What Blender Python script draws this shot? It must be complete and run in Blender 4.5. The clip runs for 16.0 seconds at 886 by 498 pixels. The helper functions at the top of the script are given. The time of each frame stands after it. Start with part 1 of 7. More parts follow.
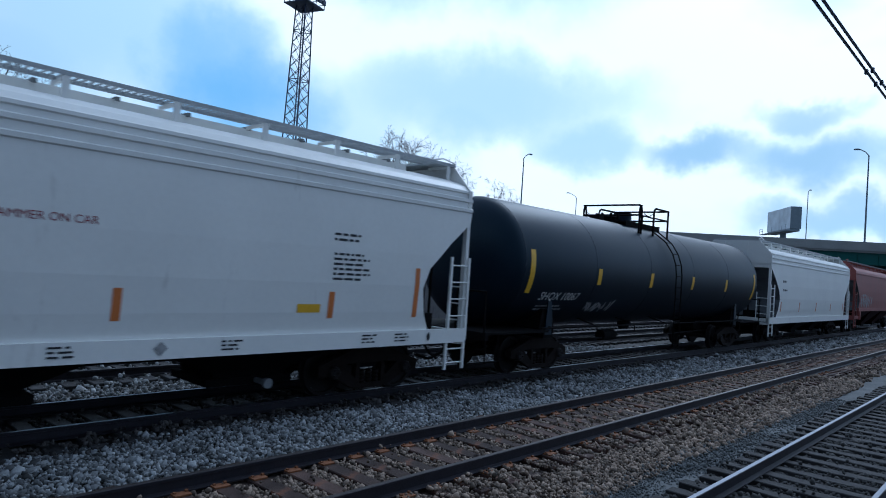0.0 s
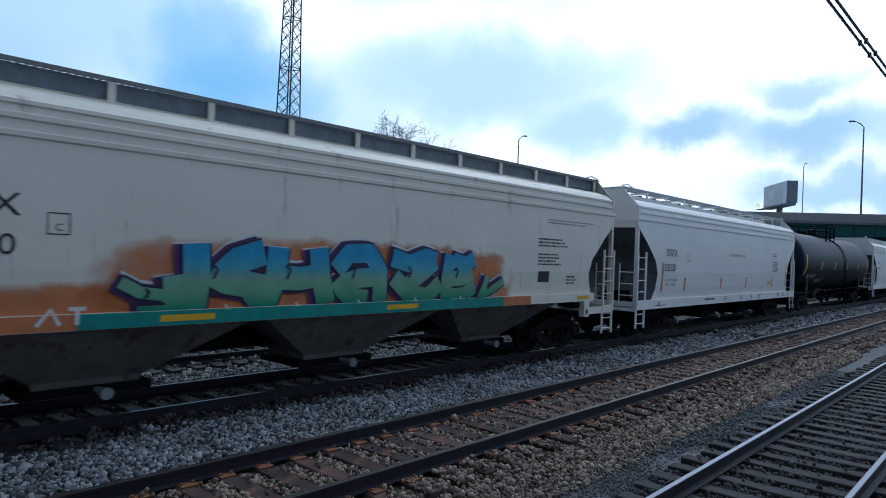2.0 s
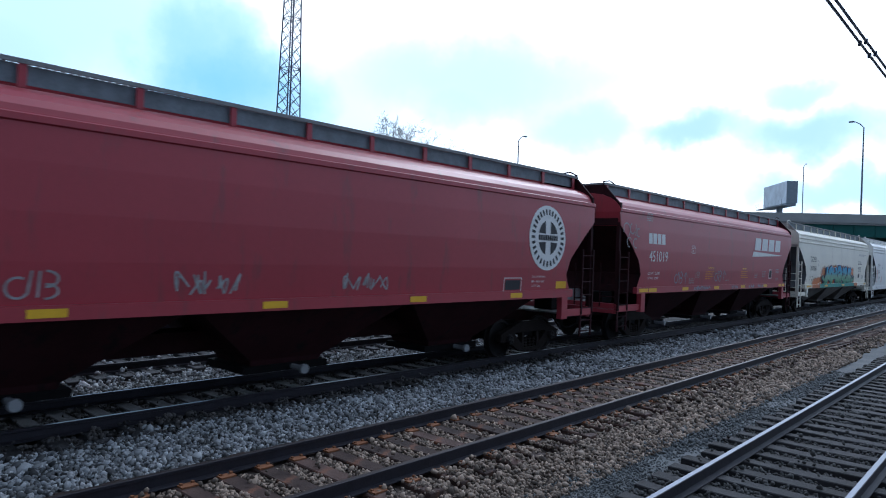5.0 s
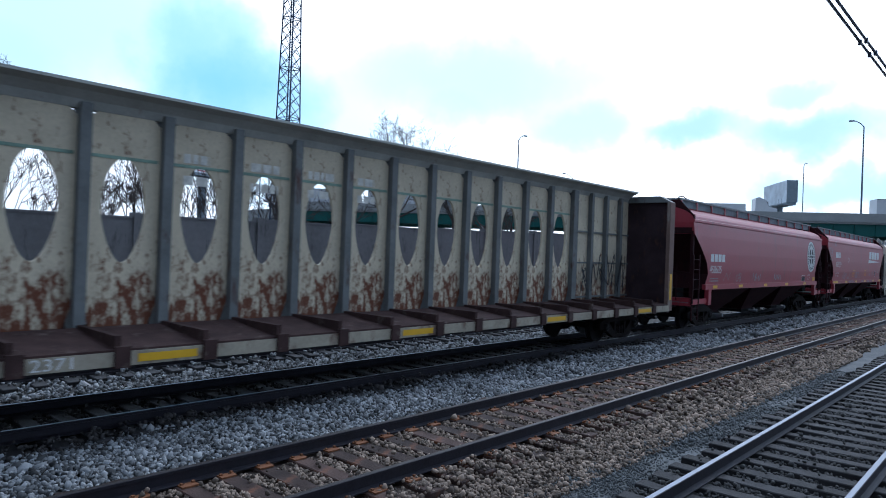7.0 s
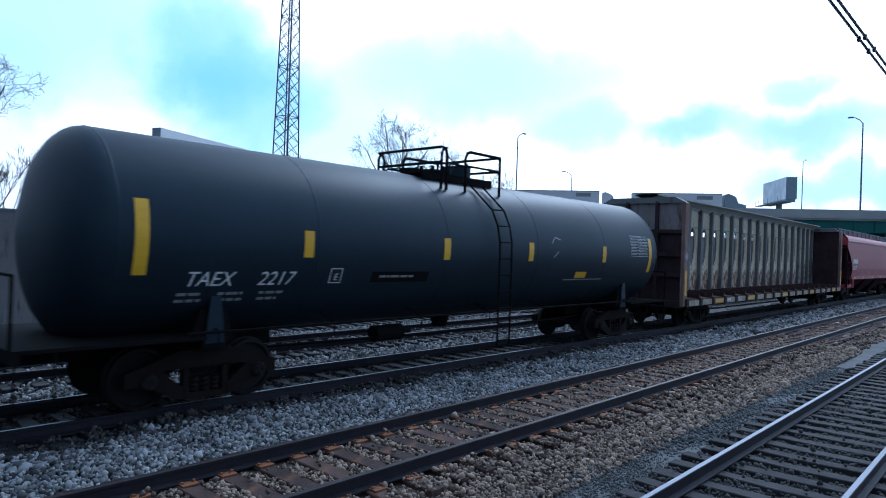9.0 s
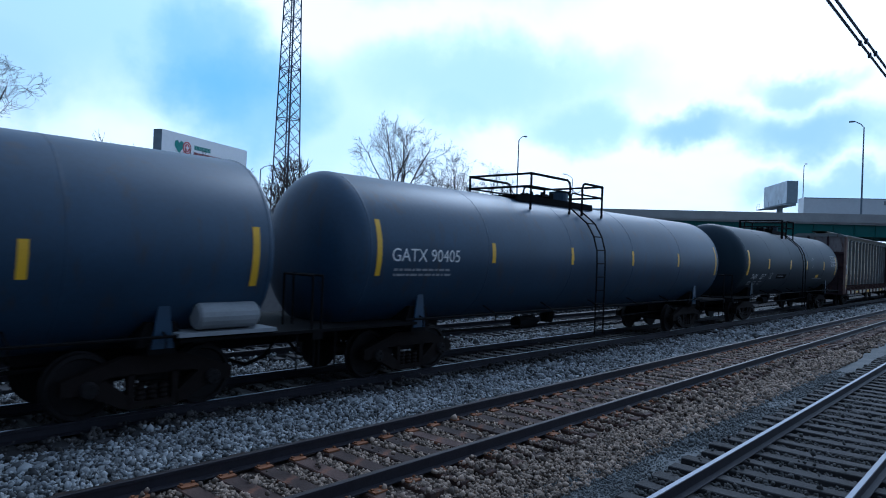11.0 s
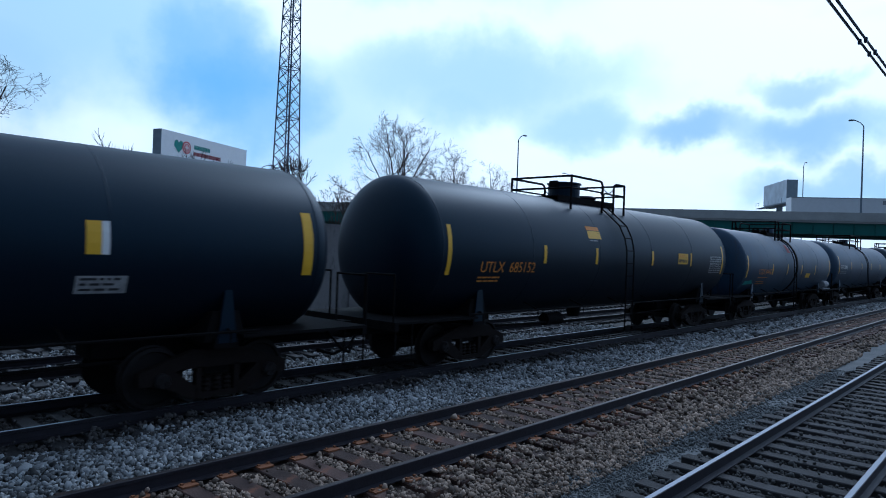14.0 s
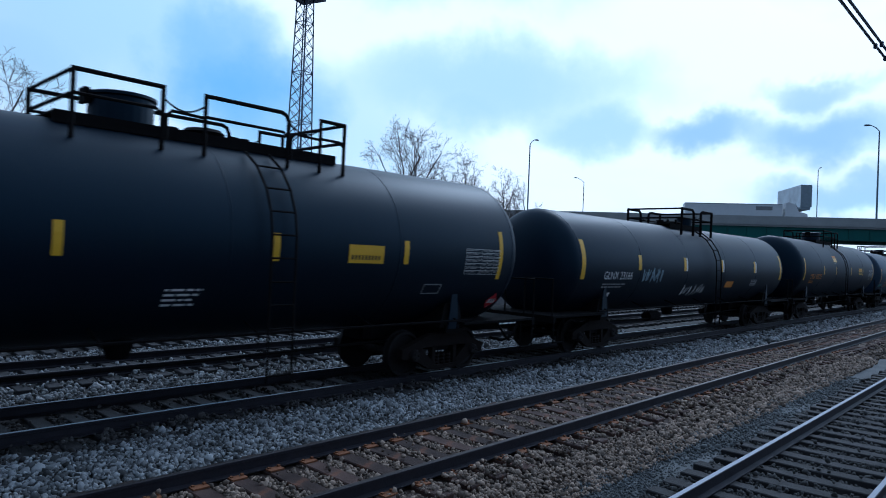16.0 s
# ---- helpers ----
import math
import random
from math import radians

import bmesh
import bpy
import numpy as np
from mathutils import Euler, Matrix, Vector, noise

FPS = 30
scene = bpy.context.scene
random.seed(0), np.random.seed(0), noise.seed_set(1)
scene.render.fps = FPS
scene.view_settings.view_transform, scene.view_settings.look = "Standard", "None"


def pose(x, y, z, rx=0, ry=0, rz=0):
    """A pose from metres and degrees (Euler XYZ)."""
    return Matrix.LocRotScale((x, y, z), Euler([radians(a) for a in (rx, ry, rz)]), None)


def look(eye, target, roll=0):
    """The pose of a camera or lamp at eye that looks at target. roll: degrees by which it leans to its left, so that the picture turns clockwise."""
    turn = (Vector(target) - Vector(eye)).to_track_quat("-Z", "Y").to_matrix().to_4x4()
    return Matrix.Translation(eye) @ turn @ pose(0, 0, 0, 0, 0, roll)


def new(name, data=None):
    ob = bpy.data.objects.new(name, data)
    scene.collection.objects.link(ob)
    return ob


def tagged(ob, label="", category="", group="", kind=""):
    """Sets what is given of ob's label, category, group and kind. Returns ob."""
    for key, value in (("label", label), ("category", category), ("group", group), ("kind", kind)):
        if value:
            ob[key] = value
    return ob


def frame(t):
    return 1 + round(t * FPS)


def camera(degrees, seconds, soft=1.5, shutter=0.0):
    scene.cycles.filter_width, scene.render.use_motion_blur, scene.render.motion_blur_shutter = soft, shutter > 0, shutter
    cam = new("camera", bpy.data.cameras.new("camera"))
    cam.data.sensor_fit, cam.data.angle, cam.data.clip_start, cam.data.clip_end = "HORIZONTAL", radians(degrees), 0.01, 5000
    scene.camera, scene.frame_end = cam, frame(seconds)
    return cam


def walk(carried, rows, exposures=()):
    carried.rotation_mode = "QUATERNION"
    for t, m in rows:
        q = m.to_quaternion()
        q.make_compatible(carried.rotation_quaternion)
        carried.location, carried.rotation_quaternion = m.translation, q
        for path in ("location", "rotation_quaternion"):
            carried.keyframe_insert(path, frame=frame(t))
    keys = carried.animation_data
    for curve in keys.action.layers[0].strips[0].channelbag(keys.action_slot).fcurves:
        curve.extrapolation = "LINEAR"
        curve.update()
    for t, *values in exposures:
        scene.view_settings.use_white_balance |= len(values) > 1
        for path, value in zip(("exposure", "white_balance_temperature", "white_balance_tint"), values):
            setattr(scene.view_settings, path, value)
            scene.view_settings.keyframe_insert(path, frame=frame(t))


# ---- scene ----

# World: x runs along the tracks the way the train goes, y across them, z up from the rail tops.
EYE = (0.0, 0.0, 2.503)


def aim(yaw, pitch, roll):
    a, b = radians(yaw), radians(pitch)
    way = Vector((math.sin(a) * math.cos(b), math.cos(a) * math.cos(b), math.sin(b)))
    return look(EYE, Vector(EYE) + 10 * way, roll)


cam = camera(68, 16.0, 1.0, 0.12)
# seconds, stops, kelvin, tint of the camera's own brightening and white balance
EXPOSURES = ((0.0, -0.36, 5000, 8), (1.0, -0.46, 5200, 9), (1.6, -0.30, 5350, 9), (2.5, -0.26, 5200, 9), (3.2, -0.06, 5200, 10), (4.0, 0.06, 5350, 11), (6.5, 0.24, 5300, 11),
             (7.5, 0.24, 5250, 11), (9.0, 0.20, 4900, 9), (11.5, -0.30, 4820, 8), (12.5, -0.38, 4860, 8), (16.0, -0.36, 4880, 8))
# seconds, heading, tilt and lean in degrees of the hand-held camera
LOOKS = (
    (0, 47.40, 1.55, 3.94),
    (0.5, 47.52, 0.81, 2.92),
    (1, 47.65, 0.49, 2.55),
    (1.5, 47.68, 0.21, 2.12),
    (2, 47.68, 0.23, 2.19),
    (2.5, 47.68, 0.18, 2.08),
    (3, 47.72, 0.10, 1.99),
    (3.5, 47.71, 0.10, 2.00),
    (4, 47.70, 0.15, 2.07),
    (6.5, 47.66, 0.32, 2.28),
    (7, 47.67, 0.22, 2.15),
    (7.5, 47.68, 0.18, 2.09),
    (8, 47.70, 0.11, 2.02),
    (8.5, 47.72, 0.06, 1.92),
    (9, 47.72, 0.06, 1.93),
    (11.5, 47.66, 0.28, 2.21),
    (12, 47.67, 0.23, 2.20),
    (12.5, 47.66, 0.30, 2.22),
    (13, 47.67, 0.23, 2.20),
    (13.5, 47.69, 0.16, 2.09),
    (14, 47.68, 0.20, 2.09),
    (14.5, 47.66, 0.30, 2.20),
    (15, 47.64, 0.43, 2.40),
    (15.5, 47.59, 0.48, 2.43),
    (16, 46.71, 0.52, 2.37),
)
walk(cam, [(t, aim(a, b, c)) for t, a, b, c in LOOKS], EXPOSURES)

# ---- light: a bright, broken overcast with the sun veiled behind the train ----
SUN_AZ, SUN_EL = 72.0, 38.0      # degrees from +y towards +x, and above the horizon
sun_way = Vector((math.sin(radians(SUN_AZ)) * math.cos(radians(SUN_EL)),
                  math.cos(radians(SUN_AZ)) * math.cos(radians(SUN_EL)), math.sin(radians(SUN_EL))))
sun = new("sun", bpy.data.lights.new("sun", "SUN"))
sun.data.energy, sun.data.angle, sun.data.color = 0.8, radians(16), (1.0, 0.96, 0.9)
sun.matrix_world = look((0, 0, 40), Vector((0, 0, 40)) - sun_way)


def build_world():
    w = bpy.data.worlds.new("sky")
    scene.world = w
    w.use_nodes = True
    nt = w.node_tree
    nt.nodes.clear()
    N, L = nt.nodes.new, nt.links.new
    out, bg = N("ShaderNodeOutputWorld"), N("ShaderNodeBackground")
    sky = N("ShaderNodeTexSky")
    sky.sky_type, sky.sun_disc = "NISHITA", False
    sky.sun_elevation, sky.sun_rotation = radians(SUN_EL), radians(SUN_AZ)
    blue = N("ShaderNodeMix")
    blue.data_type, blue.blend_type = "RGBA", "MULTIPLY"
    blue.inputs[0].default_value = 1.0
    L(sky.outputs[0], blue.inputs[6])
    blue.inputs[7].default_value = (0.075, 0.110, 0.145, 1)
    co = N("ShaderNodeTexCoord")
    # the cloud layer: direction divided by height, so that it flattens to the horizon
    sep = N("ShaderNodeSeparateXYZ")
    L(co.outputs["Generated"], sep.inputs[0])
    up = N("ShaderNodeMath")
    up.operation = "ADD"
    L(sep.outputs[2], up.inputs[0])
    up.inputs[1].default_value = 0.28
    div = N("ShaderNodeVectorMath")
    div.operation = "DIVIDE"
    comb = N("ShaderNodeCombineXYZ")
    for i in range(3):
        L(up.outputs[0], comb.inputs[i])
    L(co.outputs["Generated"], div.inputs[0])
    L(comb.outputs[0], div.inputs[1])
    def cloud_noise(scale, detail, rough, shift):
        mp = N("ShaderNodeMapping")
        mp.inputs["Location"].default_value = shift
        L(div.outputs[0], mp.inputs[0])
        n = N("ShaderNodeTexNoise")
        n.inputs["Scale"].default_value, n.inputs["Detail"].default_value = scale, detail
        n.inputs["Roughness"].default_value = rough
        L(mp.outputs[0], n.inputs["Vector"])
        return n.outputs[0]
    def ramp(src, a, b, ca=(0, 0, 0, 1), cb=(1, 1, 1, 1)):
        r = N("ShaderNodeValToRGB")
        r.color_ramp.elements[0].position, r.color_ramp.elements[1].position = a, b
        r.color_ramp.elements[0].color, r.color_ramp.elements[1].color = ca, cb
        r.color_ramp.interpolation = "EASE"
        L(src, r.inputs[0])
        return r.outputs[0]
    cover = ramp(cloud_noise(2.4, 4, 0.45, (3.1, 0.4, 0.0)), 0.31, 0.48)
    shade = ramp(cloud_noise(3.0, 3, 0.45, (7.3, 2.2, 1.0)), 0.38, 0.58, (0.60, 0.73, 0.90, 1), (1.02, 1.08, 1.10, 1))
    # brighter cloud round the veiled sun
    dot = N("ShaderNodeVectorMath")
    dot.operation = "DOT_PRODUCT"
    nrm = N("ShaderNodeVectorMath")
    nrm.operation = "NORMALIZE"
    L(co.outputs["Generated"], nrm.inputs[0])
    L(nrm.outputs[0], dot.inputs[0])
    dot.inputs[1].default_value = sun_way
    glow = ramp(dot.outputs["Value"], 0.80, 1.0, (0, 0, 0, 1), (0.9, 0.85, 0.8, 1))
    bright = N("ShaderNodeMix")
    bright.data_type, bright.blend_type = "RGBA", "ADD"
    bright.inputs[0].default_value = 1.0
    L(shade, bright.inputs[6])
    L(glow, bright.inputs[7])
    mix = N("ShaderNodeMix")
    mix.data_type = "RGBA"
    L(cover, mix.inputs[0])
    L(blue.outputs[2], mix.inputs[6])
    L(bright.outputs[2], mix.inputs[7])
    # cloud masses and gaps of the broken overcast: azimuth, height, half widths in degrees, strength, colour
    warp = N("ShaderNodeVectorMath")
    warp.operation = "SCALE"
    wn = N("ShaderNodeTexNoise")
    wn.inputs["Scale"].default_value, wn.inputs["Detail"].default_value, wn.inputs["Roughness"].default_value = 6.5, 5, 0.55
    L(nrm.outputs[0], wn.inputs["Vector"])
    mid = N("ShaderNodeVectorMath")
    mid.operation = "SUBTRACT"
    L(wn.outputs["Color"], mid.inputs[0])
    mid.inputs[1].default_value = (0.5, 0.5, 0.5)
    L(mid.outputs[0], warp.inputs[0])
    warp.inputs["Scale"].default_value = 0.17
    bent = N("ShaderNodeVectorMath")
    bent.operation = "ADD"
    L(nrm.outputs[0], bent.inputs[0])
    L(warp.outputs[0], bent.inputs[1])
    white, pale, grey, gap = (1.45, 1.46, 1.42, 1), (0.66, 0.90, 1.02, 1), (0.58, 0.80, 0.93, 1), (0.20, 0.56, 0.90, 1)
    tone = mix.outputs[2]
    for az, el, wa, we, k, col in ((46, 12, 60, 24, 0.95, white), (18, 16, 15, 8, 0.9, pale), (36, 9, 13, 6, 0.65, pale), (28, 15.5, 5.0, 5.5, 0.6, gap), (30.5, 12, 7.5, 4.5, 0.6, gap), (13.5, 11.5, 4.5, 3, 0.7, pale),
                                   (50, 15.0, 15, 4.5, 0.85, pale), (49, 11.8, 4.0, 2.0, 0.5, pale), (59, 10.5, 4.5, 2.6, 0.85, pale), (68, 10, 5.5, 2.1, 1.0, grey), (77, 9.6, 5.5, 2.6, 1.0, grey),
                                   (75.5, 13.4, 5.0, 1.5, 0.8, grey), (80, 5.6, 8, 1.5, 0.85, grey), (40, 27, 26, 6, 0.8, pale)):
        a, b = radians(az), radians(el)
        way = Vector((math.sin(a) * math.cos(b), math.cos(a) * math.cos(b), math.sin(b)))
        right = Vector((math.cos(a), -math.sin(a), 0))
        rise = right.cross(way)
        terms = []
        for axis, width in ((right, wa), (rise, we)):
            dp = N("ShaderNodeVectorMath")
            dp.operation = "DOT_PRODUCT"
            L(bent.outputs[0], dp.inputs[0])
            dp.inputs[1].default_value = axis / math.sin(radians(width))
            sub = N("ShaderNodeMath")
            sub.operation = "SUBTRACT"
            L(dp.outputs["Value"], sub.inputs[0])
            sub.inputs[1].default_value = way.dot(axis) / math.sin(radians(width))
            sq = N("ShaderNodeMath")
            sq.operation = "MULTIPLY"
            L(sub.outputs[0], sq.inputs[0])
            L(sub.outputs[0], sq.inputs[1])
            terms.append(sq.outputs[0])
        both = N("ShaderNodeMath")
        L(terms[0], both.inputs[0])
        L(terms[1], both.inputs[1])
        fall = N("ShaderNodeMapRange")
        fall.interpolation_type = "SMOOTHSTEP"
        L(both.outputs[0], fall.inputs[0])
        fall.inputs[1].default_value, fall.inputs[2].default_value = 1.25, 0.0
        fall.inputs[3].default_value, fall.inputs[4].default_value = 0.0, k
        front = N("ShaderNodeVectorMath")
        front.operation = "DOT_PRODUCT"
        L(nrm.outputs[0], front.inputs[0])
        front.inputs[1].default_value = way
        ahead = N("ShaderNodeMath")
        ahead.operation = "GREATER_THAN"
        L(front.outputs["Value"], ahead.inputs[0])
        ahead.inputs[1].default_value = 0.1
        both = N("ShaderNodeMath")
        both.operation = "MULTIPLY"
        L(fall.outputs[0], both.inputs[0])
        L(ahead.outputs[0], both.inputs[1])
        over = N("ShaderNodeMix")
        over.data_type = "RGBA"
        L(both.outputs[0], over.inputs[0])
        L(tone, over.inputs[6])
        over.inputs[7].default_value = col
        tone = over.outputs[2]
    # the overcast away from the sun, mostly unseen, is dimmed to darken near sides
    side = ramp(dot.outputs["Value"], -0.65, 0.70, (0.34, 0.35, 0.37, 1), (1, 1, 1, 1))
    fade = N("ShaderNodeMix")
    fade.data_type, fade.blend_type = "RGBA", "MULTIPLY"
    fade.inputs[0].default_value = 1.0
    L(tone, fade.inputs[6])
    L(side, fade.inputs[7])
    L(fade.outputs[2], bg.inputs[0])
    bg.inputs[1].default_value = 1.0
    L(bg.outputs[0], out.inputs[0])


build_world()

# ---- materials ----
def paint(name, col, rough=0.55, metal=0.0, var=0.18, scale=2.5, fine=40.0, bump=0.15, wear=None, amount=0.0, streak=1.0, island=0.0, spec=0.4, low=None, grain=1.0, sheen=None):
    """A surface with two scales of variation; wear: colour of grime or rust in streaked patches, amount 0 to 1."""
    m = bpy.data.materials.new(name)
    m.use_nodes = True
    nt = m.node_tree
    N, L = nt.nodes.new, nt.links.new
    bs = nt.nodes["Principled BSDF"]
    bs.inputs["Roughness"].default_value, bs.inputs["Metallic"].default_value = rough, metal
    bs.inputs["Specular IOR Level"].default_value = spec
    if sheen:
        bs.inputs["Specular Tint"].default_value = (*sheen, 1)
    co = N("ShaderNodeTexCoord")
    n1, n2 = N("ShaderNodeTexNoise"), N("ShaderNodeTexNoise")
    for n, s in ((n1, scale), (n2, fine)):
        n.inputs["Scale"].default_value, n.inputs["Detail"].default_value = s, 4
        L(co.outputs["Object"], n.inputs["Vector"])
    mixn = N("ShaderNodeMath")
    mixn.operation = "MULTIPLY_ADD"
    L(n2.outputs[0], mixn.inputs[0])
    mixn.inputs[1].default_value = 0.5
    L(n1.outputs[0], mixn.inputs[2])
    r = N("ShaderNodeMapRange")
    L(mixn.outputs[0], r.inputs[0])
    r.inputs[1].default_value, r.inputs[2].default_value = 0.45, 1.05
    r.inputs[3].default_value, r.inputs[4].default_value = 1 - var, 1 + var
    base = N("ShaderNodeMix")
    base.data_type, base.blend_type = "RGBA", "MULTIPLY"
    base.inputs[0].default_value = 1.0
    base.inputs[6].default_value = (*col, 1)
    L(r.outputs[0], base.inputs[7])
    src = base.outputs[2]
    if island:
        g = N("ShaderNodeNewGeometry")
        o = N("ShaderNodeObjectInfo")
        add = N("ShaderNodeMath")
        L(g.outputs["Random Per Island"], add.inputs[0])
        L(o.outputs["Random"], add.inputs[1])
        fr = N("ShaderNodeMath")
        fr.operation = "FRACT"
        L(add.outputs[0], fr.inputs[0])
        rr = N("ShaderNodeMapRange")
        L(fr.outputs[0], rr.inputs[0])
        rr.inputs[3].default_value, rr.inputs[4].default_value = 1 - island, 1 + island
        b2 = N("ShaderNodeMix")
        b2.data_type, b2.blend_type = "RGBA", "MULTIPLY"
        b2.inputs[0].default_value = 1.0
        L(src, b2.inputs[6])
        L(rr.outputs[0], b2.inputs[7])
        src = b2.outputs[2]
    if wear:
        mp = N("ShaderNodeMapping")
        mp.inputs["Scale"].default_value = (2.2, 2.2, 2.2 / streak)
        L(co.outputs["Object"], mp.inputs[0])
        n3 = N("ShaderNodeTexNoise")
        n3.inputs["Scale"].default_value, n3.inputs["Detail"].default_value, n3.inputs["Roughness"].default_value = 1.6 * grain, 7, 0.65
        L(mp.outputs[0], n3.inputs["Vector"])
        rw = N("ShaderNodeMapRange")
        L(n3.outputs[0], rw.inputs[0])
        rw.inputs[1].default_value, rw.inputs[2].default_value = 0.66 - 0.36 * amount, 0.78 - 0.26 * amount
        if low:      # wear that thickens towards the foot: from height low[0] down to low[1], by low[2] more
            sz, ml, ad = N("ShaderNodeSeparateXYZ"), N("ShaderNodeMapRange"), N("ShaderNodeMath")
            L(co.outputs["Object"], sz.inputs[0])
            L(sz.outputs[2], ml.inputs[0])
            ml.inputs[1].default_value, ml.inputs[2].default_value = low[0], low[1]
            ml.inputs[3].default_value, ml.inputs[4].default_value = 0.0, 0.36 * low[2]
            L(n3.outputs[0], ad.inputs[0])
            L(ml.outputs[0], ad.inputs[1])
            L(ad.outputs[0], rw.inputs[0])
        wm = N("ShaderNodeMix")
        wm.data_type = "RGBA"
        L(rw.outputs[0], wm.inputs[0])
        L(src, wm.inputs[6])
        wm.inputs[7].default_value = (*wear, 1)
        src = wm.outputs[2]
    L(src, bs.inputs["Base Color"])
    if bump:
        bp = N("ShaderNodeBump")
        bp.inputs["Strength"].default_value, bp.inputs["Distance"].default_value = bump, 0.02
        L(mixn.outputs[0], bp.inputs["Height"])
        L(bp.outputs[0], bs.inputs["Normal"])
    return m


M = {}
M["ballast"] = paint("ballast_stone", (0.205, 0.21, 0.212), 0.9, var=0.3, island=0.85, bump=0.3)
M["ballast_brown"] = paint("brown_ballast_stone", (0.215, 0.165, 0.125), 0.9, var=0.25, island=0.75, bump=0.3)
# stones under the train: oil and the train's shade share this colour
M["oily_ballast"] = paint("oily_shaded_ballast_stone", (0.055, 0.050, 0.047), 0.85, var=0.3, island=0.6, bump=0.3)
M["bed"] = paint("ballast_bed", (0.065, 0.063, 0.06), 0.95, var=0.5, scale=1.2, fine=22, bump=0.9)
# bed under the train, blackened for its shade as well as oil
M["bed_oily_shaded"] = paint("oily_shaded_track_bed", (0.024, 0.021, 0.020), 0.95, var=0.5, scale=1.2, fine=22, bump=0.9)
M["bed_brown"] = paint("brown_ballast_bed", (0.052, 0.036, 0.028), 0.95, var=0.5, scale=1.2, fine=22, bump=0.9)
M["fines"] = paint("grey_gravel_fines", (0.125, 0.13, 0.13), 0.95, var=0.3, scale=1.5, fine=45, bump=0.6)
M["earth"] = paint("cinder_ground", (0.11, 0.10, 0.09), 0.95, var=0.4, scale=0.5, fine=14, bump=0.6)
M["tie_dark"] = paint("weathered_tie", (0.028, 0.027, 0.028), 0.85, var=0.35, scale=4, fine=60, island=0.35, bump=0.5)
M["tie_brown"] = paint("rusty_brown_tie", (0.062, 0.036, 0.028), 0.85, var=0.45, scale=4, fine=60, island=0.5, bump=0.6, wear=(0.15, 0.06, 0.028), amount=0.3)
M["rail_side"] = paint("rail_steel_side", (0.018, 0.016, 0.022), 0.6, metal=0.3, var=0.3, scale=5, bump=0.2)
M["rail_top"] = paint("polished_rail_head", (0.10, 0.115, 0.15), 0.36, metal=1.0, var=0.06, bump=0.02)
M["rail_top_dull"] = paint("dull_rail_head", (0.04, 0.034, 0.033), 0.5, metal=0.5, var=0.15, bump=0.05)
M["plate"] = paint("rusty_tie_plate", (0.19, 0.075, 0.03), 0.85, var=0.35, scale=9, bump=0.3)
M["white_car"] = paint("white_car_paint", (0.80, 0.80, 0.765), 0.45, var=0.05, scale=0.6, fine=12, bump=0.02, wear=(0.52, 0.51, 0.48), amount=0.03, streak=6)
M["cream_car"] = paint("cream_car_paint", (0.77, 0.735, 0.62), 0.5, var=0.06, scale=0.6, fine=12, bump=0.03, wear=(0.36, 0.33, 0.28), amount=0.14, streak=6)
M["red_car"] = paint("oxide_red_car_paint", (0.32, 0.038, 0.052), 0.42, var=0.10, scale=0.5, fine=10, bump=0.02, wear=(0.18, 0.05, 0.055), amount=0.22, streak=6, spec=0.45)
M["faded_red_car"] = paint("faded_red_car_paint", (0.26, 0.07, 0.06), 0.55, var=0.12, scale=0.5, fine=10, bump=0.03, wear=(0.17, 0.08, 0.07), amount=0.3, streak=6)
# black tanks: the camera's navy shadow cast is put into paint and sheen
M["black_tank"] = paint("navy_cast_black_tank_paint", (0.0010, 0.0036, 0.0105), 0.50, var=0.3, scale=0.7, fine=14, bump=0.015, wear=(0.005, 0.008, 0.013), amount=0.14, streak=5, spec=0.36, sheen=(0.48, 0.76, 1.0))
M["charcoal_tank"] = paint("navy_cast_charcoal_tank_paint", (0.011, 0.018, 0.026), 0.52, var=0.25, scale=0.7, fine=14, bump=0.015, wear=(0.016, 0.018, 0.022), amount=0.14, streak=5, spec=0.36, sheen=(0.6, 0.82, 1.0))
M["grey_tank"] = paint("grey_tank_paint", (0.017, 0.040, 0.076), 0.46, var=0.3, scale=0.7, fine=14, bump=0.02, wear=(0.03, 0.032, 0.042), amount=0.34, streak=5, spec=0.52, sheen=(0.85, 0.92, 1.0))
M["dark"] = paint("underframe_grime", (0.005, 0.0045, 0.005), 0.85, var=0.3, scale=4, bump=0.2, spec=0.12)
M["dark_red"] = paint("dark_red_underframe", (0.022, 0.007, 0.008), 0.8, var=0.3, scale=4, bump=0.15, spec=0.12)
M["truck"] = paint("rusty_truck_casting", (0.010, 0.007, 0.006), 0.85, var=0.35, scale=5, bump=0.3, spec=0.15)
M["wheel"] = paint("wheel_steel", (0.014, 0.012, 0.012), 0.65, metal=0.2, var=0.3, scale=6, bump=0.1, spec=0.2)
M["skirt"] = paint("grey_walkway_mesh", (0.15, 0.18, 0.20), 0.6, metal=0.2, var=0.25, scale=6, bump=0.1)
M["grate"] = paint("galvanised_walkway", (0.20, 0.21, 0.21), 0.6, metal=0.4, var=0.2, scale=6, bump=0.1)
M["grey_steel"] = paint("grey_steel", (0.22, 0.23, 0.24), 0.6, var=0.2, scale=2, bump=0.05)
M["yellow"] = paint("yellow_reflector", (0.72, 0.42, 0.015), 0.4, var=0.1, bump=0.0)
M["orange"] = paint("orange_reflector", (0.55, 0.17, 0.04), 0.5, var=0.12, bump=0.0)
M["white_ink"] = paint("white_lettering", (0.72, 0.72, 0.70), 0.6, var=0.1, scale=9, bump=0.0)
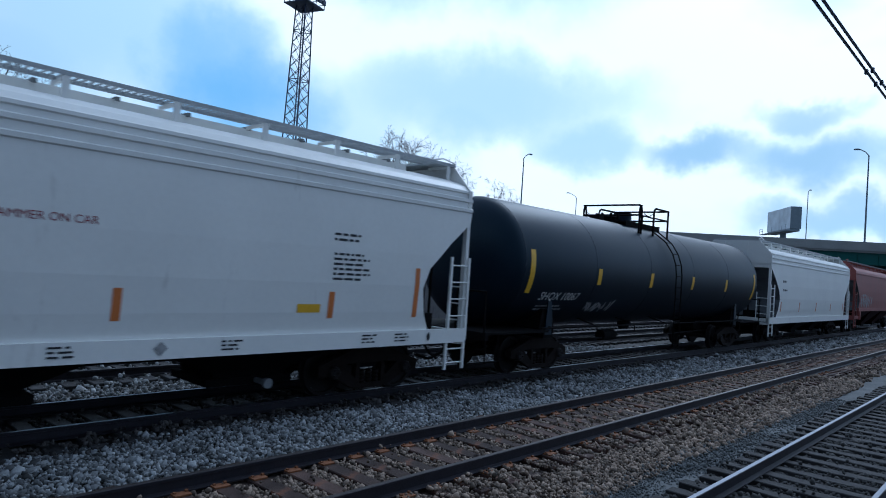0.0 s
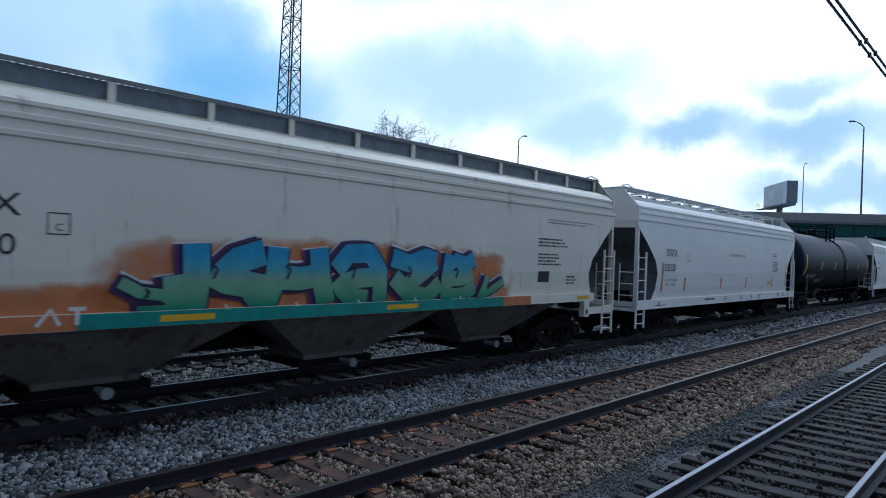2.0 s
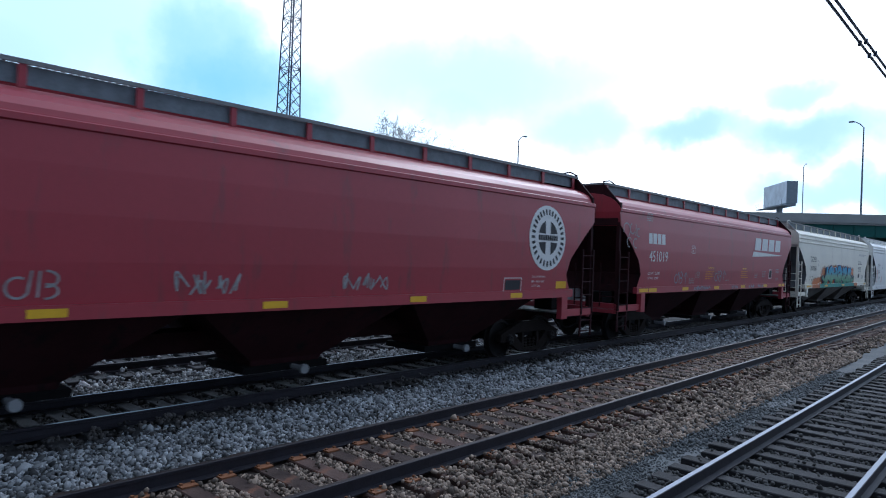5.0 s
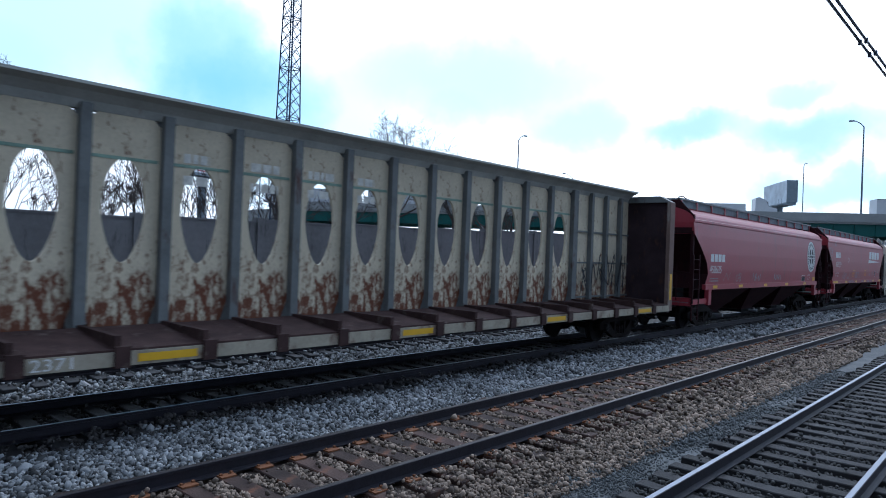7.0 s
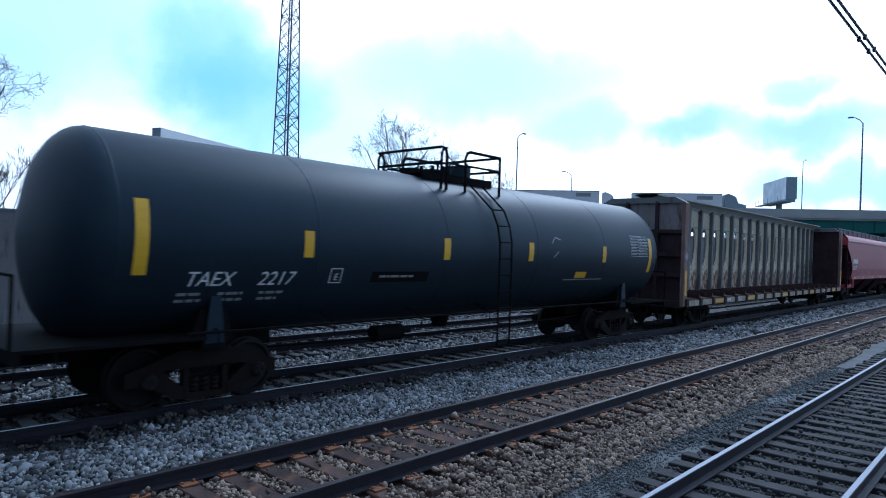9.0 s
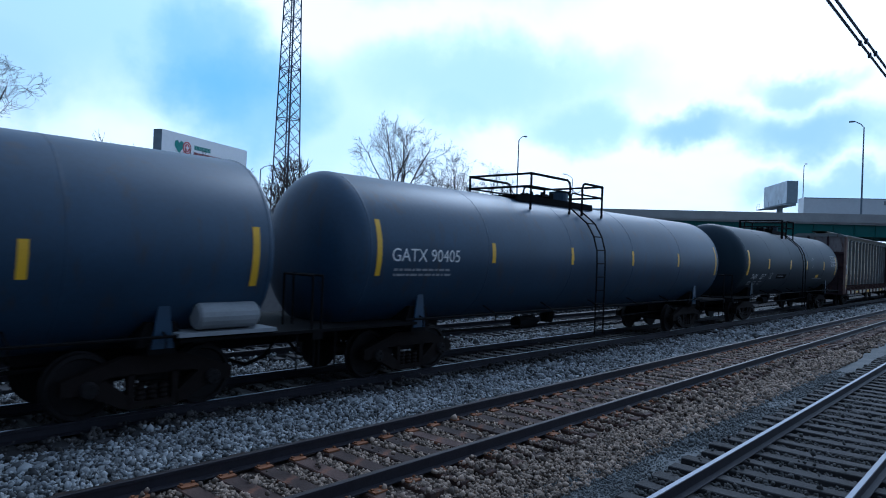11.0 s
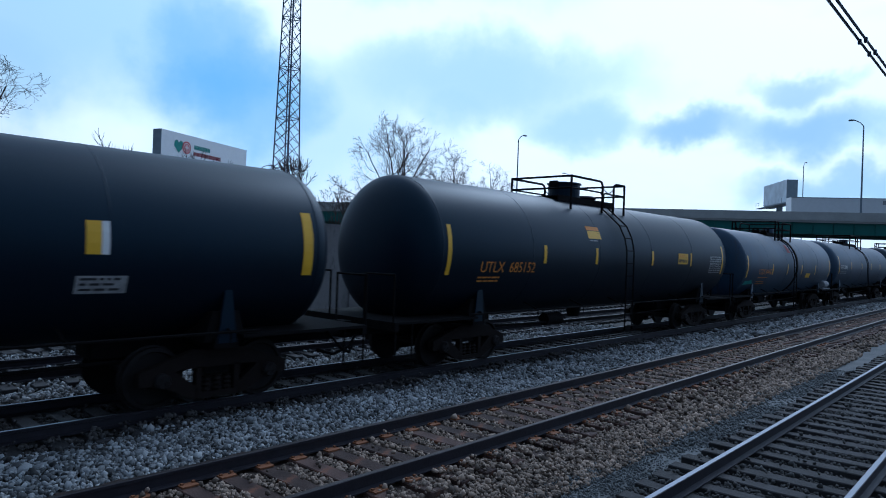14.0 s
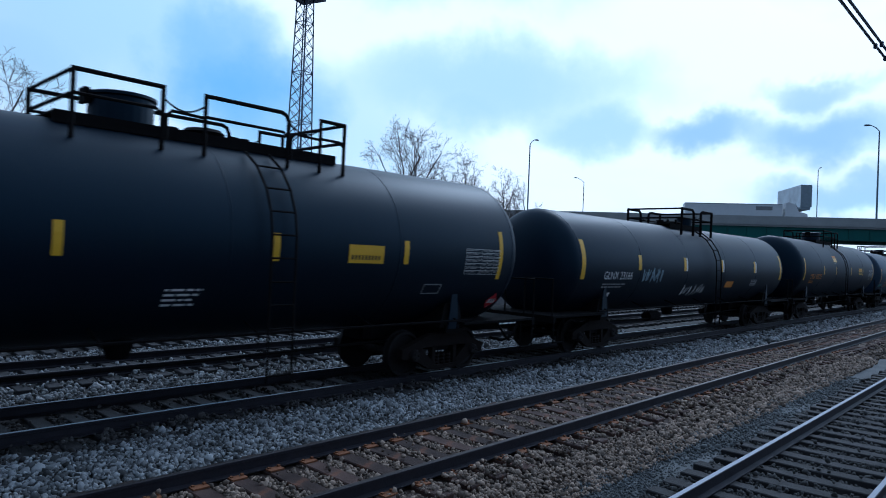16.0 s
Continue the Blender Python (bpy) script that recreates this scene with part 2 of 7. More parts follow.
M["dim_ink"] = paint("worn_white_lettering", (0.30, 0.30, 0.30), 0.6, var=0.35, scale=9, bump=0.0)
M["black_ink"] = paint("black_lettering", (0.02, 0.022, 0.026), 0.6, var=0.2, scale=9, bump=0.0)
M["red_ink"] = paint("dark_red_lettering", (0.22, 0.03, 0.04), 0.6, var=0.2, scale=9, bump=0.0)
M["orange_ink"] = paint("orange_lettering", (0.62, 0.24, 0.03), 0.6, var=0.2, scale=9, bump=0.0)
M["teal"] = paint("teal_spray_paint", (0.02, 0.24, 0.20), 0.5, var=0.25, scale=3, bump=0.0)
M["purple_spray"] = paint("dark_purple_spray_paint", (0.03, 0.022, 0.06), 0.5, var=0.25, scale=3, bump=0.0)
M["grey_spray"] = paint("grey_blue_spray_paint", (0.22, 0.30, 0.34), 0.6, var=0.3, scale=6, bump=0.0)
M["placard_red"] = paint("red_placard", (0.50, 0.03, 0.04), 0.5, var=0.1, bump=0.0)
M["orange_spray"] = paint("orange_spray_paint", (0.50, 0.17, 0.06), 0.5, var=0.25, scale=3, bump=0.0)
M["beam_body"] = paint("rusted_grey_cream_panel", (0.58, 0.51, 0.365), 0.7, var=0.22, scale=1.2, fine=18, bump=0.1, wear=(0.14, 0.046, 0.020), amount=0.20, streak=2.0, low=(2.7, 1.1, 0.66), grain=2.7)
M["beam_post"] = paint("weathered_grey_post", (0.15, 0.16, 0.155), 0.7, var=0.25, scale=2, fine=18, bump=0.1, wear=(0.08, 0.04, 0.03), amount=0.25, streak=2.5)
M["beam_end"] = paint("rust_brown_end_post", (0.19, 0.125, 0.10), 0.75, var=0.3, scale=2, bump=0.1, wear=(0.34, 0.31, 0.27), amount=0.3, streak=4)
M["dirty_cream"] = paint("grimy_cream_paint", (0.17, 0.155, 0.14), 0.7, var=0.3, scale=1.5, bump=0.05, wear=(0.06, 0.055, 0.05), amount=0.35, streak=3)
# red of ends and bays: grime plus their deep shade, both in the colour
M["dirty_shaded_red"] = paint("grimy_shaded_red_paint", (0.030, 0.009, 0.011), 0.75, var=0.3, scale=1.5, bump=0.05, wear=(0.012, 0.008, 0.009), amount=0.35, streak=3, spec=0.12)
M["beam_dark"] = paint("rusted_dark_end", (0.040, 0.026, 0.030), 0.8, var=0.4, scale=2, bump=0.1, wear=(0.08, 0.04, 0.03), amount=0.3, streak=2, spec=0.15)
M["beam_deck"] = paint("rusty_deck_edge", (0.055, 0.032, 0.029), 0.85, var=0.4, scale=3, bump=0.2, wear=(0.13, 0.10, 0.085), amount=0.22, spec=0.2)
# slope sheet grey is darkened to hold the shade under the wagon ends
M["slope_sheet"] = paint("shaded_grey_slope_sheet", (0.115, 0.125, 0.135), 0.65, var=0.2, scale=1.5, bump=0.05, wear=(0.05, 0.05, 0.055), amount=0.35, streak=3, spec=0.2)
M["pale_walk"] = paint("pale_grey_walkway", (0.42, 0.44, 0.45), 0.6, var=0.15, scale=6, bump=0.1)
M["beam_cap"] = paint("worn_grey_bulkhead_top", (0.21, 0.19, 0.185), 0.75, var=0.3, scale=2, bump=0.1, wear=(0.09, 0.05, 0.04), amount=0.35, streak=3)
M["beam_sill"] = paint("dirty_cream_sill", (0.36, 0.32, 0.24), 0.7, var=0.3, scale=2, fine=18, bump=0.1, wear=(0.12, 0.06, 0.04), amount=0.35, streak=2)
M["worn_name"] = paint("worn_white_name", (0.62, 0.61, 0.55), 0.7, var=0.3, scale=9, bump=0.0)
M["beam_chord"] = paint("weathered_blue_grey_chord", (0.40, 0.41, 0.37), 0.7, var=0.2, scale=2, fine=18, bump=0.1, wear=(0.2, 0.11, 0.08), amount=0.12, streak=2)
# cream end panels: soot and the end face's shade mixed into one colour
M["sooty_shaded_end"] = paint("sooty_shaded_cream_end", (0.40, 0.385, 0.345), 0.65, var=0.25, scale=1.2, bump=0.05, wear=(0.16, 0.15, 0.14), amount=0.35, streak=4, spec=0.25)
M["faded_green"] = paint("faded_green_stripe", (0.22, 0.32, 0.25), 0.7, var=0.3, scale=4, bump=0.0)
M["letter_shade"] = paint("purple_letter_shade", (0.075, 0.028, 0.12), 0.5, var=0.2, scale=3, bump=0.0)


def spray_fade():
    """Spray paint that fades upwards from green through pale green to blue."""
    m = paint("fading_spray_paint", (0.1, 0.3, 0.3), 0.5, var=0.2, scale=3, bump=0.0)
    nt = m.node_tree
    N, L = nt.nodes.new, nt.links.new
    co, sz, mr, rp = N("ShaderNodeTexCoord"), N("ShaderNodeSeparateXYZ"), N("ShaderNodeMapRange"), N("ShaderNodeValToRGB")
    L(co.outputs["Object"], sz.inputs[0])
    L(sz.outputs[2], mr.inputs[0])
    mr.inputs[1].default_value, mr.inputs[2].default_value = 1.40, 2.55
    L(mr.outputs[0], rp.inputs[0])
    e = rp.color_ramp.elements
    e[0].position, e[0].color = 0.12, (0.012, 0.25, 0.155, 1)
    e[1].position, e[1].color = 0.85, (0.04, 0.30, 0.52, 1)
    for p, c in ((0.34, (0.17, 0.38, 0.22, 1)), (0.52, (0.22, 0.40, 0.30, 1)), (0.64, (0.10, 0.38, 0.48, 1))):
        k = e.new(p)
        k.color = c
    base = [n for n in nt.nodes if n.type == "MIX" and n.blend_type == "MULTIPLY"][0]
    L(rp.outputs[0], base.inputs[6])
    return m


def spray_haze(x, half_x, z, half_z):
    """A soft cloud of orange overspray that thins out at its rim."""
    m = paint("orange_overspray", (0.62, 0.20, 0.055), 0.6, var=0.2, scale=3, bump=0.0)
    nt = m.node_tree
    N, L = nt.nodes.new, nt.links.new
    co, sz, nz = N("ShaderNodeTexCoord"), N("ShaderNodeSeparateXYZ"), N("ShaderNodeTexNoise")
    L(co.outputs["Object"], sz.inputs[0])
    L(co.outputs["Object"], nz.inputs["Vector"])
    nz.inputs["Scale"].default_value, nz.inputs["Detail"].default_value = 1.9, 5
    total = None
    for out, mid, half, power in ((sz.outputs[0], x, half_x, 4), (sz.outputs[2], z, half_z, 3)):
        a, b = N("ShaderNodeMath"), N("ShaderNodeMath")
        a.operation, b.operation = "MULTIPLY_ADD", "POWER"
        L(out, a.inputs[0])
        a.inputs[1].default_value, a.inputs[2].default_value = 1 / half, -mid / half
        ab = N("ShaderNodeMath")
        ab.operation = "ABSOLUTE"
        L(a.outputs[0], ab.inputs[0])
        L(ab.outputs[0], b.inputs[0])
        b.inputs[1].default_value = power
        if total is None:
            total = b.outputs[0]
        else:
            add = N("ShaderNodeMath")
            L(total, add.inputs[0])
            L(b.outputs[0], add.inputs[1])
            total = add.outputs[0]
    mr, sub = N("ShaderNodeMapRange"), N("ShaderNodeMath")
    sub.operation = "MULTIPLY_ADD"
    L(nz.outputs[0], sub.inputs[0])
    sub.inputs[1].default_value = -1.6
    L(total, sub.inputs[2])
    L(sub.outputs[0], mr.inputs[0])
    mr.inputs[1].default_value, mr.inputs[2].default_value = 0.28, -0.35
    mr.inputs[4].default_value = 0.78
    L(mr.outputs[0], nt.nodes["Principled BSDF"].inputs["Alpha"])
    return m


M["spray_fade"], M["spray_haze"], M["spray_haze_low"] = spray_fade(), spray_haze(-0.3, 4.5, 1.85, 0.78), spray_haze(-4.6, 1.9, 1.45, 0.50)
M["concrete"] = paint("parapet_concrete", (0.36, 0.37, 0.36), 0.85, var=0.15, scale=0.4, fine=6, bump=0.1)
M["green_girder"] = paint("green_girder_paint", (0.01, 0.12, 0.105), 0.5, var=0.12, scale=0.4, fine=8, bump=0.05)
M["wall"] = paint("grey_retaining_wall", (0.17, 0.165, 0.165), 0.9, var=0.25, scale=0.35, fine=5, bump=0.2, wear=(0.08, 0.08, 0.08), amount=0.3, streak=4)
M["tower"] = paint("blue_grey_tower_steel", (0.035, 0.05, 0.09), 0.5, metal=0.3, var=0.2, bump=0.0)
M["pole"] = paint("galvanised_pole", (0.16, 0.20, 0.24), 0.5, metal=0.3, var=0.15, bump=0.0)
M["bark"] = paint("grey_brown_bark", (0.075, 0.062, 0.055), 0.9, var=0.3, scale=5, bump=0.2)
M["sign_white"] = paint("white_sign_face", (0.86, 0.87, 0.88), 0.5, var=0.04, bump=0.0)
M["sign_grey"] = paint("grey_sign_back", (0.22, 0.27, 0.31), 0.6, var=0.15, bump=0.0)
M["far_sign"] = paint("grey_blue_sign_face", (0.66, 0.72, 0.77), 0.6, var=0.25, scale=0.5, bump=0.0)
M["trailer"] = paint("white_trailer_panel", (0.6, 0.62, 0.64), 0.45, var=0.05, bump=0.0)
M["cable"] = paint("blue_black_cable", (0.02, 0.04, 0.08), 0.5, var=0.1, bump=0.0)
M["shrub"] = paint("bare_shrub_twigs", (0.06, 0.052, 0.048), 0.9, var=0.3, bump=0.0)


# ---- mesh helpers ----
def mesh_ob(name, bm, material, parent=None, label="", smooth=False):
    me = bpy.data.meshes.new(name)
    bm.to_mesh(me)
    bm.free()
    for one in (material if isinstance(material, (list, tuple)) else [material]):
        me.materials.append(one)
    if smooth:
        me.shade_smooth()
    ob = new(name, me)
    if parent:
        ob.parent = parent
    if label:
        tagged(ob, label)
    return ob


def part(name, bm, material, parent, label="", smooth=False):
    return mesh_ob(name, bm, material, parent, label, smooth)


def thing(name, label, category, group="", kind=""):
    return tagged(new(name), label, category, group, kind)


def box(bm, x0, x1, y0, y1, z0, z1, mi=0):
    v = [bm.verts.new((x, y, z)) for x in (x0, x1) for y in (y0, y1) for z in (z0, z1)]
    for f in ((0, 1, 3, 2), (4, 6, 7, 5), (0, 4, 5, 1), (2, 3, 7, 6), (0, 2, 6, 4), (1, 5, 7, 3)):
        bm.faces.new([v[i] for i in f]).material_index = mi
    return bm


def boxes(*rows):
    bm = bmesh.new()
    for r in rows:
        box(bm, *r)
    return bm


def bar(bm, a, b, r, n=6, r2=None):
    """A round bar from a to b."""
    a, b = Vector(a), Vector(b)
    d = (b - a).normalized()
    u = d.orthogonal().normalized()
    w = d.cross(u)
    r2 = r if r2 is None else r2
    rings = []
    for c, q in ((a, r), (b, r2)):
        rings.append([bm.verts.new(c + q * (math.cos(2 * math.pi * k / n) * u + math.sin(2 * math.pi * k / n) * w)) for k in range(n)])
    for k in range(n):
        bm.faces.new((rings[0][k], rings[0][(k + 1) % n], rings[1][(k + 1) % n], rings[1][k]))
    bm.faces.new(rings[0][::-1])
    bm.faces.new(rings[1])
    return bm


def pipe(points, r, n=6, bm=None):
    """A bent tube through points, as one continuous skin."""
    bm = bm or bmesh.new()
    pts = [Vector(p) for p in points]
    side = None
    rings = []
    for i, p in enumerate(pts):
        a = (p - pts[i - 1]).normalized() if i else None
        b = (pts[i + 1] - p).normalized() if i < len(pts) - 1 else None
        d = (a + b).normalized() if a and b else (a or b)
        wide = 1 / max(0.5, d.dot(b)) if a and b else 1.0
        side = d.orthogonal().normalized() if side is None else (side - d * side.dot(d)).normalized()
        up = d.cross(side)
        bend = (b - a) if a and b else Vector((0, 0, 0))
        bend = bend.normalized() if bend.length > 1e-4 else None
        ring = []
        for k in range(n):
            v = 2 * math.pi * k / n
            q = (side * math.cos(v) + up * math.sin(v)) * r
            if bend is not None:
                q += bend * q.dot(bend) * (wide - 1)
            ring.append(bm.verts.new(p + q))
        rings.append(ring)
    for p, q in zip(rings, rings[1:]):
        for k in range(n):
            bm.faces.new((p[k], p[(k + 1) % n], q[(k + 1) % n], q[k]))
    bm.faces.new(rings[0][::-1])
    bm.faces.new(rings[-1])
    return bm


def lathe(profile, axis, n=24, bm=None, at=(0, 0, 0)):
    """Turn (distance along axis, radius) rows about the x, y or z axis."""
    bm = bm or bmesh.new()
    at = Vector(at)
    put = {"x": lambda s, c, d: (d, c, s), "y": lambda s, c, d: (c, d, s), "z": lambda s, c, d: (c, s, d)}[axis]
    rings = []
    for d, r in profile:
        if r < 1e-6:
            rings.append([bm.verts.new(at + Vector(put(0, 0, d)))])
        else:
            rings.append([bm.verts.new(at + Vector(put(r * math.sin(2 * math.pi * k / n), r * math.cos(2 * math.pi * k / n), d))) for k in range(n)])
    for p, q in zip(rings, rings[1:]):
        for k in range(n):
            k2 = (k + 1) % n
            if len(p) == 1 and len(q) == 1:
                continue
            if len(p) == 1:
                bm.faces.new((p[0], q[k], q[k2]))
            elif len(q) == 1:
                bm.faces.new((p[k], q[0], p[k2]))
            else:
                bm.faces.new((p[k], q[k], q[k2], p[k2]))
    bmesh.ops.recalc_face_normals(bm, faces=bm.faces)
    return bm


def extrude_poly(points, y0, y1, bm=None):
    """A flat outline in x and z, given depth in y."""
    bm = bm or bmesh.new()
    a = [bm.verts.new((x, y0, z)) for x, z in points]
    b = [bm.verts.new((x, y1, z)) for x, z in points]
    bm.faces.new(a)
    bm.faces.new(b[::-1])
    n = len(points)
    for i in range(n):
        bm.faces.new((a[i], b[i], b[(i + 1) % n], a[(i + 1) % n]))
    bmesh.ops.recalc_face_normals(bm, faces=bm.faces)
    return bm


def stack(levels, bm=None, caps=True):
    """Horizontal rectangles one over the other: rows of (z, half length at the rear, half length at the front, half width)."""
    bm = bm or bmesh.new()
    rings = []
    for z, lr, lf, w in levels:
        rings.append([bm.verts.new(c) for c in ((-lr, -w, z), (lf, -w, z), (lf, w, z), (-lr, w, z))])
    for p, q in zip(rings, rings[1:]):
        for k in range(4):
            bm.faces.new((p[k], p[(k + 1) % 4], q[(k + 1) % 4], q[k]))
    if caps:
        bm.faces.new(rings[0][::-1])
        bm.faces.new(rings[-1])
    return bm


def from_arrays(name, verts, faces, material, parent=None):
    me = bpy.data.meshes.new(name)
    me.from_pydata(verts, [], faces)
    me.materials.append(material)
    ob = new(name, me)
    if parent:
        ob.parent = parent
    return ob

# ---- ground and tracks ----
TRACKS = {"near": 2.232, "middle": 6.240, "train": 10.488, "behind": 14.55, "far": 18.6}
X0, X1 = -70.0, 420.0

bm = bmesh.new()
for x in (-1500, 3500):
    for y in (-2500, 2500):
        bm.verts.new((x, y, -0.55))
bm.verts.ensure_lookup_table()
bm.faces.new([bm.verts[i] for i in (0, 2, 3, 1)])
tagged(mesh_ob("ground", bm, M["earth"]), "dark cinder ground beside the railway", "ground", kind="structure")


def bed(name, rows, material, label, step=2.0):
    """A strip of track bed: rows of (y, z) drawn out along the tracks."""
    xs = np.arange(X0, X1 + 1, step)
    verts, faces, n = [], [], len(rows)
    for x in xs:
        for j, (y, z) in enumerate(rows):
            edge = j in (0, n - 1)
            verts.append((x, y, z + (0 if edge else 0.02 * noise.noise((x * 0.7, y * 1.3, 0)))))
    for i in range(len(xs) - 1):
        for j in range(n - 1):
            a = i * n + j
            faces.append((a, a + n, a + n + 1, a + 1))
    return tagged(from_arrays(name, verts, faces, material), label, "track bed", kind="structure")


bed("ballast_bed_1", ((-6, -0.56), (-1.5, -0.5), (0.2, -0.42), (0.8, -0.27), (2.2, -0.25), (3.5, -0.25), (3.62, -0.27)), M["bed"], "grey ballast bed under the nearest track")
bed("gravel_strip", ((3.55, -0.256), (3.9, -0.275), (4.3, -0.30)), M["fines"], "strip of pale grey fine gravel between two tracks")
bed("ballast_bed_2", ((4.22, -0.31), (4.7, -0.28), (5.2, -0.235), (6.2, -0.225), (7.0, -0.225), (7.7, -0.25)), M["bed_brown"], "brown stained ballast bed under the rusty track")
bed("ballast_bed_3", ((7.6, -0.258), (8.2, -0.27), (8.8, -0.27), (9.2, -0.25), (10.5, -0.25), (11.8, -0.25), (12.5, -0.36), (13.1, -0.28), (14.5, -0.25), (15.9, -0.28), (16.6, -0.38), (17.2, -0.28), (18.6, -0.25), (20.0, -0.28), (20.9, -0.5), (24.0, -0.56)), M["bed"], "pale grey ballast bed under the train tracks")

bed("ballast_bed_4", ((8.92, -0.278), (9.2, -0.238), (10.5, -0.235), (11.8, -0.238), (12.1, -0.28)), M["bed_oily_shaded"], "dark ballast bed with oil and the moving train's shade in its colour")

RAIL = ((-0.075, -0.172), (0.075, -0.172), (0.075, -0.160), (0.012, -0.140), (0.012, -0.045), (0.036, -0.035), (0.036, -0.006), (0.028, 0.0),
        (-0.028, 0.0), (-0.036, -0.006), (-0.036, -0.035), (-0.012, -0.045), (-0.012, -0.140), (-0.075, -0.160))


def rail_mesh(top):
    bm = bmesh.new()
    xs = [X0, 0, 60, 150, X1]
    rings = [[bm.verts.new((x, y, z)) for y, z in RAIL] for x in xs]
    n = len(RAIL)
    for p, q in zip(rings, rings[1:]):
        for k in range(n):
            bm.faces.new((p[k], p[(k + 1) % n], q[(k + 1) % n], q[k])).material_index = 1 if k == 7 else 0
    bmesh.ops.recalc_face_normals(bm, faces=bm.faces)
    me = bpy.data.meshes.new("rail")
    bm.to_mesh(me)
    bm.free()
    me.materials.append(M["rail_side"])
    me.materials.append(top)
    return me


def tie_mesh(name, material, seed):
    rnd = random.Random(seed)
    bm = boxes((-0.115, 0.115, -1.30, 1.30, -0.36, -0.175))
    bmesh.ops.subdivide_edges(bm, edges=[e for e in bm.edges if abs(e.verts[0].co.y - e.verts[1].co.y) > 1], cuts=3)
    for v in bm.verts:
        v.co.x += rnd.uniform(-0.012, 0.012)
        v.co.z += rnd.uniform(-0.010, 0.006)
    bmesh.ops.bevel(bm, geom=[e for e in bm.edges if e.is_manifold and e.calc_face_angle() > 1], offset=0.012, segments=1, affect="EDGES")
    me = bpy.data.meshes.new(name)
    bm.to_mesh(me)
    bm.free()
    me.materials.append(material)
    return me


def plate_mesh():
    """A tie plate with its spike heads, at the foot of a rail."""
    bm = boxes((-0.095, 0.095, -0.19, 0.19, -0.176, -0.158), (-0.09, -0.06, 0.082, 0.115, -0.16, -0.135), (0.055, 0.085, -0.115, -0.082, -0.16, -0.135),
               (0.05, 0.08, 0.088, 0.118, -0.16, -0.138), (-0.08, -0.05, -0.12, -0.088, -0.16, -0.14))
    me = bpy.data.meshes.new("tie_plate")
    bm.to_mesh(me)
    bm.free()
    me.materials.append(M["plate"])
    return me


TIE_STEP = 0.50


def tie_places(y, x_from, x_to):
    rnd = random.Random(int(y * 10))
    k = int(x_from / TIE_STEP)
    while k * TIE_STEP < x_to:
        yield k * TIE_STEP + rnd.uniform(-0.03, 0.03), rnd.uniform(-0.05, 0.05), rnd.uniform(-1.6, 1.6), rnd.randrange(4)
        k += 1


def joined(name, me, places, material, parent):
    """Many copies of a small mesh as one mesh."""
    co = np.empty(len(me.vertices) * 3)
    me.vertices.foreach_get("co", co)
    co = co.reshape(-1, 3)
    fs = [tuple(p.vertices) for p in me.polygons]
    verts, faces = [], []
    for i, m in enumerate(places):
        a = np.array(m.to_3x3())
        verts.extend((co @ a.T + np.array(m.translation)).tolist())
        faces.extend(tuple(v + i * len(co) for v in f) for f in fs)
    return tagged(from_arrays(name, verts, faces, material, parent), kind="stuff")


def railway_track(key, label, tie_mat, top, near_from, near_to, plates):
    y = TRACKS[key]
    t = tagged(new("railway_track"), label, "railway track", "parallel railway tracks", "structure")
    me = rail_mesh(top)
    for s in (-0.75, 0.75):
        r = new("rail", me)
        r.parent, r.location = t, (0, y + s, 0)
    ties = [tie_mesh("tie", tie_mat, k) for k in range(4)]
    pm = plate_mesh()
    for x, dy, turn, k in tie_places(y, near_from, near_to):
        o = new("tie", ties[k])
        o.parent, o.matrix_local = t, pose(x, y + dy, 0, 0, 0, turn)
    if plates:
        for x, dy, turn, k in tie_places(y, near_from, min(near_to, 26)):
            for s in (-0.75, 0.75):
                o = new("tie_plate", pm)
                o.parent, o.location = t, (x, y + s, 0)
    rest = [pose(x, y + dy, 0, 0, 0, turn) for x, dy, turn, k in tie_places(y, near_to, 170)]
    if near_from > -20:
        rest += [pose(x, y + dy, 0, 0, 0, turn) for x, dy, turn, k in tie_places(y, -20, near_from)]
    joined("more_ties", ties[0], rest, tie_mat, t)
    return t


railway_track("near", "track with polished rails and dark weathered ties", M["tie_dark"], M["rail_top"], 0, 60, False)
railway_track("middle", "rusty railway track with worn brown wooden ties", M["tie_brown"], M["rail_top_dull"], 0, 60, True)
railway_track("train", "railway track that carries the freight train", M["tie_dark"], M["rail_top"], 2, 40, False)
railway_track("behind", "railway track behind the freight train", M["tie_dark"], M["rail_top_dull"], 2, 40, False)
railway_track("far", "farther railway track beside the wall", M["tie_dark"], M["rail_top_dull"], 2, 30, False)


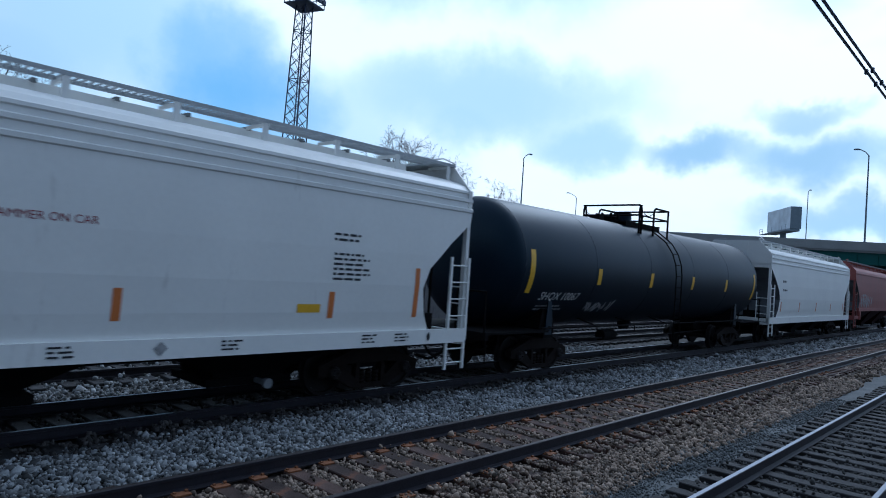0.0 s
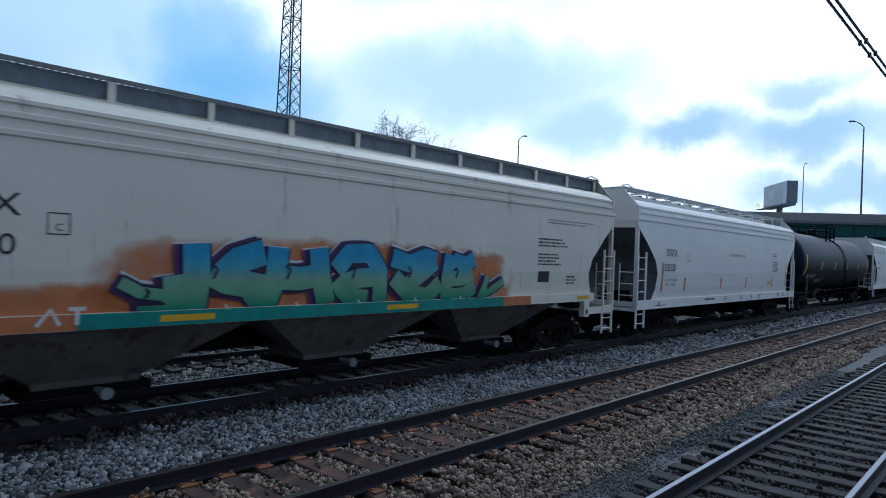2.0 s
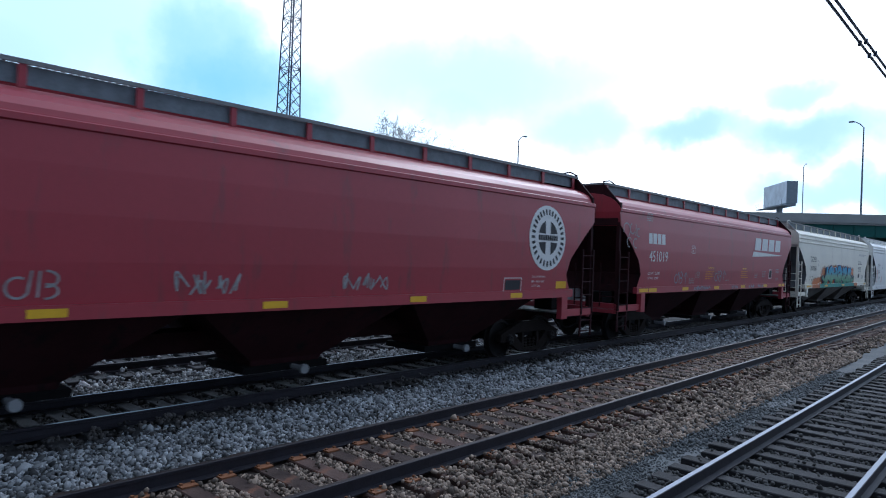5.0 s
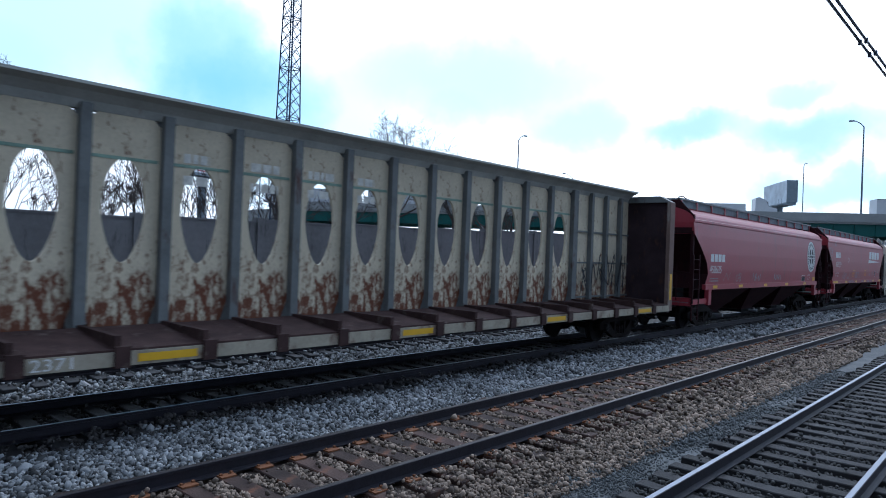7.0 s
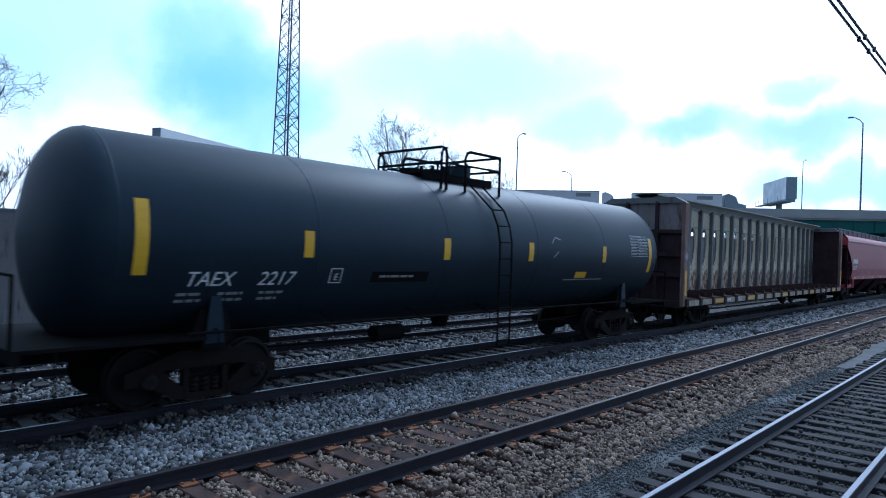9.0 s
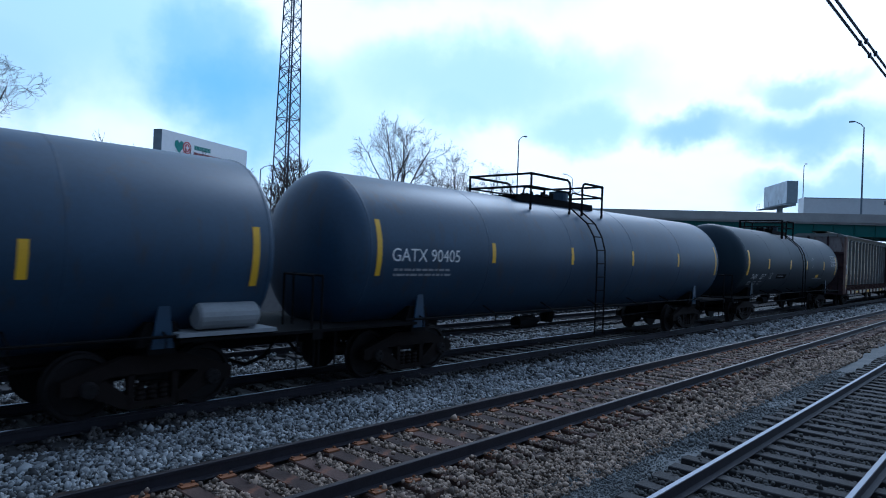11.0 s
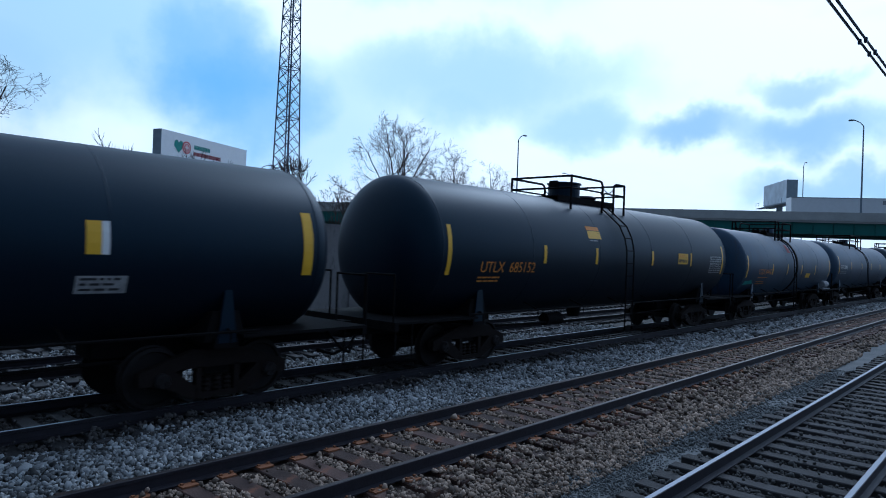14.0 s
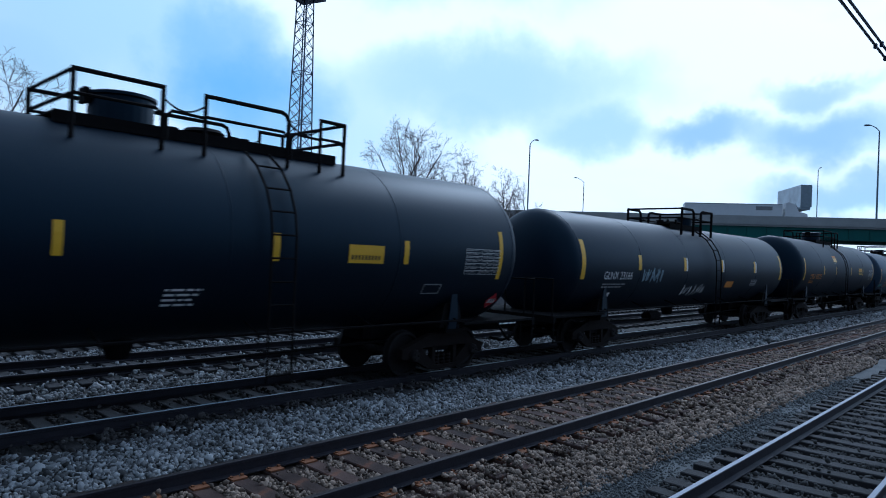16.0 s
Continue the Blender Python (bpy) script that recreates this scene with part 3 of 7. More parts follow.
# ---- loose stones of the ballast ----
def stones(name, label, material, seed, areas):
    """areas: rows of (x0, x1, y0, y1, stones per square metre, size, mean z, track centre for keeping the ties clear or None)."""
    rng = np.random.default_rng(seed)
    phi = (1 + 5 ** 0.5) / 2
    ico = np.array([(-1, phi, 0), (1, phi, 0), (-1, -phi, 0), (1, -phi, 0), (0, -1, phi), (0, 1, phi), (0, -1, -phi), (0, 1, -phi),
                    (phi, 0, -1), (phi, 0, 1), (-phi, 0, -1), (-phi, 0, 1)]) / 1.9
    tri = np.array([(0, 11, 5), (0, 5, 1), (0, 1, 7), (0, 7, 10), (0, 10, 11), (1, 5, 9), (5, 11, 4), (11, 10, 2), (10, 7, 6), (7, 1, 8),
                    (3, 9, 4), (3, 4, 2), (3, 2, 6), (3, 6, 8), (3, 8, 9), (4, 9, 5), (2, 4, 11), (6, 2, 10), (8, 6, 7), (9, 8, 1)])
    allv = []
    for x0, x1, y0, y1, dens, size, z, yc, *more in areas:
        buried, ragged = (more + [0.03, 0.0][len(more):])
        n = int((x1 - x0) * (y1 - y0) * dens)
        x, y = rng.uniform(x0, x1, n), rng.uniform(y0, y1, n)
        if yc is not None:
            keep = (np.abs(np.abs(y - yc) - 0.75) > 0.10)
            on_tie = (np.abs((x / TIE_STEP + 0.5) % 1 - 0.5) * TIE_STEP < 0.135) & (np.abs(y - yc) < 1.28)
            bare = np.where(np.abs(y - yc) < 0.7, 0.03, buried)
            keep &= ~on_tie | (rng.random(n) < bare)
            x, y = x[keep], y[keep]
            lift = np.where(on_tie[keep], 0.075, 0.0)
        else:
            lift = np.zeros(n)
        if ragged:
            keep = y < y1 - ragged * (0.5 + 0.25 * np.sin(2.3 * x + 1.5 * np.sin(5.1 * x)) + 0.5 * rng.random(n) ** 3)
            x, y, lift = x[keep], y[keep], lift[keep]
        n = len(x)
        s = size * rng.lognormal(0, 0.30, n)
        v = ico[None] * rng.uniform(0.55, 1.3, (n, 12, 1)) * (s * 0.5)[:, None, None] * rng.uniform(0.65, 1.2, (n, 1, 3))
        q = rng.normal(size=(n, 4))
        q /= np.linalg.norm(q, axis=1)[:, None]
        w, a, b, c = q.T
        R = np.stack([1 - 2 * (b * b + c * c), 2 * (a * b - c * w), 2 * (a * c + b * w), 2 * (a * b + c * w), 1 - 2 * (a * a + c * c), 2 * (b * c - a * w),
                      2 * (a * c - b * w), 2 * (b * c + a * w), 1 - 2 * (a * a + b * b)], 1).reshape(n, 3, 3)
        v = np.einsum("nij,nkj->nki", R, v)
        heap = 0.025 * np.sin(x * 1.7 + y * 2.3) * np.sin(x * 0.6 - y * 1.1)
        v += np.stack([x, y, z + heap + lift + rng.uniform(-0.02, 0.025, n)], 1)[:, None, :]
        allv.append(v.reshape(-1, 3))
    V = np.concatenate(allv)
    n = len(V) // 12
    F = (tri[None] + (np.arange(n) * 12)[:, None, None]).reshape(-1, 3)
    me = bpy.data.meshes.new(name)
    me.vertices.add(len(V))
    me.vertices.foreach_set("co", V.astype(np.float32).ravel())
    me.loops.add(F.size)
    me.loops.foreach_set("vertex_index", F.astype(np.int32).ravel())
    me.polygons.add(len(F))
    me.polygons.foreach_set("loop_start", np.arange(0, F.size, 3, dtype=np.int32))
    me.update(calc_edges=True)
    me.materials.append(material)
    return tagged(new(name, me), label, "gravel", kind="stuff")


stones("pale_ballast", "coarse pale grey crushed stone ballast", M["ballast"], 3,
       [(1.0, 12, 7.07, 9.62, 620, 0.060, -0.215, None, 0.03, 0.42), (12, 24, 7.07, 9.62, 300, 0.075, -0.215, None, 0.03, 0.42), (24, 60, 7.1, 9.6, 60, 0.12, -0.22, None, 0.03, 0.4),
        (1.0, 24, 11.9, 13.6, 170, 0.07, -0.25, None), (1.0, 24, 13.5, 17.2, 100, 0.07, -0.215, 14.55, 0.5)])
stones("brown_ballast", "brown rust-stained crushed stone ballast", M["ballast_brown"], 5,
       [(1.2, 10, 4.0, 5.4, 680, 0.052, -0.245, 6.24, 0.6), (1.2, 10, 5.4, 7.1, 640, 0.050, -0.205, 6.24, 0.5), (10, 24, 4.0, 5.5, 300, 0.072, -0.245, 6.24, 0.6),
        (10, 24, 5.4, 7.1, 300, 0.07, -0.205, 6.24, 0.5), (24, 60, 4.1, 7.1, 40, 0.11, -0.25, None)])
stones("oily_ballast", "dark ballast stones with oil and the train's shade in their colour", M["oily_ballast"], 11,
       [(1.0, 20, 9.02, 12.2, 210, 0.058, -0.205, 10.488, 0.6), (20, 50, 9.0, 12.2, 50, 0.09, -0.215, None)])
stones("dark_ballast", "grey ballast stones between dark ties", M["bed"], 7,
       [(1.6, 12, 1.0, 3.5, 420, 0.05, -0.225, 2.232), (12, 26, 1.0, 3.5, 200, 0.07, -0.225, 2.232)])
stones("fine_gravel", "pale grey fine gravel beside the near track", M["fines"], 9,
       [(1.6, 9, 3.35, 4.35, 1500, 0.026, -0.26, None), (9, 20, 3.4, 4.35, 500, 0.045, -0.26, None)])


# ---- overpass ----
def on_bridge(s, back=0.0):
    """A point on the overpass: s metres along its near edge towards the tracks, back metres behind that edge."""
    return Vector((93.0 + 0.496 * s + 0.868 * back, 36.6 - 0.868 * s + 0.496 * back, 0))


BRIDGE = pose(93.0, 36.6, 0, 0, 0, -60.26)     # its x runs along the bridge, its y behind it
ROAD_Z = 8.75
bridge = tagged(new("overpass"), "highway overpass with green steel girders and concrete parapet", "bridge", kind="structure")
bridge.matrix_world = BRIDGE
part("parapet", boxes((-62, 300, -0.1, 0.35, 8.75, 9.75), (-62, 300, -0.22, -0.1, 8.55, 8.95)), M["concrete"], bridge)
part("back_parapet", boxes((-62, 300, 15.7, 16.1, 8.75, 9.75)), M["concrete"], bridge)
part("deck", boxes((-62, 300, -0.05, 16.1, 8.3, 8.75)), M["concrete"], bridge)
for k in range(5):
    y = 0.35 + 3.6 * k
    part("girder", boxes((-62, 300, y, y + 0.06, 6.75, 8.3), (-62, 300, y - 0.2, y + 0.26, 6.70, 6.76), (-62, 300, y - 0.2, y + 0.26, 8.24, 8.30)), M["green_girder"], bridge)
gb = bmesh.new()
for k in range(52):
    box(gb, -61 + 2.55 * k, -60.97 + 2.55 * k, 0.2, 0.35, 6.78, 8.24)
part("stiffeners", gb, M["green_girder"], bridge)
for s in (-61, -30, 46, 130, 210, 290):
    for y in (2, 8, 14):
        part("pier", boxes((s - 0.6, s + 0.6, y - 0.6, y + 0.6, -0.6, 6.0)), M["concrete"], bridge)
    part("pier_cap", boxes((s - 0.75, s + 0.75, 0.2, 15.8, 6.0, 6.69)), M["concrete"], bridge)


# ---- wall and shrubs behind the tracks ----
wall = tagged(new("wall_retaining"), "long grey panelled retaining wall behind the tracks", "wall", kind="structure")
for k in range(30):
    x = -40 + 5 * k
    top = 3.15 + 0.022 * x
    part("panel", boxes((x + 0.12, x + 4.88, 24.0, 24.3, -0.6, top), (x + 0.12, x + 4.88, 23.97, 24.33, top, top + 0.08)), M["wall"], wall)
    part("post", boxes((x - 0.12, x + 0.12, 23.92, 24.38, -0.6, top + 0.12)), M["wall"], wall)



# ---- mast, lamps, billboards, cables ----
def polar(az, dist, el=None):
    a = radians(az)
    return Vector((dist * math.sin(a), dist * math.cos(a), 0 if el is None else 2.503 + dist * math.tan(radians(el))))


def light_tower():
    t = thing("lattice_tower", "tall blue-grey steel lattice light tower with a top platform", "tower")
    base = polar(34.0, 72.0)
    t.matrix_world = Matrix.Translation(base) @ pose(0, 0, 0, 0, 0, 18)
    H, w0, w1 = 29.4, 1.18, 0.62
    half = lambda z: w0 + (w1 - w0) * z / H
    for sx in (-1, 1):
        for sy in (-1, 1):
            part("leg", bar(bmesh.new(), (sx * w0, sy * w0, -0.6), (sx * w1, sy * w1, H), 0.075, 6), M["tower"], t)
    n = 22
    for i in range(n):
        za, zb = H * i / n, H * (i + 1) / n
        a, b = half(za), half(zb)
        for k in range(4):
            c, s = (1, 0, -1, 0)[k], (0, 1, 0, -1)[k]
            P = lambda u, h, z: (c * h - s * u * h, s * h + c * u * h, z)
            part("brace", bar(bmesh.new(), P(-1, a, za), P(1, b, zb), 0.034, 4), M["tower"], t)
            part("brace", bar(bmesh.new(), P(1, a, za), P(-1, b, zb), 0.034, 4), M["tower"], t)
            if i % 4 == 0:
                part("ring_bar", bar(bmesh.new(), P(-1, a, za), P(1, a, za), 0.05, 4), M["tower"], t)
    part("conduit", bar(bmesh.new(), (0.2, 0, 0), (0.2, 0, H), 0.09, 6), M["tower"], t)
    part("platform", boxes((-1.5, 1.5, -1.5, 1.5, H, H + 0.14)), M["tower"], t)
    rl = bmesh.new()
    for a, b in (((-1.5, -1.5), (1.5, -1.5)), ((1.5, -1.5), (1.5, 1.5)), ((1.5, 1.5), (-1.5, 1.5)), ((-1.5, 1.5), (-1.5, -1.5))):
        for z in (0.6, 1.15):
            bar(rl, (*a, H + z), (*b, H + z), 0.04, 4)
        bar(rl, (*a, H), (*a, H + 1.2), 0.05, 4)
        bar(rl, ((a[0] + b[0]) / 2, (a[1] + b[1]) / 2, H), ((a[0] + b[0]) / 2, (a[1] + b[1]) / 2, H + 1.2), 0.04, 4)
    part("railing", rl, M["tower"], t)
    for x in (-1.2, -0.4, 0.4, 1.2):
        part("floodlight", boxes((x - 0.25, x + 0.25, -1.75, -1.5, H + 0.5, H + 0.95)), M["tower"], t)


light_tower()


def street_lamp(at, height, arm, turn, group="street lamps of the overpass"):
    t = thing("street_lamp", "slender galvanised street lamp with a curved arm", "street lamp", group)
    t.matrix_world = Matrix.Translation(at) @ pose(0, 0, 0, 0, 0, turn)
    part("pole", bar(bmesh.new(), (0, 0, 0), (0, 0, height - 0.9), 0.13, 8, 0.08), M["pole"], t)
    part("arm", pipe([(0, 0, height - 0.95), (arm * 0.3, 0, height - 0.45), (arm * 0.7, 0, height - 0.12), (arm, 0, height)], 0.06), M["pole"], t)
    part("lamp_head", stack(((height - 0.12, -arm + 0.35, arm + 0.45, 0.16), (height - 0.02, -arm + 0.25, arm + 0.5, 0.19), (height + 0.07, -arm + 0.05, arm + 0.35, 0.12))), M["pole"], t)
    return t


street_lamp(polar(53.9, 100.5) + Vector((0, 0, 8.5)), 12.3, 1.5, 0)
street_lamp(polar(80.05, 105.5) + Vector((0, 0, 8.5)), 14.0, 1.3, 100)
street_lamp(polar(58.6, 150.0) + Vector((0, 0, -0.55)), 21.5, 2.0, 150)
street_lamp(polar(76.25, 160.0) + Vector((0, 0, -0.55)), 25.1, 1.6, 0)
street_lamp(polar(31.9, 100.0) + Vector((0, 0, -0.5)), 15.0, 2.6, 20)


def billboard(at, turn, width, height, z, back, label, face_mat=None):
    """A board on one thick post, its face towards its own -y; back: depth of the second face behind it."""
    t = thing("billboard", label, "billboard")
    t.matrix_world = Matrix.Translation(at) @ pose(0, 0, 0, 0, 0, turn)
    w = width / 2
    part("face", boxes((-w, w, -0.25, 0.0, z, z + height)), face_mat or M["sign_white"], t, "poster face")
    part("end_panel", boxes((w, w + 0.05, -0.25, back + 0.2, z, z + height)), M["sign_grey"], t, "blue-grey end panel")
    part("back_face", boxes((-w, w, back, back + 0.2, z, z + height)), M["sign_grey"], t)
    part("end_panel", boxes((-w - 0.05, -w, -0.25, back + 0.2, z, z + height)), M["sign_grey"], t, "blue-grey end panel")
    part("walkway", boxes((-w - 0.9, w + 0.9, -1.3, -0.3, z - 0.5, z - 0.38), (-w, w, -0.2, back, z - 0.45, z - 0.05)), M["sign_grey"], t)
    for k in range(9):
        x = -w - 0.9 + (2 * w + 1.8) * k / 8
        if abs(x) > w - 1.5 or k % 4 == 0:
            part("rail_post", bar(bmesh.new(), (x, -1.3, z - 0.4), (x, -1.3, z + 0.55), 0.03, 4), M["sign_grey"], t)
    for q in (0.1, 0.5):
        part("guard_rail", bar(bmesh.new(), (-w - 0.9, -1.3, z + q), (-w + 1, -1.3, z + q), 0.03, 4), M["sign_grey"], t)
    part("post", lathe(((-0.6, 0.55), (z - 0.4, 0.5), (z + 0.3, 0.5)), "z", 14, at=(0, back / 2, 0)), M["sign_grey"], t)
    return t


ad_l, ad_r = polar(24.05, 80), polar(30.6, 92)
ad_mid, ad_way = (ad_l + ad_r) / 2, (ad_r - ad_l)
AD_W = ad_way.length
ad = billboard(ad_mid, math.degrees(math.atan2(ad_way.y, ad_way.x)), AD_W, 4.1, 10.95, 0.7, "white roadside billboard advertising a clinic on a steel post")
far_l, far_r = polar(73.67, 137), polar(75.25, 126)
far_way = far_r - far_l
far_ad = billboard((far_l + far_r) / 2, math.degrees(math.atan2(far_way.y, far_way.x)), far_way.length, 3.75, 13.1, 1.3, "small grey-blue billboard above the overpass", M["far_sign"])


def overhead_cable(y, z, sag, label):
    bm = bmesh.new()
    pts = [(x, y, z + sag * (((x - 45) / 55) ** 2)) for x in range(-40, 150, 10)]
    pipe(pts, 0.045, 5, bm)
    for x in (26.2, 27.9):      # clamps
        box(bm, x - 0.08, x + 0.08, y - 0.05, y + 0.05, z - 0.06, z + 0.10)
    return tagged(mesh_ob("overhead_cable", bm, M["cable"]), label, "cable", "overhead cables")


c1 = overhead_cable(4.80, 10.22, 0.35, "black overhead cable along the tracks")
c2 = overhead_cable(4.62, 10.25, 0.33, "thin black overhead cable with clamps along the tracks")


# ---- bare trees ----
def bare_tree(at, height, spread, seed, label, trunk=0.22, name="bare_tree", first=0.28, depth=6, twig=0.014, category="tree"):
    rnd = random.Random(seed)
    t = thing(name, label, category, "bare trees behind the tracks")
    t.location = at
    tb, cb = bmesh.new(), bmesh.new()

    def grow(p, d, length, r, level):
        end = p + d * length
        mid = p + d * length * 0.5 + Vector((rnd.uniform(-1, 1), rnd.uniform(-1, 1), rnd.uniform(-0.3, 0.5))) * length * 0.07
        bm = tb if level < 2 else cb
        n = 7 if level < 2 else (4 if level < 4 else 3)
        bar(bm, p, mid, r, n, r * 0.86)
        bar(bm, mid, end, r * 0.86, n, r * 0.7)
        if level >= depth:
            return
        kids = rnd.choice((2, 3, 3)) if level < depth - 1 else rnd.choice((2, 3, 4))
        for k in range(kids):
            a = rnd.uniform(0, 2 * math.pi)
            tilt = rnd.uniform(0.28, 0.72) * spread * (0.4 if k == 0 else 1.0)
            u = d.orthogonal().normalized()
            w = d.cross(u)
            nd = (d * math.cos(tilt) + (u * math.cos(a) + w * math.sin(a)) * math.sin(tilt) + Vector((0, 0, 0.10))).normalized()
            start = mid.lerp(end, rnd.uniform(0.35, 1.0)) if k else end
            grow(start, nd, length * rnd.uniform(0.62, 0.84), max(twig, r * rnd.uniform(0.5, 0.66)), level + 1)

    grow(Vector((0, 0, -0.6)), Vector((rnd.uniform(-0.05, 0.05), rnd.uniform(-0.05, 0.05), 1)).normalized(), height * first, trunk, 0)
    tall = max(v.co.z for v in cb.verts)
    for bm in (tb, cb):
        for v in bm.verts:
            v.co = Vector((v.co.x, v.co.y, v.co.z)) * (height / tall)
    part("trunk", tb, M["bark"], t)
    part("crown", cb, M["bark"], t)
    return t


def spreading_tree(at, height, radius, seed, label, fork=0.42, limbs=7, trunk=0.26):
    """A bare tree whose trunk forks low into long limbs that fan out and divide into fine twigs."""
    rnd = random.Random(seed)
    t = thing("bare_tree", label, "tree", "bare trees behind the tracks")
    t.location = at
    tb, cb = bmesh.new(), bmesh.new()

    def limb(p, d, length, r, level):
        n = 6 if level < 2 else 4
        step = length / n
        for k in range(n):
            wob = Vector((rnd.uniform(-1, 1), rnd.uniform(-1, 1), rnd.uniform(-0.7, 0.7))) * (0.18 + 0.07 * level)
            d = (d + wob + Vector((0, 0, 0.06 if level < 2 else 0.02))).normalized()
            q = p + d * step
            r2 = max(0.008, r * (0.86 if level < 2 else 0.74))
            bar(tb if level == 0 else cb, p, q, r, 6 if level == 0 else (4 if level == 1 else 3), r2)
            p, r = q, r2
            if level < 3 and (k > 0 or level > 0):
                for _ in range(rnd.choice((1, 2)) if level < 2 else rnd.choice((1, 2, 2))):
                    a = rnd.uniform(0, 2 * math.pi)
                    u = d.orthogonal().normalized()
                    w = d.cross(u)
                    tilt = rnd.uniform(0.5, 1.0)
                    nd = d * math.cos(tilt) + (u * math.cos(a) + w * math.sin(a)) * math.sin(tilt)
                    limb(p, nd, length * rnd.uniform(0.40, 0.60) * (1 - 0.45 * k / n), max(0.009, r * 0.5), level + 1)

    foot = height * fork
    bar(tb, (0, 0, -0.6), (0.05, 0.0, foot * 0.6), trunk, 8, trunk * 0.85)
    bar(tb, (0.05, 0.0, foot * 0.6), (0.0, 0.08, foot), trunk * 0.85, 8, trunk * 0.75)
    for k in range(limbs):
        a = 2 * math.pi * (k + rnd.uniform(-0.3, 0.3)) / limbs
        lean = (0.2, 1.05, 0.6, 1.2, 0.4, 0.9, 0.75)[k % 7]
        d = Vector((math.cos(a) * math.sin(lean), math.sin(a) * math.sin(lean), math.cos(lean)))
        reach = min((height - foot) / max(0.4, math.cos(lean)), radius / max(0.25, math.sin(lean)))
        limb(Vector((0, 0.05, foot * rnd.uniform(0.82, 1.0))), d, reach * rnd.uniform(0.78, 0.9), trunk * 0.42, 0)
    tall = max(v.co.z for v in cb.verts)
    for bm in (tb, cb):
        for v in bm.verts:
            v.co.z *= height / tall
    part("trunk", tb, M["bark"], t)
    part("crown", cb, M["bark"], t)
    return t


spreading_tree(polar(43.6, 60), 14.9, 6.4, 11, "large bare spreading tree with fine grey-brown twigs", 0.45, 9)
spreading_tree(polar(48.5, 66), 13.2, 3.6, 12, "slim bare tree with thin grey twigs", 0.5, 6, 0.2)
spreading_tree(polar(51.3, 70), 12.2, 3.6, 13, "small bare tree with thin grey twigs", 0.5, 6, 0.2)
spreading_tree(polar(53.6, 74), 11.5, 2.8, 15, "small bare tree with thin grey twigs", 0.5, 6, 0.18)
spreading_tree(polar(10.0, 44), 13.6, 4.0, 14, "bare tree with fine twigs beside the wall", 0.35, 8, 0.2)
for i in range(17):
    az, d, hgt = 12.0 + 1.75 * i + 0.5 * math.sin(3.1 * i), 47 + 5 * math.sin(1.7 * i + 0.6), 7.6 + 1.1 * math.sin(2.3 * i)
    bare_tree(polar(az, d), hgt, 1.0, 30 + i, "bare shrub of upright twigs behind the wall", 0.09, "bare_shrub", 0.28, 6, 0.012, "shrub")


# ---- the freight train: shared pieces ----
TRAIN_Y, SPEED, WHEEL_R = 10.488, 12.4, 0.46
ROLLING = []        # (car, where its middle stands at 0 s, its wheelsets)
F = Matrix.Rotation(math.pi, 4, "Z")


def truck_meshes():
    side = bmesh.new()
    for pts in ([(-1.22, 0.40), (-1.22, 0.60), (-0.85, 0.72), (-0.42, 0.87), (0.42, 0.87), (0.85, 0.72), (1.22, 0.60), (1.22, 0.40), (0.98, 0.40), (0.62, 0.60), (-0.62, 0.60), (-0.98, 0.40)],
                [(-0.98, 0.42), (-0.68, 0.58), (-0.34, 0.30), (-0.34, 0.13), (-0.46, 0.16)],
                [(0.98, 0.42), (0.68, 0.58), (0.34, 0.30), (0.34, 0.13), (0.46, 0.16)],
                [(-0.36, 0.13), (0.36, 0.13), (0.36, 0.22), (-0.36, 0.22)],
                [(-0.36, 0.22), (-0.27, 0.22), (-0.27, 0.62), (-0.36, 0.62)], [(0.27, 0.22), (0.36, 0.22), (0.36, 0.62), (0.27, 0.62)]):
        extrude_poly(pts, -0.07, 0.07, side)
    spring = bmesh.new()
    for x in (-0.17, 0.0, 0.17):
        lathe([(0.22 + 0.035 * k, 0.075 if k % 2 else 0.055) for k in range(8)], "z", 10, spring, (x, 0, 0))
    bolster = boxes((-0.2, 0.2, -1.0, 1.0, 0.5, 0.72), (-0.34, 0.34, -0.35, 0.35, 0.72, 0.82))
    wheels = bmesh.new()
    for s in (-1, 1):
        lathe([(s * 0.68, 0.0), (s * 0.68, WHEEL_R + 0.025), (s * 0.705, WHEEL_R + 0.025), (s * 0.715, WHEEL_R), (s * 0.815, WHEEL_R - 0.006), (s * 0.82, 0.40), (s * 0.775, 0.38),
               (s * 0.765, 0.16), (s * 0.83, 0.13), (s * 0.84, 0.0)], "y", 24, wheels)
    lathe([(-1.16, 0.0), (-1.16, 0.10), (-1.12, 0.125), (-1.0, 0.125), (-0.98, 0.08), (0.98, 0.08), (1.0, 0.125), (1.12, 0.125), (1.16, 0.10), (1.16, 0.0)], "y", 14, wheels)
    for s in (-1.17, 1.17):      # bolts of the bearing caps
        for k in range(3):
            a = 2 * math.pi * k / 3
            box(wheels, 0.06 * math.cos(a) - 0.02, 0.06 * math.cos(a) + 0.02, s - 0.015, s + 0.015, 0.06 * math.sin(a) - 0.02, 0.06 * math.sin(a) + 0.02)
    out = {}
    for name, bm, m in (("side_frame", side, "truck"), ("spring_group", spring, "truck"), ("bolster", bolster, "dark"), ("wheelset", wheels, "wheel")):
        me = bpy.data.meshes.new(name)
        bm.to_mesh(me)
        bm.free()
        me.materials.append(M[m])
        out[name] = me
    return out


TRUCK = truck_meshes()


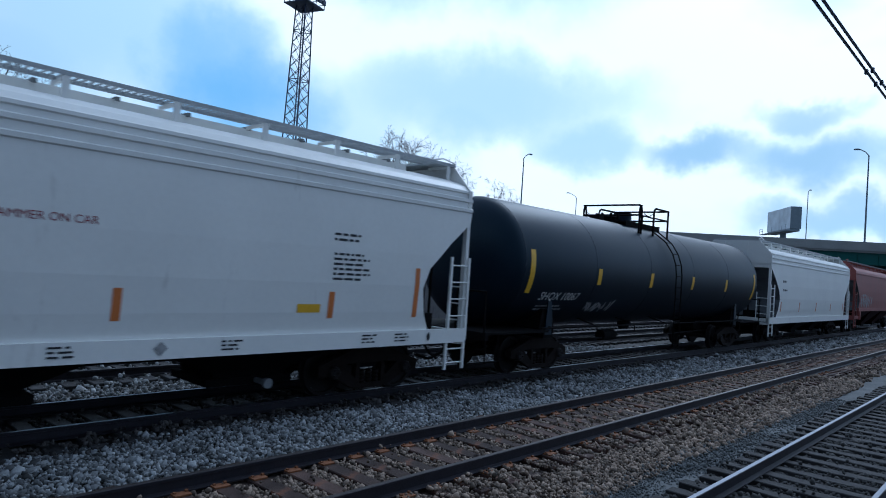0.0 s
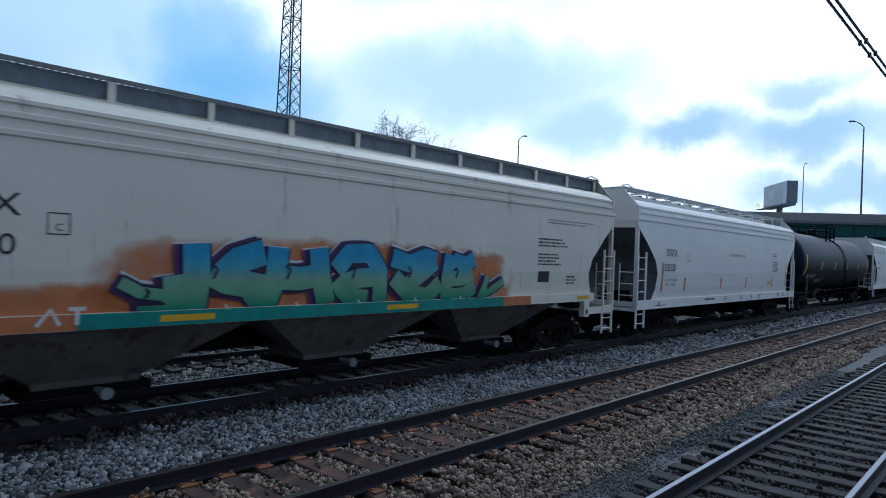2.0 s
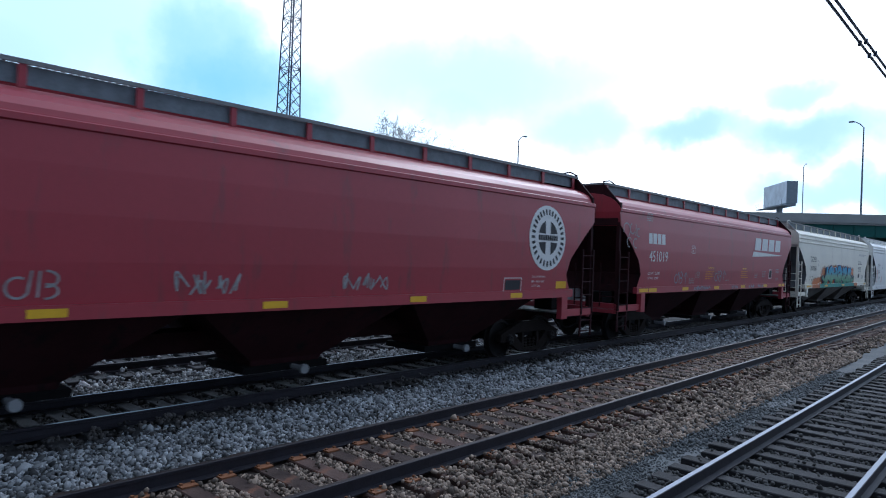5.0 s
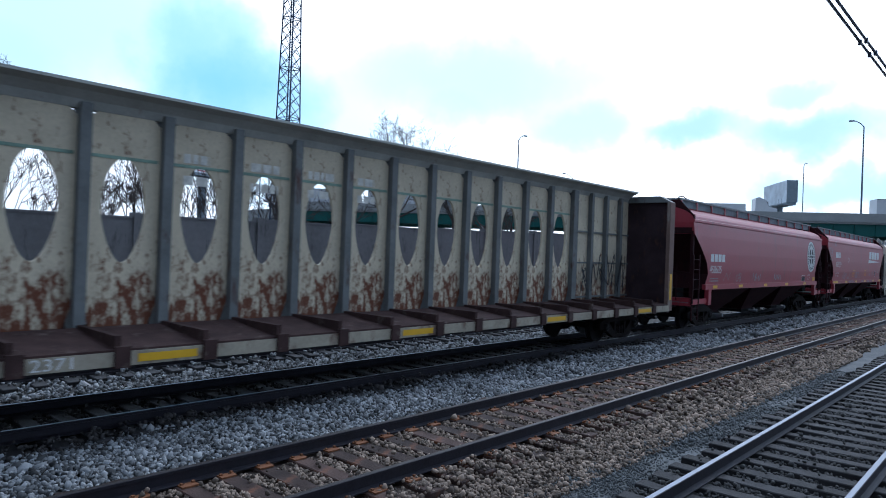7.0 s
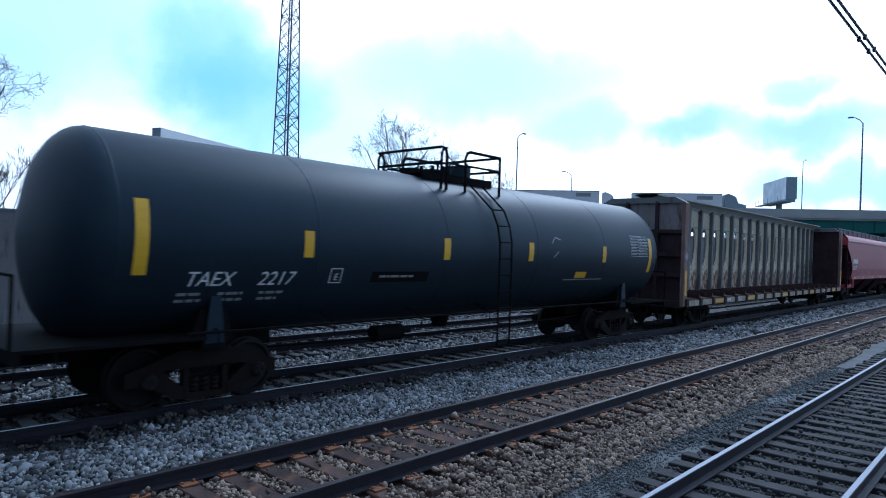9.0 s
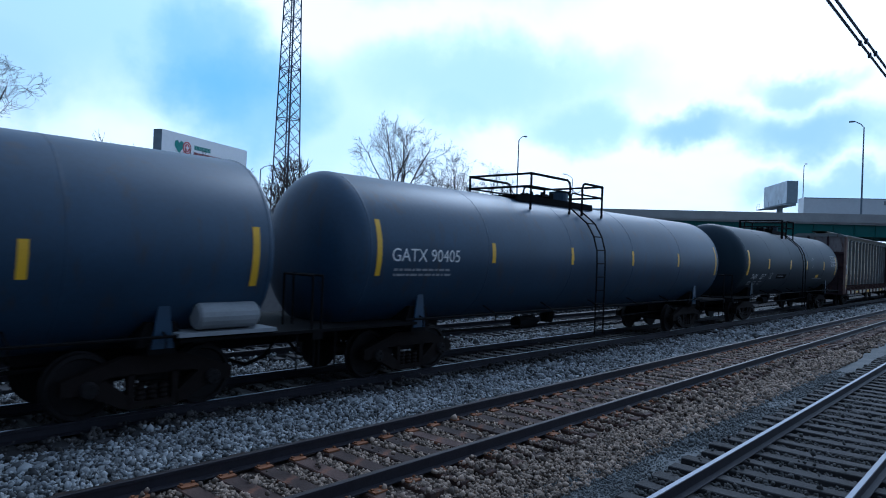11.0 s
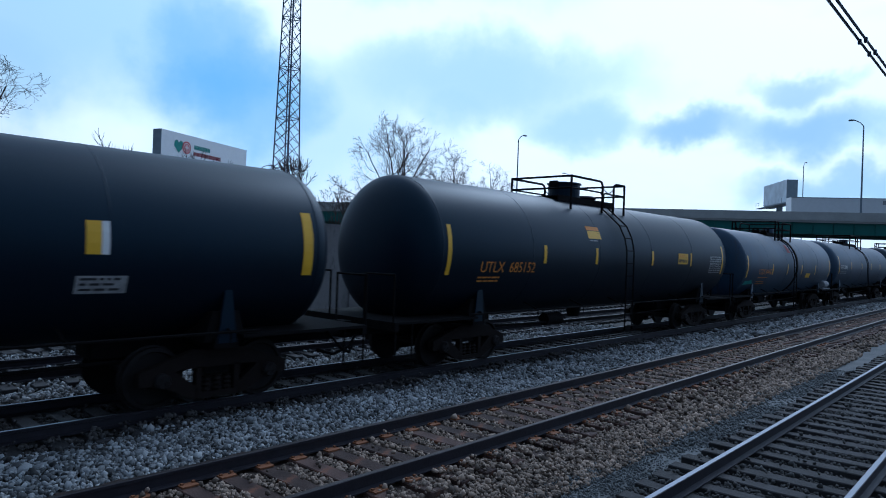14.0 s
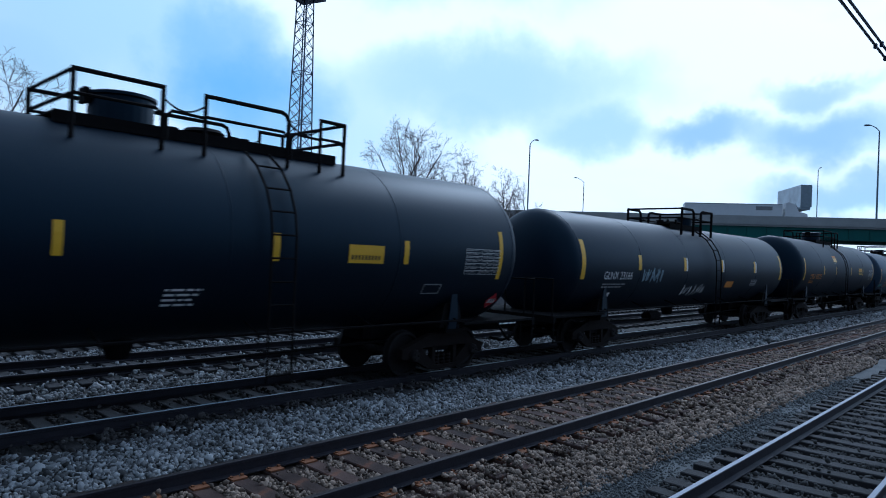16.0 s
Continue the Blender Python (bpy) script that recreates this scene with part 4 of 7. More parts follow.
def truck(car, x):
    t = new("truck")
    t.parent, t.location = car, (x, 0, 0)
    sets = []
    o = new("bolster", TRUCK["bolster"])
    o.parent = t
    for s in (-1, 1):
        for name in ("side_frame", "spring_group"):
            o = new(name, TRUCK[name])
            o.parent, o.location = t, (0, 1.02 * s, 0)
    for dx in (-0.89, 0.89):
        o = new("wheelset", TRUCK["wheelset"])
        o.parent, o.location = t, (dx, 0, WHEEL_R)
        sets.append(o)
    return sets


def coupler(car, x, s):
    """A knuckle coupler and its hose; s is the way that the end faces."""
    bm = boxes((min(x, x + s * 0.55), max(x, x + s * 0.55), -0.11, 0.11, 0.76, 0.98), (min(x + s * 0.5, x + s * 0.85), max(x + s * 0.5, x + s * 0.85), -0.17, 0.17, 0.70, 1.03))
    pipe([(x - s * 0.1, -0.35, 0.95), (x + s * 0.25, -0.40, 0.55), (x + s * 0.55, -0.30, 0.42), (x + s * 0.8, -0.1, 0.50)], 0.03, 6, bm)
    part("coupler", bm, M["dark"], car)


def lettering(text, x, z, height, parent, material, surf, name="lettering", lean=0.0, wide=1.0):
    """Letters laid on the side that faces the platform, from x to the right, z their foot; surf gives the side's y at a height."""
    cu = bpy.data.curves.new(name, "FONT")
    cu.body, cu.size, cu.shear, cu.resolution_u = text, height / 0.70, lean, 3
    cu.offset = 0.0
    tmp = new("lettering_form", cu)
    bpy.context.view_layer.update()
    me = bpy.data.meshes.new_from_object(tmp.evaluated_get(bpy.context.evaluated_depsgraph_get()))
    bpy.data.objects.remove(tmp)
    bpy.data.curves.remove(cu)
    me.name = name
    for v in me.vertices:
        u, w = v.co.x * wide, min(max(v.co.y, -0.3 * height), 1.12 * height)
        v.co = (x + u, surf(z + w) - 0.008, z + w)
    me.materials.clear()
    me.materials.append(material)
    ob = new(name, me)
    ob.parent = parent
    return ob


def patch(rows, parent, material, surf, name, label="", lift=0.006):
    """Thin plates on the side: rows of (x0, x1, z0, z1), cut in height so that they follow its curve."""
    bm = bmesh.new()
    for x0, x1, z0, z1 in rows:
        n = max(1, int((z1 - z0) / 0.12))
        for k in range(n):
            a, b = z0 + (z1 - z0) * k / n, z0 + (z1 - z0) * (k + 1) / n
            f = [bm.verts.new((x, surf(z) - lift, z)) for x, z in ((x0, a), (x1, a), (x1, b), (x0, b))]
            bm.faces.new(f)
    bmesh.ops.remove_doubles(bm, verts=bm.verts, dist=0.0005)
    return part(name, bm, material, parent, label)


def bar_lines(x, z, width, lines, parent, material, surf, seed=1, row=0.075, name="small_print"):
    """Lines of small print too fine to read: plain bars, from the top line down."""
    rnd = random.Random(seed)
    rows = []
    for k in range(lines):
        u, end = 0.0, width * rnd.uniform(0.7, 1.0)
        while u < end:
            w = min(rnd.uniform(0.05, 0.22), end - u)
            rows.append((x + u, x + u + w, z - k * row - row * 0.45, z - k * row))
            u += w + 0.035
    return patch(rows, parent, material, surf, name)


def outline_box(x, z, w, h, t, parent, material, surf, name="marking_frame"):
    return patch([(x, x + w, z, z + t), (x, x + w, z + h - t, z + h), (x, x + t, z + t, z + h - t), (x + w - t, x + w, z + t, z + h - t)], parent, material, surf, name)


def scrawl(points, parent, material, surf, width=0.05, name="spray_tag", label=""):
    """A sprayed stroke through points (x, z), as a flat ribbon on the side."""
    bm = bmesh.new()
    for stroke in points:
        prev = None
        n = len(stroke)
        for i in range(n):
            a, b = stroke[max(0, i - 1)], stroke[min(n - 1, i + 1)]
            d = Vector((b[0] - a[0], b[1] - a[1])).normalized()
            nx, nz = -d.y * width / 2, d.x * width / 2
            x, z = stroke[i]
            pair = [bm.verts.new((x + q * nx, surf(z + q * nz) - 0.010, z + q * nz)) for q in (-1, 1)]
            if prev:
                bm.faces.new((prev[0], pair[0], pair[1], prev[1]))
            prev = pair
    return part(name, bm, material, parent, label)


def ladder(car, material, x0, x1, y, z0, z1, rungs, name="ladder"):
    t = new(name)
    t.parent = car
    for x in (x0, x1):
        part("stile", boxes((x - 0.03, x + 0.03, y - 0.02, y + 0.02, z0, z1)), material, t)
    for k in range(rungs):
        z = z0 + (z1 - z0) * (k + 0.5) / rungs
        part("rung", bar(bmesh.new(), (x0, y, z), (x1, y, z), 0.016, 5), material, t)
    return t


# ---- covered hoppers ----
def interp(rows):
    zs, ws = [r[0] for r in rows], [r[1] for r in rows]
    return lambda z: float(np.interp(z, zs, ws))


PROFILES = {
    # height and half width of the side, from the sill to the eaves and over the roof
    "round": [(1.22, 1.52), (1.6, 1.57), (2.1, 1.60), (2.7, 1.60), (3.2, 1.58), (3.66, 1.55), (3.68, 1.575), (3.74, 1.575), (3.76, 1.54), (3.87, 1.53), (3.89, 1.56), (3.95, 1.555), (3.97, 1.515),
              (4.05, 1.50), (4.07, 1.525), (4.12, 1.515), (4.14, 1.465), (4.23, 1.37), (4.30, 1.20), (4.38, 0.95), (4.43, 0.6), (4.45, 0.3)],
    "bnsf": [(1.30, 1.53), (1.7, 1.57), (2.2, 1.60), (2.8, 1.61), (3.4, 1.59), (3.85, 1.555), (3.87, 1.585), (3.95, 1.58), (3.97, 1.535), (4.06, 1.50), (4.16, 1.40), (4.27, 1.22), (4.36, 0.98), (4.42, 0.6), (4.44, 0.3)],
}


CLAMP = bpy.data.meshes.new("hatch_clamp")
_cb = boxes((-0.03, 0.03, -0.42, 0.42, 4.60, 4.66))
_cb.to_mesh(CLAMP)
_cb.free()
CLAMP.materials.append(M["grate"])


def hopper(label, x0, length, body, profile="round", under=None, bays=3, cut=1.40, walk_mat=None, sill_mat=None, lower=None, mesh_rail=False, ladder_mat=None, cut_mat=None, sill=None, end_mat=None):
    """A covered hopper wagon, its middle at x0 at 0 s, its ends length apart."""
    car = thing("hopper_wagon", label, "freight wagon", "wagons of the freight train")
    h = length / 2
    pr = PROFILES[profile]
    width = interp(pr)
    surf = lambda z: -width(z)
    under = under or M["dark"]
    ladder_mat = ladder_mat or body
    zb = max(pr[0][0], sill[0] + 0.02) if sill else pr[0][0]
    inset = interp([(zb, cut * 0.80), (zb + 0.35, cut * 0.93), (2.05, cut), (2.45, cut * 0.88), (3.0, cut * 0.45), (3.45, 0.06), (3.55, 0.02), (6, 0.02)])
    zs = sorted(set([r[0] for r in pr] + [1.4, 1.55, 1.85, 2.05, 2.25, 2.45, 2.75, 3.0, 3.3, 3.45]))
    zs = [zb] + [z for z in zs if z > zb + 0.01]
    bm = stack([(z, h - inset(z), h - inset(z), width(z)) for z in zs], caps=True)
    # sloping end faces get the colour with the shade in it
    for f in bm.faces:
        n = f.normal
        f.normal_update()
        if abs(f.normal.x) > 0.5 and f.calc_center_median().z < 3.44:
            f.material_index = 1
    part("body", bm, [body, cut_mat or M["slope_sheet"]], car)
    # end shrouds, corner posts and slope sheet stiffeners
    for s in (-1, 1):
        e = s * (h - 0.05)
        for y in (-1.50, 1.50):
            part("corner_post", boxes((min(e, e - s * 0.10), max(e, e - s * 0.10), y - 0.05, y + 0.05, 0.95, 4.12)), ladder_mat, car)
        q = e + s * 0.012
        pl = bmesh.new()
        rim = ((-1.5, 3.46), (-1.5, 4.14), (-1.02, 4.65), (1.02, 4.65), (1.5, 4.14), (1.5, 3.46))
        pa, pb2 = [pl.verts.new((q, y, z)) for y, z in rim], [pl.verts.new((q - s * 0.05, y, z)) for y, z in rim]
        pl.faces.new(pa)
        pl.faces.new(pb2[::-1])
        for i in range(6):
            pl.faces.new((pa[i], pb2[i], pb2[(i + 1) % 6], pa[(i + 1) % 6]))
        for y in (-0.5, 0.5):
            box(pl, min(q, q + s * 0.03), max(q, q + s * 0.03), y - 0.03, y + 0.03, 3.5, 4.6)
        bmesh.ops.recalc_face_normals(pl, faces=pl.faces)
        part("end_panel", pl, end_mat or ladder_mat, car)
        part("end_sill", boxes((min(e, e - s * 0.14), max(e, e - s * 0.14), -1.52, 1.52, 0.92, 1.20)), sill_mat or body, car)
        part("end_platform", boxes((min(e, e - s * 1.25), max(e, e - s * 1.25), -1.45, 1.45, 1.02, 1.06)), M["grate"], car)
        x = e - s * 0.54
        ladder(car, ladder_mat, min(e, x), max(e, x), -1.58, 1.0, 2.72, 5)
        ladder(car, ladder_mat, min(e, x), max(e, x), -1.56, 0.42, 0.98, 2, "stirrup_step")
        ladder(car, ladder_mat, min(e, x), max(e, x), 1.58, 1.0, 2.72, 5)
        bm = bmesh.new()
        for z in (1.4, 1.75, 2.1):
            bar(bm, (e + s * 0.05, -1.46, z), (e + s * 0.05, -1.02, z), 0.016, 5)
        bar(bm, (e + s * 0.05, -1.02, 1.1), (e + s * 0.05, -1.02, 2.35), 0.02, 5)
        part("end_ladder", bm, ladder_mat, car)
        for y in (-0.62, 0.62):
            part("end_post", bar(bmesh.new(), (e - s * 0.12, y, 1.1), (e - s * 0.12, y, 3.4), 0.035, 6), M["dark"], car)
        part("brake_gear", boxes((min(e - s * 0.3, e - s * 0.9), max(e - s * 0.3, e - s * 0.9), -0.9, -0.35, 1.08, 1.5)), M["dark"], car)
        bm = bmesh.new()
        lathe(((0, 0.0), (0, 0.18), (0.25, 0.18), (0.25, 0.0)), "x", 14, bm, (e - s * 0.7, 0.3, 1.35))
        part("air_tank", bm, M["grey_steel"], car)
        # roof handholds at the ends
        part("roof_handhold", pipe([(e, -0.98, 4.40), (e + s * 0.02, -0.98, 4.74), (e - s * 0.35, -0.98, 4.80), (e - s * 0.7, -0.98, 4.72)], 0.018, 5), ladder_mat, car)
    # side sills
    for s in (-1, 1):
        y0, y1 = sorted((s * 1.50, s * (1.63 if sill else 1.60)))
        if sill:
            part("side_sill", boxes((-h + cut * 0.8, h - cut * 0.8, y0, y1, sill[0], sill[1])), sill_mat or body, car)
            for q in (-1, 1):
                xa, xb = sorted((q * (h - 0.06), q * (h - cut - 0.2)))
                part("end_step_beam", boxes((xa, xb, min(s * 1.5, s * 1.58), max(s * 1.5, s * 1.58), 0.98, 1.16)), sill_mat or body, car)
                xa, xb = sorted((q * (h - cut + 0.02), q * (h - cut - 0.24)))
                part("jacking_pad", boxes((xa, xb, min(s * 1.5, s * 1.645), max(s * 1.5, s * 1.645), 0.93, sill[0] + 0.01)), sill_mat or body, car)
        else:
            part("side_sill", boxes((-h + 0.06, h - 0.06, y0, y1, 0.97, zb + 0.03)), sill_mat or body, car)
    part("center_sill", boxes((-h + 0.1, h - 0.1, -0.3, 0.3, 0.72, 1.05)), under, car)
    # discharge bays
    span = length - 2 * cut - 2.0
    w = span / bays
    for k in range(bays):
        xc = -span / 2 + w * (k + 0.5)
        top = zb + 0.02
        bm = stack([(0.40, w * 0.16, w * 0.16, 0.55), (0.52, w * 0.17, w * 0.17, 0.60), (top, w * 0.50 - 0.03, w * 0.50 - 0.03, 1.46)])
        bmesh.ops.translate(bm, verts=bm.verts, vec=(xc, 0, 0))
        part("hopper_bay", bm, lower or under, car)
        part("outlet_gate", boxes((xc - w * 0.2, xc + w * 0.2, -0.62, 0.62, 0.30, 0.42)), M["dark"], car)
        bm = bmesh.new()
        bar(bm, (xc + 0.1, -0.95, 0.36), (xc + 0.1, 0.95, 0.36), 0.05, 8)
        lathe(((-1.0, 0.0), (-1.0, 0.085), (-0.93, 0.085), (-0.93, 0.0)), "y", 12, bm, (xc + 0.1, 0, 0.36))
        part("gate_shaft", bm, M["grey_steel"], car)
    # roof: trough hatches along the middle, walkway on posts on either side
    part("roof_hatch", boxes((-h + 0.9, h - 0.9, -0.36, 0.36, 4.40, 4.62)), body, car)
    n = int(length / 1.15)
    for k in range(n):
        o = new("hatch_clamp", CLAMP)
        o.parent, o.location = car, (-h + 0.9 + (length - 1.8) * (k + 0.5) / n, 0, 0)
    for s in (-1, 1):
        y0, y1 = (0.52 * s, 1.02 * s) if s > 0 else (1.02 * s, 0.52 * s)
        g = bmesh.new()
        box(g, -h + 0.1, h - 0.1, y0, y0 + 0.03, 4.66, 4.72)
        box(g, -h + 0.1, h - 0.1, y1 - 0.03, y1, 4.66, 4.72)
        m = int(length / 0.10)
        for k in range(m):
            x = -h + 0.1 + (length - 0.2) * k / m
            box(g, x, x + 0.012, y0 + 0.03, y1 - 0.03, 4.68, 4.715)
        part("roof_walkway", g, walk_mat or M["grate"], car)
        m = max(8, int(length / 1.45))
        pm = bpy.data.meshes.new("walkway_bracket")
        pb = boxes((-0.05, 0.05, s * 0.99 - 0.015, s * 0.99 + 0.015, 4.36, 4.68), (-0.02, 0.02, min(s * 0.4, s * 0.97), max(s * 0.4, s * 0.97), 4.60, 4.655))
        pb.to_mesh(pm)
        pb.free()
        pm.materials.append(body)
        for k in range(m + 1):
            o = new("walkway_bracket", pm)
            o.parent, o.location = car, (-h + 0.25 + (length - 0.5) * k / m, 0, 0)
        if mesh_rail:
            g = bmesh.new()
            box(g, -h + 0.1, h - 0.1, s * 0.93 - 0.008, s * 0.93 + 0.008, 4.41, 4.66)
            part("walkway_skirt", g, M["skirt"], car)
    for s in (-1, 1):
        e = s * (h - 0.05)
        part("end_walkway", boxes((min(e, e - s * 0.55), max(e, e - s * 0.55), -1.02, 1.02, 4.655, 4.70)), walk_mat or M["grate"], car)
        coupler(car, e, s)
    sets = truck(car, -h + 2.15) + truck(car, h - 2.15)
    ROLLING.append((car, x0, sets))
    return car, surf, h


# ---- tank wagons ----
def tank(label, x0, seam, r, zc, body, head=0.62, strips=(), rail_x=0.0, rail_len=2.6, strip_mat=None, ladder_x=0.6, band=None, hoops=None, box_x=None, drum_x=None, thick=0.034):
    """A tank wagon: seam is the length of its straight shell."""
    car = thing("tank_wagon", label, "freight wagon", "wagons of the freight train")
    s2 = seam / 2
    surf = lambda z: -math.sqrt(max(0.01, r * r - (z - zc) ** 2))
    prof = [(-s2 - head * math.cos(a), r * math.sin(a) ** 0.8) for a in [math.pi / 2 * k / 9 for k in range(10)]]
    prof = [(d, q if q > 1e-3 else 0.0) for d, q in prof]
    ring = [(-s2 * 0.5, r), (0, r), (s2 * 0.5, r)]
    prof = prof + ring + [(-d, q) for d, q in prof[::-1]]
    shell = part("shell", lathe(prof, "x", 48, at=(0, 0, zc)), body, car, smooth=True)
    for d in (-s2, -s2 * 0.6, -s2 * 0.2, s2 * 0.2, s2 * 0.6, s2):
        part("weld_seam", lathe(((d - 0.012, r - 0.01), (d - 0.008, r + 0.004), (d + 0.008, r + 0.004), (d + 0.012, r - 0.01)), "x", 48, at=(0, 0, zc)), body, car, smooth=True)
    if band is not None:
        part("band", lathe(((band - 0.16, r - 0.01), (band - 0.16, r + 0.02), (band + 0.16, r + 0.02), (band + 0.16, r - 0.01)), "x", 48, at=(0, 0, zc)), M["dark"], car, smooth=True)
    xt = s2 - 1.55
    end = s2 + 1.15
    for s in (-1, 1):
        e = s * end
        part("stub_sill", boxes((min(e, s * (xt - 1.6)), max(e, s * (xt - 1.6)), -0.33, 0.33, 0.74, 1.06)), M["dark"], car)
        bm = extrude_poly([(s * (xt - 0.35), 1.0), (s * (xt + 0.35), 1.0), (s * (xt + 0.22), zc - r + 0.5), (s * (xt - 0.22), zc - r + 0.5)], -1.25, 1.25)
        part("saddle", bm, M["dark"], car)
        for y in (-1.30, 1.30):
            part("saddle_plate", extrude_poly([(s * (xt - 0.16), 0.98), (s * (xt + 0.16), 0.98), (s * (xt + 0.05), zc - 0.55), (s * (xt - 0.05), zc - 0.55)], y - 0.015, y + 0.015), body, car)
            part("body_bolster", boxes((s * xt - 0.2, s * xt + 0.2, min(y, 0), max(y, 0), 0.9, 1.06)), M["dark"], car)
        part("end_platform", boxes((min(e, s * (xt + 0.2)), max(e, s * (xt + 0.2)), -1.45, 1.45, 1.06, 1.11)), M["dark"], car)
        part("end_sill", boxes((min(e, e - s * 0.1), max(e, e - s * 0.1), -1.45, 1.45, 0.94, 1.06)), M["dark"], car)
        for y in (-1, 1):
            bm = bmesh.new()
            pipe([(e, y * 1.40, 1.1), (e, y * 1.40, 2.02), (e, y * 0.55, 2.02), (e, y * 0.55, 1.1)], 0.022, 6, bm)
            pipe([(e - s * 0.05, y * 1.42, 1.1), (e - s * 0.05, y * 1.42, 0.45), (e - s * 0.5, y * 1.42, 0.45), (e - s * 0.5, y * 1.42, 1.1)], 0.018, 5, bm)
            part("end_handrail", bm, M["dark"], car)
        if s > 0:
            bm = lathe(((-0.02, 0.0), (-0.02, 0.24), (0.02, 0.27), (0.05, 0.24), (0.05, 0.0)), "x", 16, at=(e - 0.25, 0.85, 1.75))
            part("brake_wheel", bm, M["dark"], car)
        coupler(car, e, s)
    # long side handrails
    for y in (-1.42, 1.42):
        bm = bmesh.new()
        bar(bm, (-xt - 0.5, y, 1.16), (xt + 0.5, y, 1.16), 0.024, 6)
        for k in range(7):
            x = -xt + 2 * xt * k / 6
            yy = math.copysign(math.sqrt(max(0.05, r * r - (zc - 1.3) ** 2)), y)
            bar(bm, (x, y, 1.16), (x, yy * 0.96, 1.34), 0.018, 5)
            bar(bm, (x, y, 1.16), (x, y, 1.0), 0.015, 5)
        part("side_handrail", bm, M["dark"], car)
    # outlet and brake rigging below
    part("bottom_outlet", lathe(((zc - r - 0.28, 0.0), (zc - r - 0.28, 0.16), (zc - r - 0.1, 0.22), (zc - r + 0.12, 0.22)), "z", 14, at=(rail_x * 0.4, 0, 0)), M["dark"], car)
    part("brake_cylinder", lathe(((-0.45, 0.0), (-0.45, 0.17), (0.3, 0.17), (0.4, 0.05), (0.6, 0.04), (0.6, 0.0)), "x", 12, at=(-2.2, -0.5, 0.75)), M["dark"], car)
    part("air_pipe", pipe([(-xt, -0.45, 0.72), (-1, -0.62, 0.66), (1, -0.62, 0.66), (xt, -0.45, 0.72)], 0.03, 6), M["dark"], car)
    # top platform with its railing
    top = zc + r
    a, b = rail_x - rail_len / 2, rail_x + rail_len / 2
    part("top_platform", boxes((a, b, -0.62, 0.62, top + 0.01, top + 0.04), (a, b, -0.64, -0.60, top - 0.12, top + 0.05), (a, b, 0.60, 0.64, top - 0.12, top + 0.05)), M["dark"], car)
    hoops = hoops or [(a + 0.1, a + 0.51 * rail_len, 0, 1), (a + 0.68 * rail_len, b - 0.1, 1, 0)]
    rise = 0.56
    for y in (-1.0, 1.0):
        for p, q, left, right in hoops:
            pts = [(p, y, top - 0.35)] + ([(p, y, top + rise - 0.14), (p + 0.05, y, top + rise - 0.04), (p + 0.14, y, top + rise)] if left else [(p, y, top + rise)])
            pts += ([(q - 0.14, y, top + rise), (q - 0.05, y, top + rise - 0.04), (q, y, top + rise - 0.14)] if right else [(q, y, top + rise)]) + [(q, y, top - 0.35)]
            part("top_railing", pipe(pts, thick, 6), M["dark"], car)
            if q - p > 0.5:
                part("middle_rail", pipe([(p, y, top + 0.24), (q - 0.1, y, top + 0.24), (q, y, top + 0.14)], 0.024, 6), M["dark"], car)
        for (p, q, left, right), (p2, q2, left2, right2) in zip(hoops, hoops[1:]):
            gate = [(q + (p2 - q) * k / 6, y, top + 0.40 - 0.14 * math.sin(math.pi * k / 6)) for k in range(7)]
            part("gate_chain", pipe(gate, 0.014, 5), M["dark"], car)
            part("low_rail", pipe([(q + 0.06, y, top - 0.2), (q + 0.06, y, top + 0.16), (q + 0.14, y, top + 0.24), (p2, y, top + 0.22)], 0.024, 6), M["dark"], car)
    for x in (hoops[0][0], hoops[-1][1]):
        for z in (rise, 0.24):
            part("end_rail", bar(bmesh.new(), (x, -1.0, top + z), (x, 1.0, top + z), 0.03, 6), M["dark"], car)
    if drum_x is not None:
        part("valve_housing", lathe(((top - 0.2, 0.46), (top + 0.42, 0.46), (top + 0.44, 0.50), (top + 0.48, 0.50), (top + 0.50, 0.44), (top + 0.52, 0.0)), "z", 24, at=(drum_x, -0.1, 0)), body, car)
        part("housing_handle", boxes((drum_x - 0.56, drum_x - 0.48, -0.2, 0.05, top + 0.30, top + 0.52)), M["dark"], car)
        part("manway", lathe(((top - 0.15, 0.32), (top + 0.10, 0.32), (top + 0.16, 0.36), (top + 0.22, 0.28), (top + 0.22, 0.0)), "z", 18, at=(drum_x + 1.35, 0, 0)), M["dark"], car)
    else:
        bx = box_x if box_x is not None else rail_x + 0.9
        part("valve_housing", lathe(((top - 0.2, 0.27), (top + 0.32, 0.27), (top + 0.36, 0.29), (top + 0.38, 0.0)), "z", 18, at=(bx, -0.1, 0)), body, car)
        part("manway", lathe(((top - 0.15, 0.30), (top + 0.10, 0.30), (top + 0.14, 0.34), (top + 0.19, 0.30), (top + 0.22, 0.0)), "z", 18, at=(bx - 0.85, 0, 0)), M["dark"], car)
        for v in [math.pi / 4 * k for k in range(8)]:
            part("bolt", boxes((bx - 0.85 + 0.36 * math.cos(v) - 0.03, bx - 0.85 + 0.36 * math.cos(v) + 0.03, 0.36 * math.sin(v) - 0.03, 0.36 * math.sin(v) + 0.03, top + 0.08, top + 0.26)), M["dark"], car)
        part("gauge_box", boxes((bx - 1.75, bx - 1.45, -0.2, 0.15, top - 0.1, top + 0.15)), M["dark"], car)
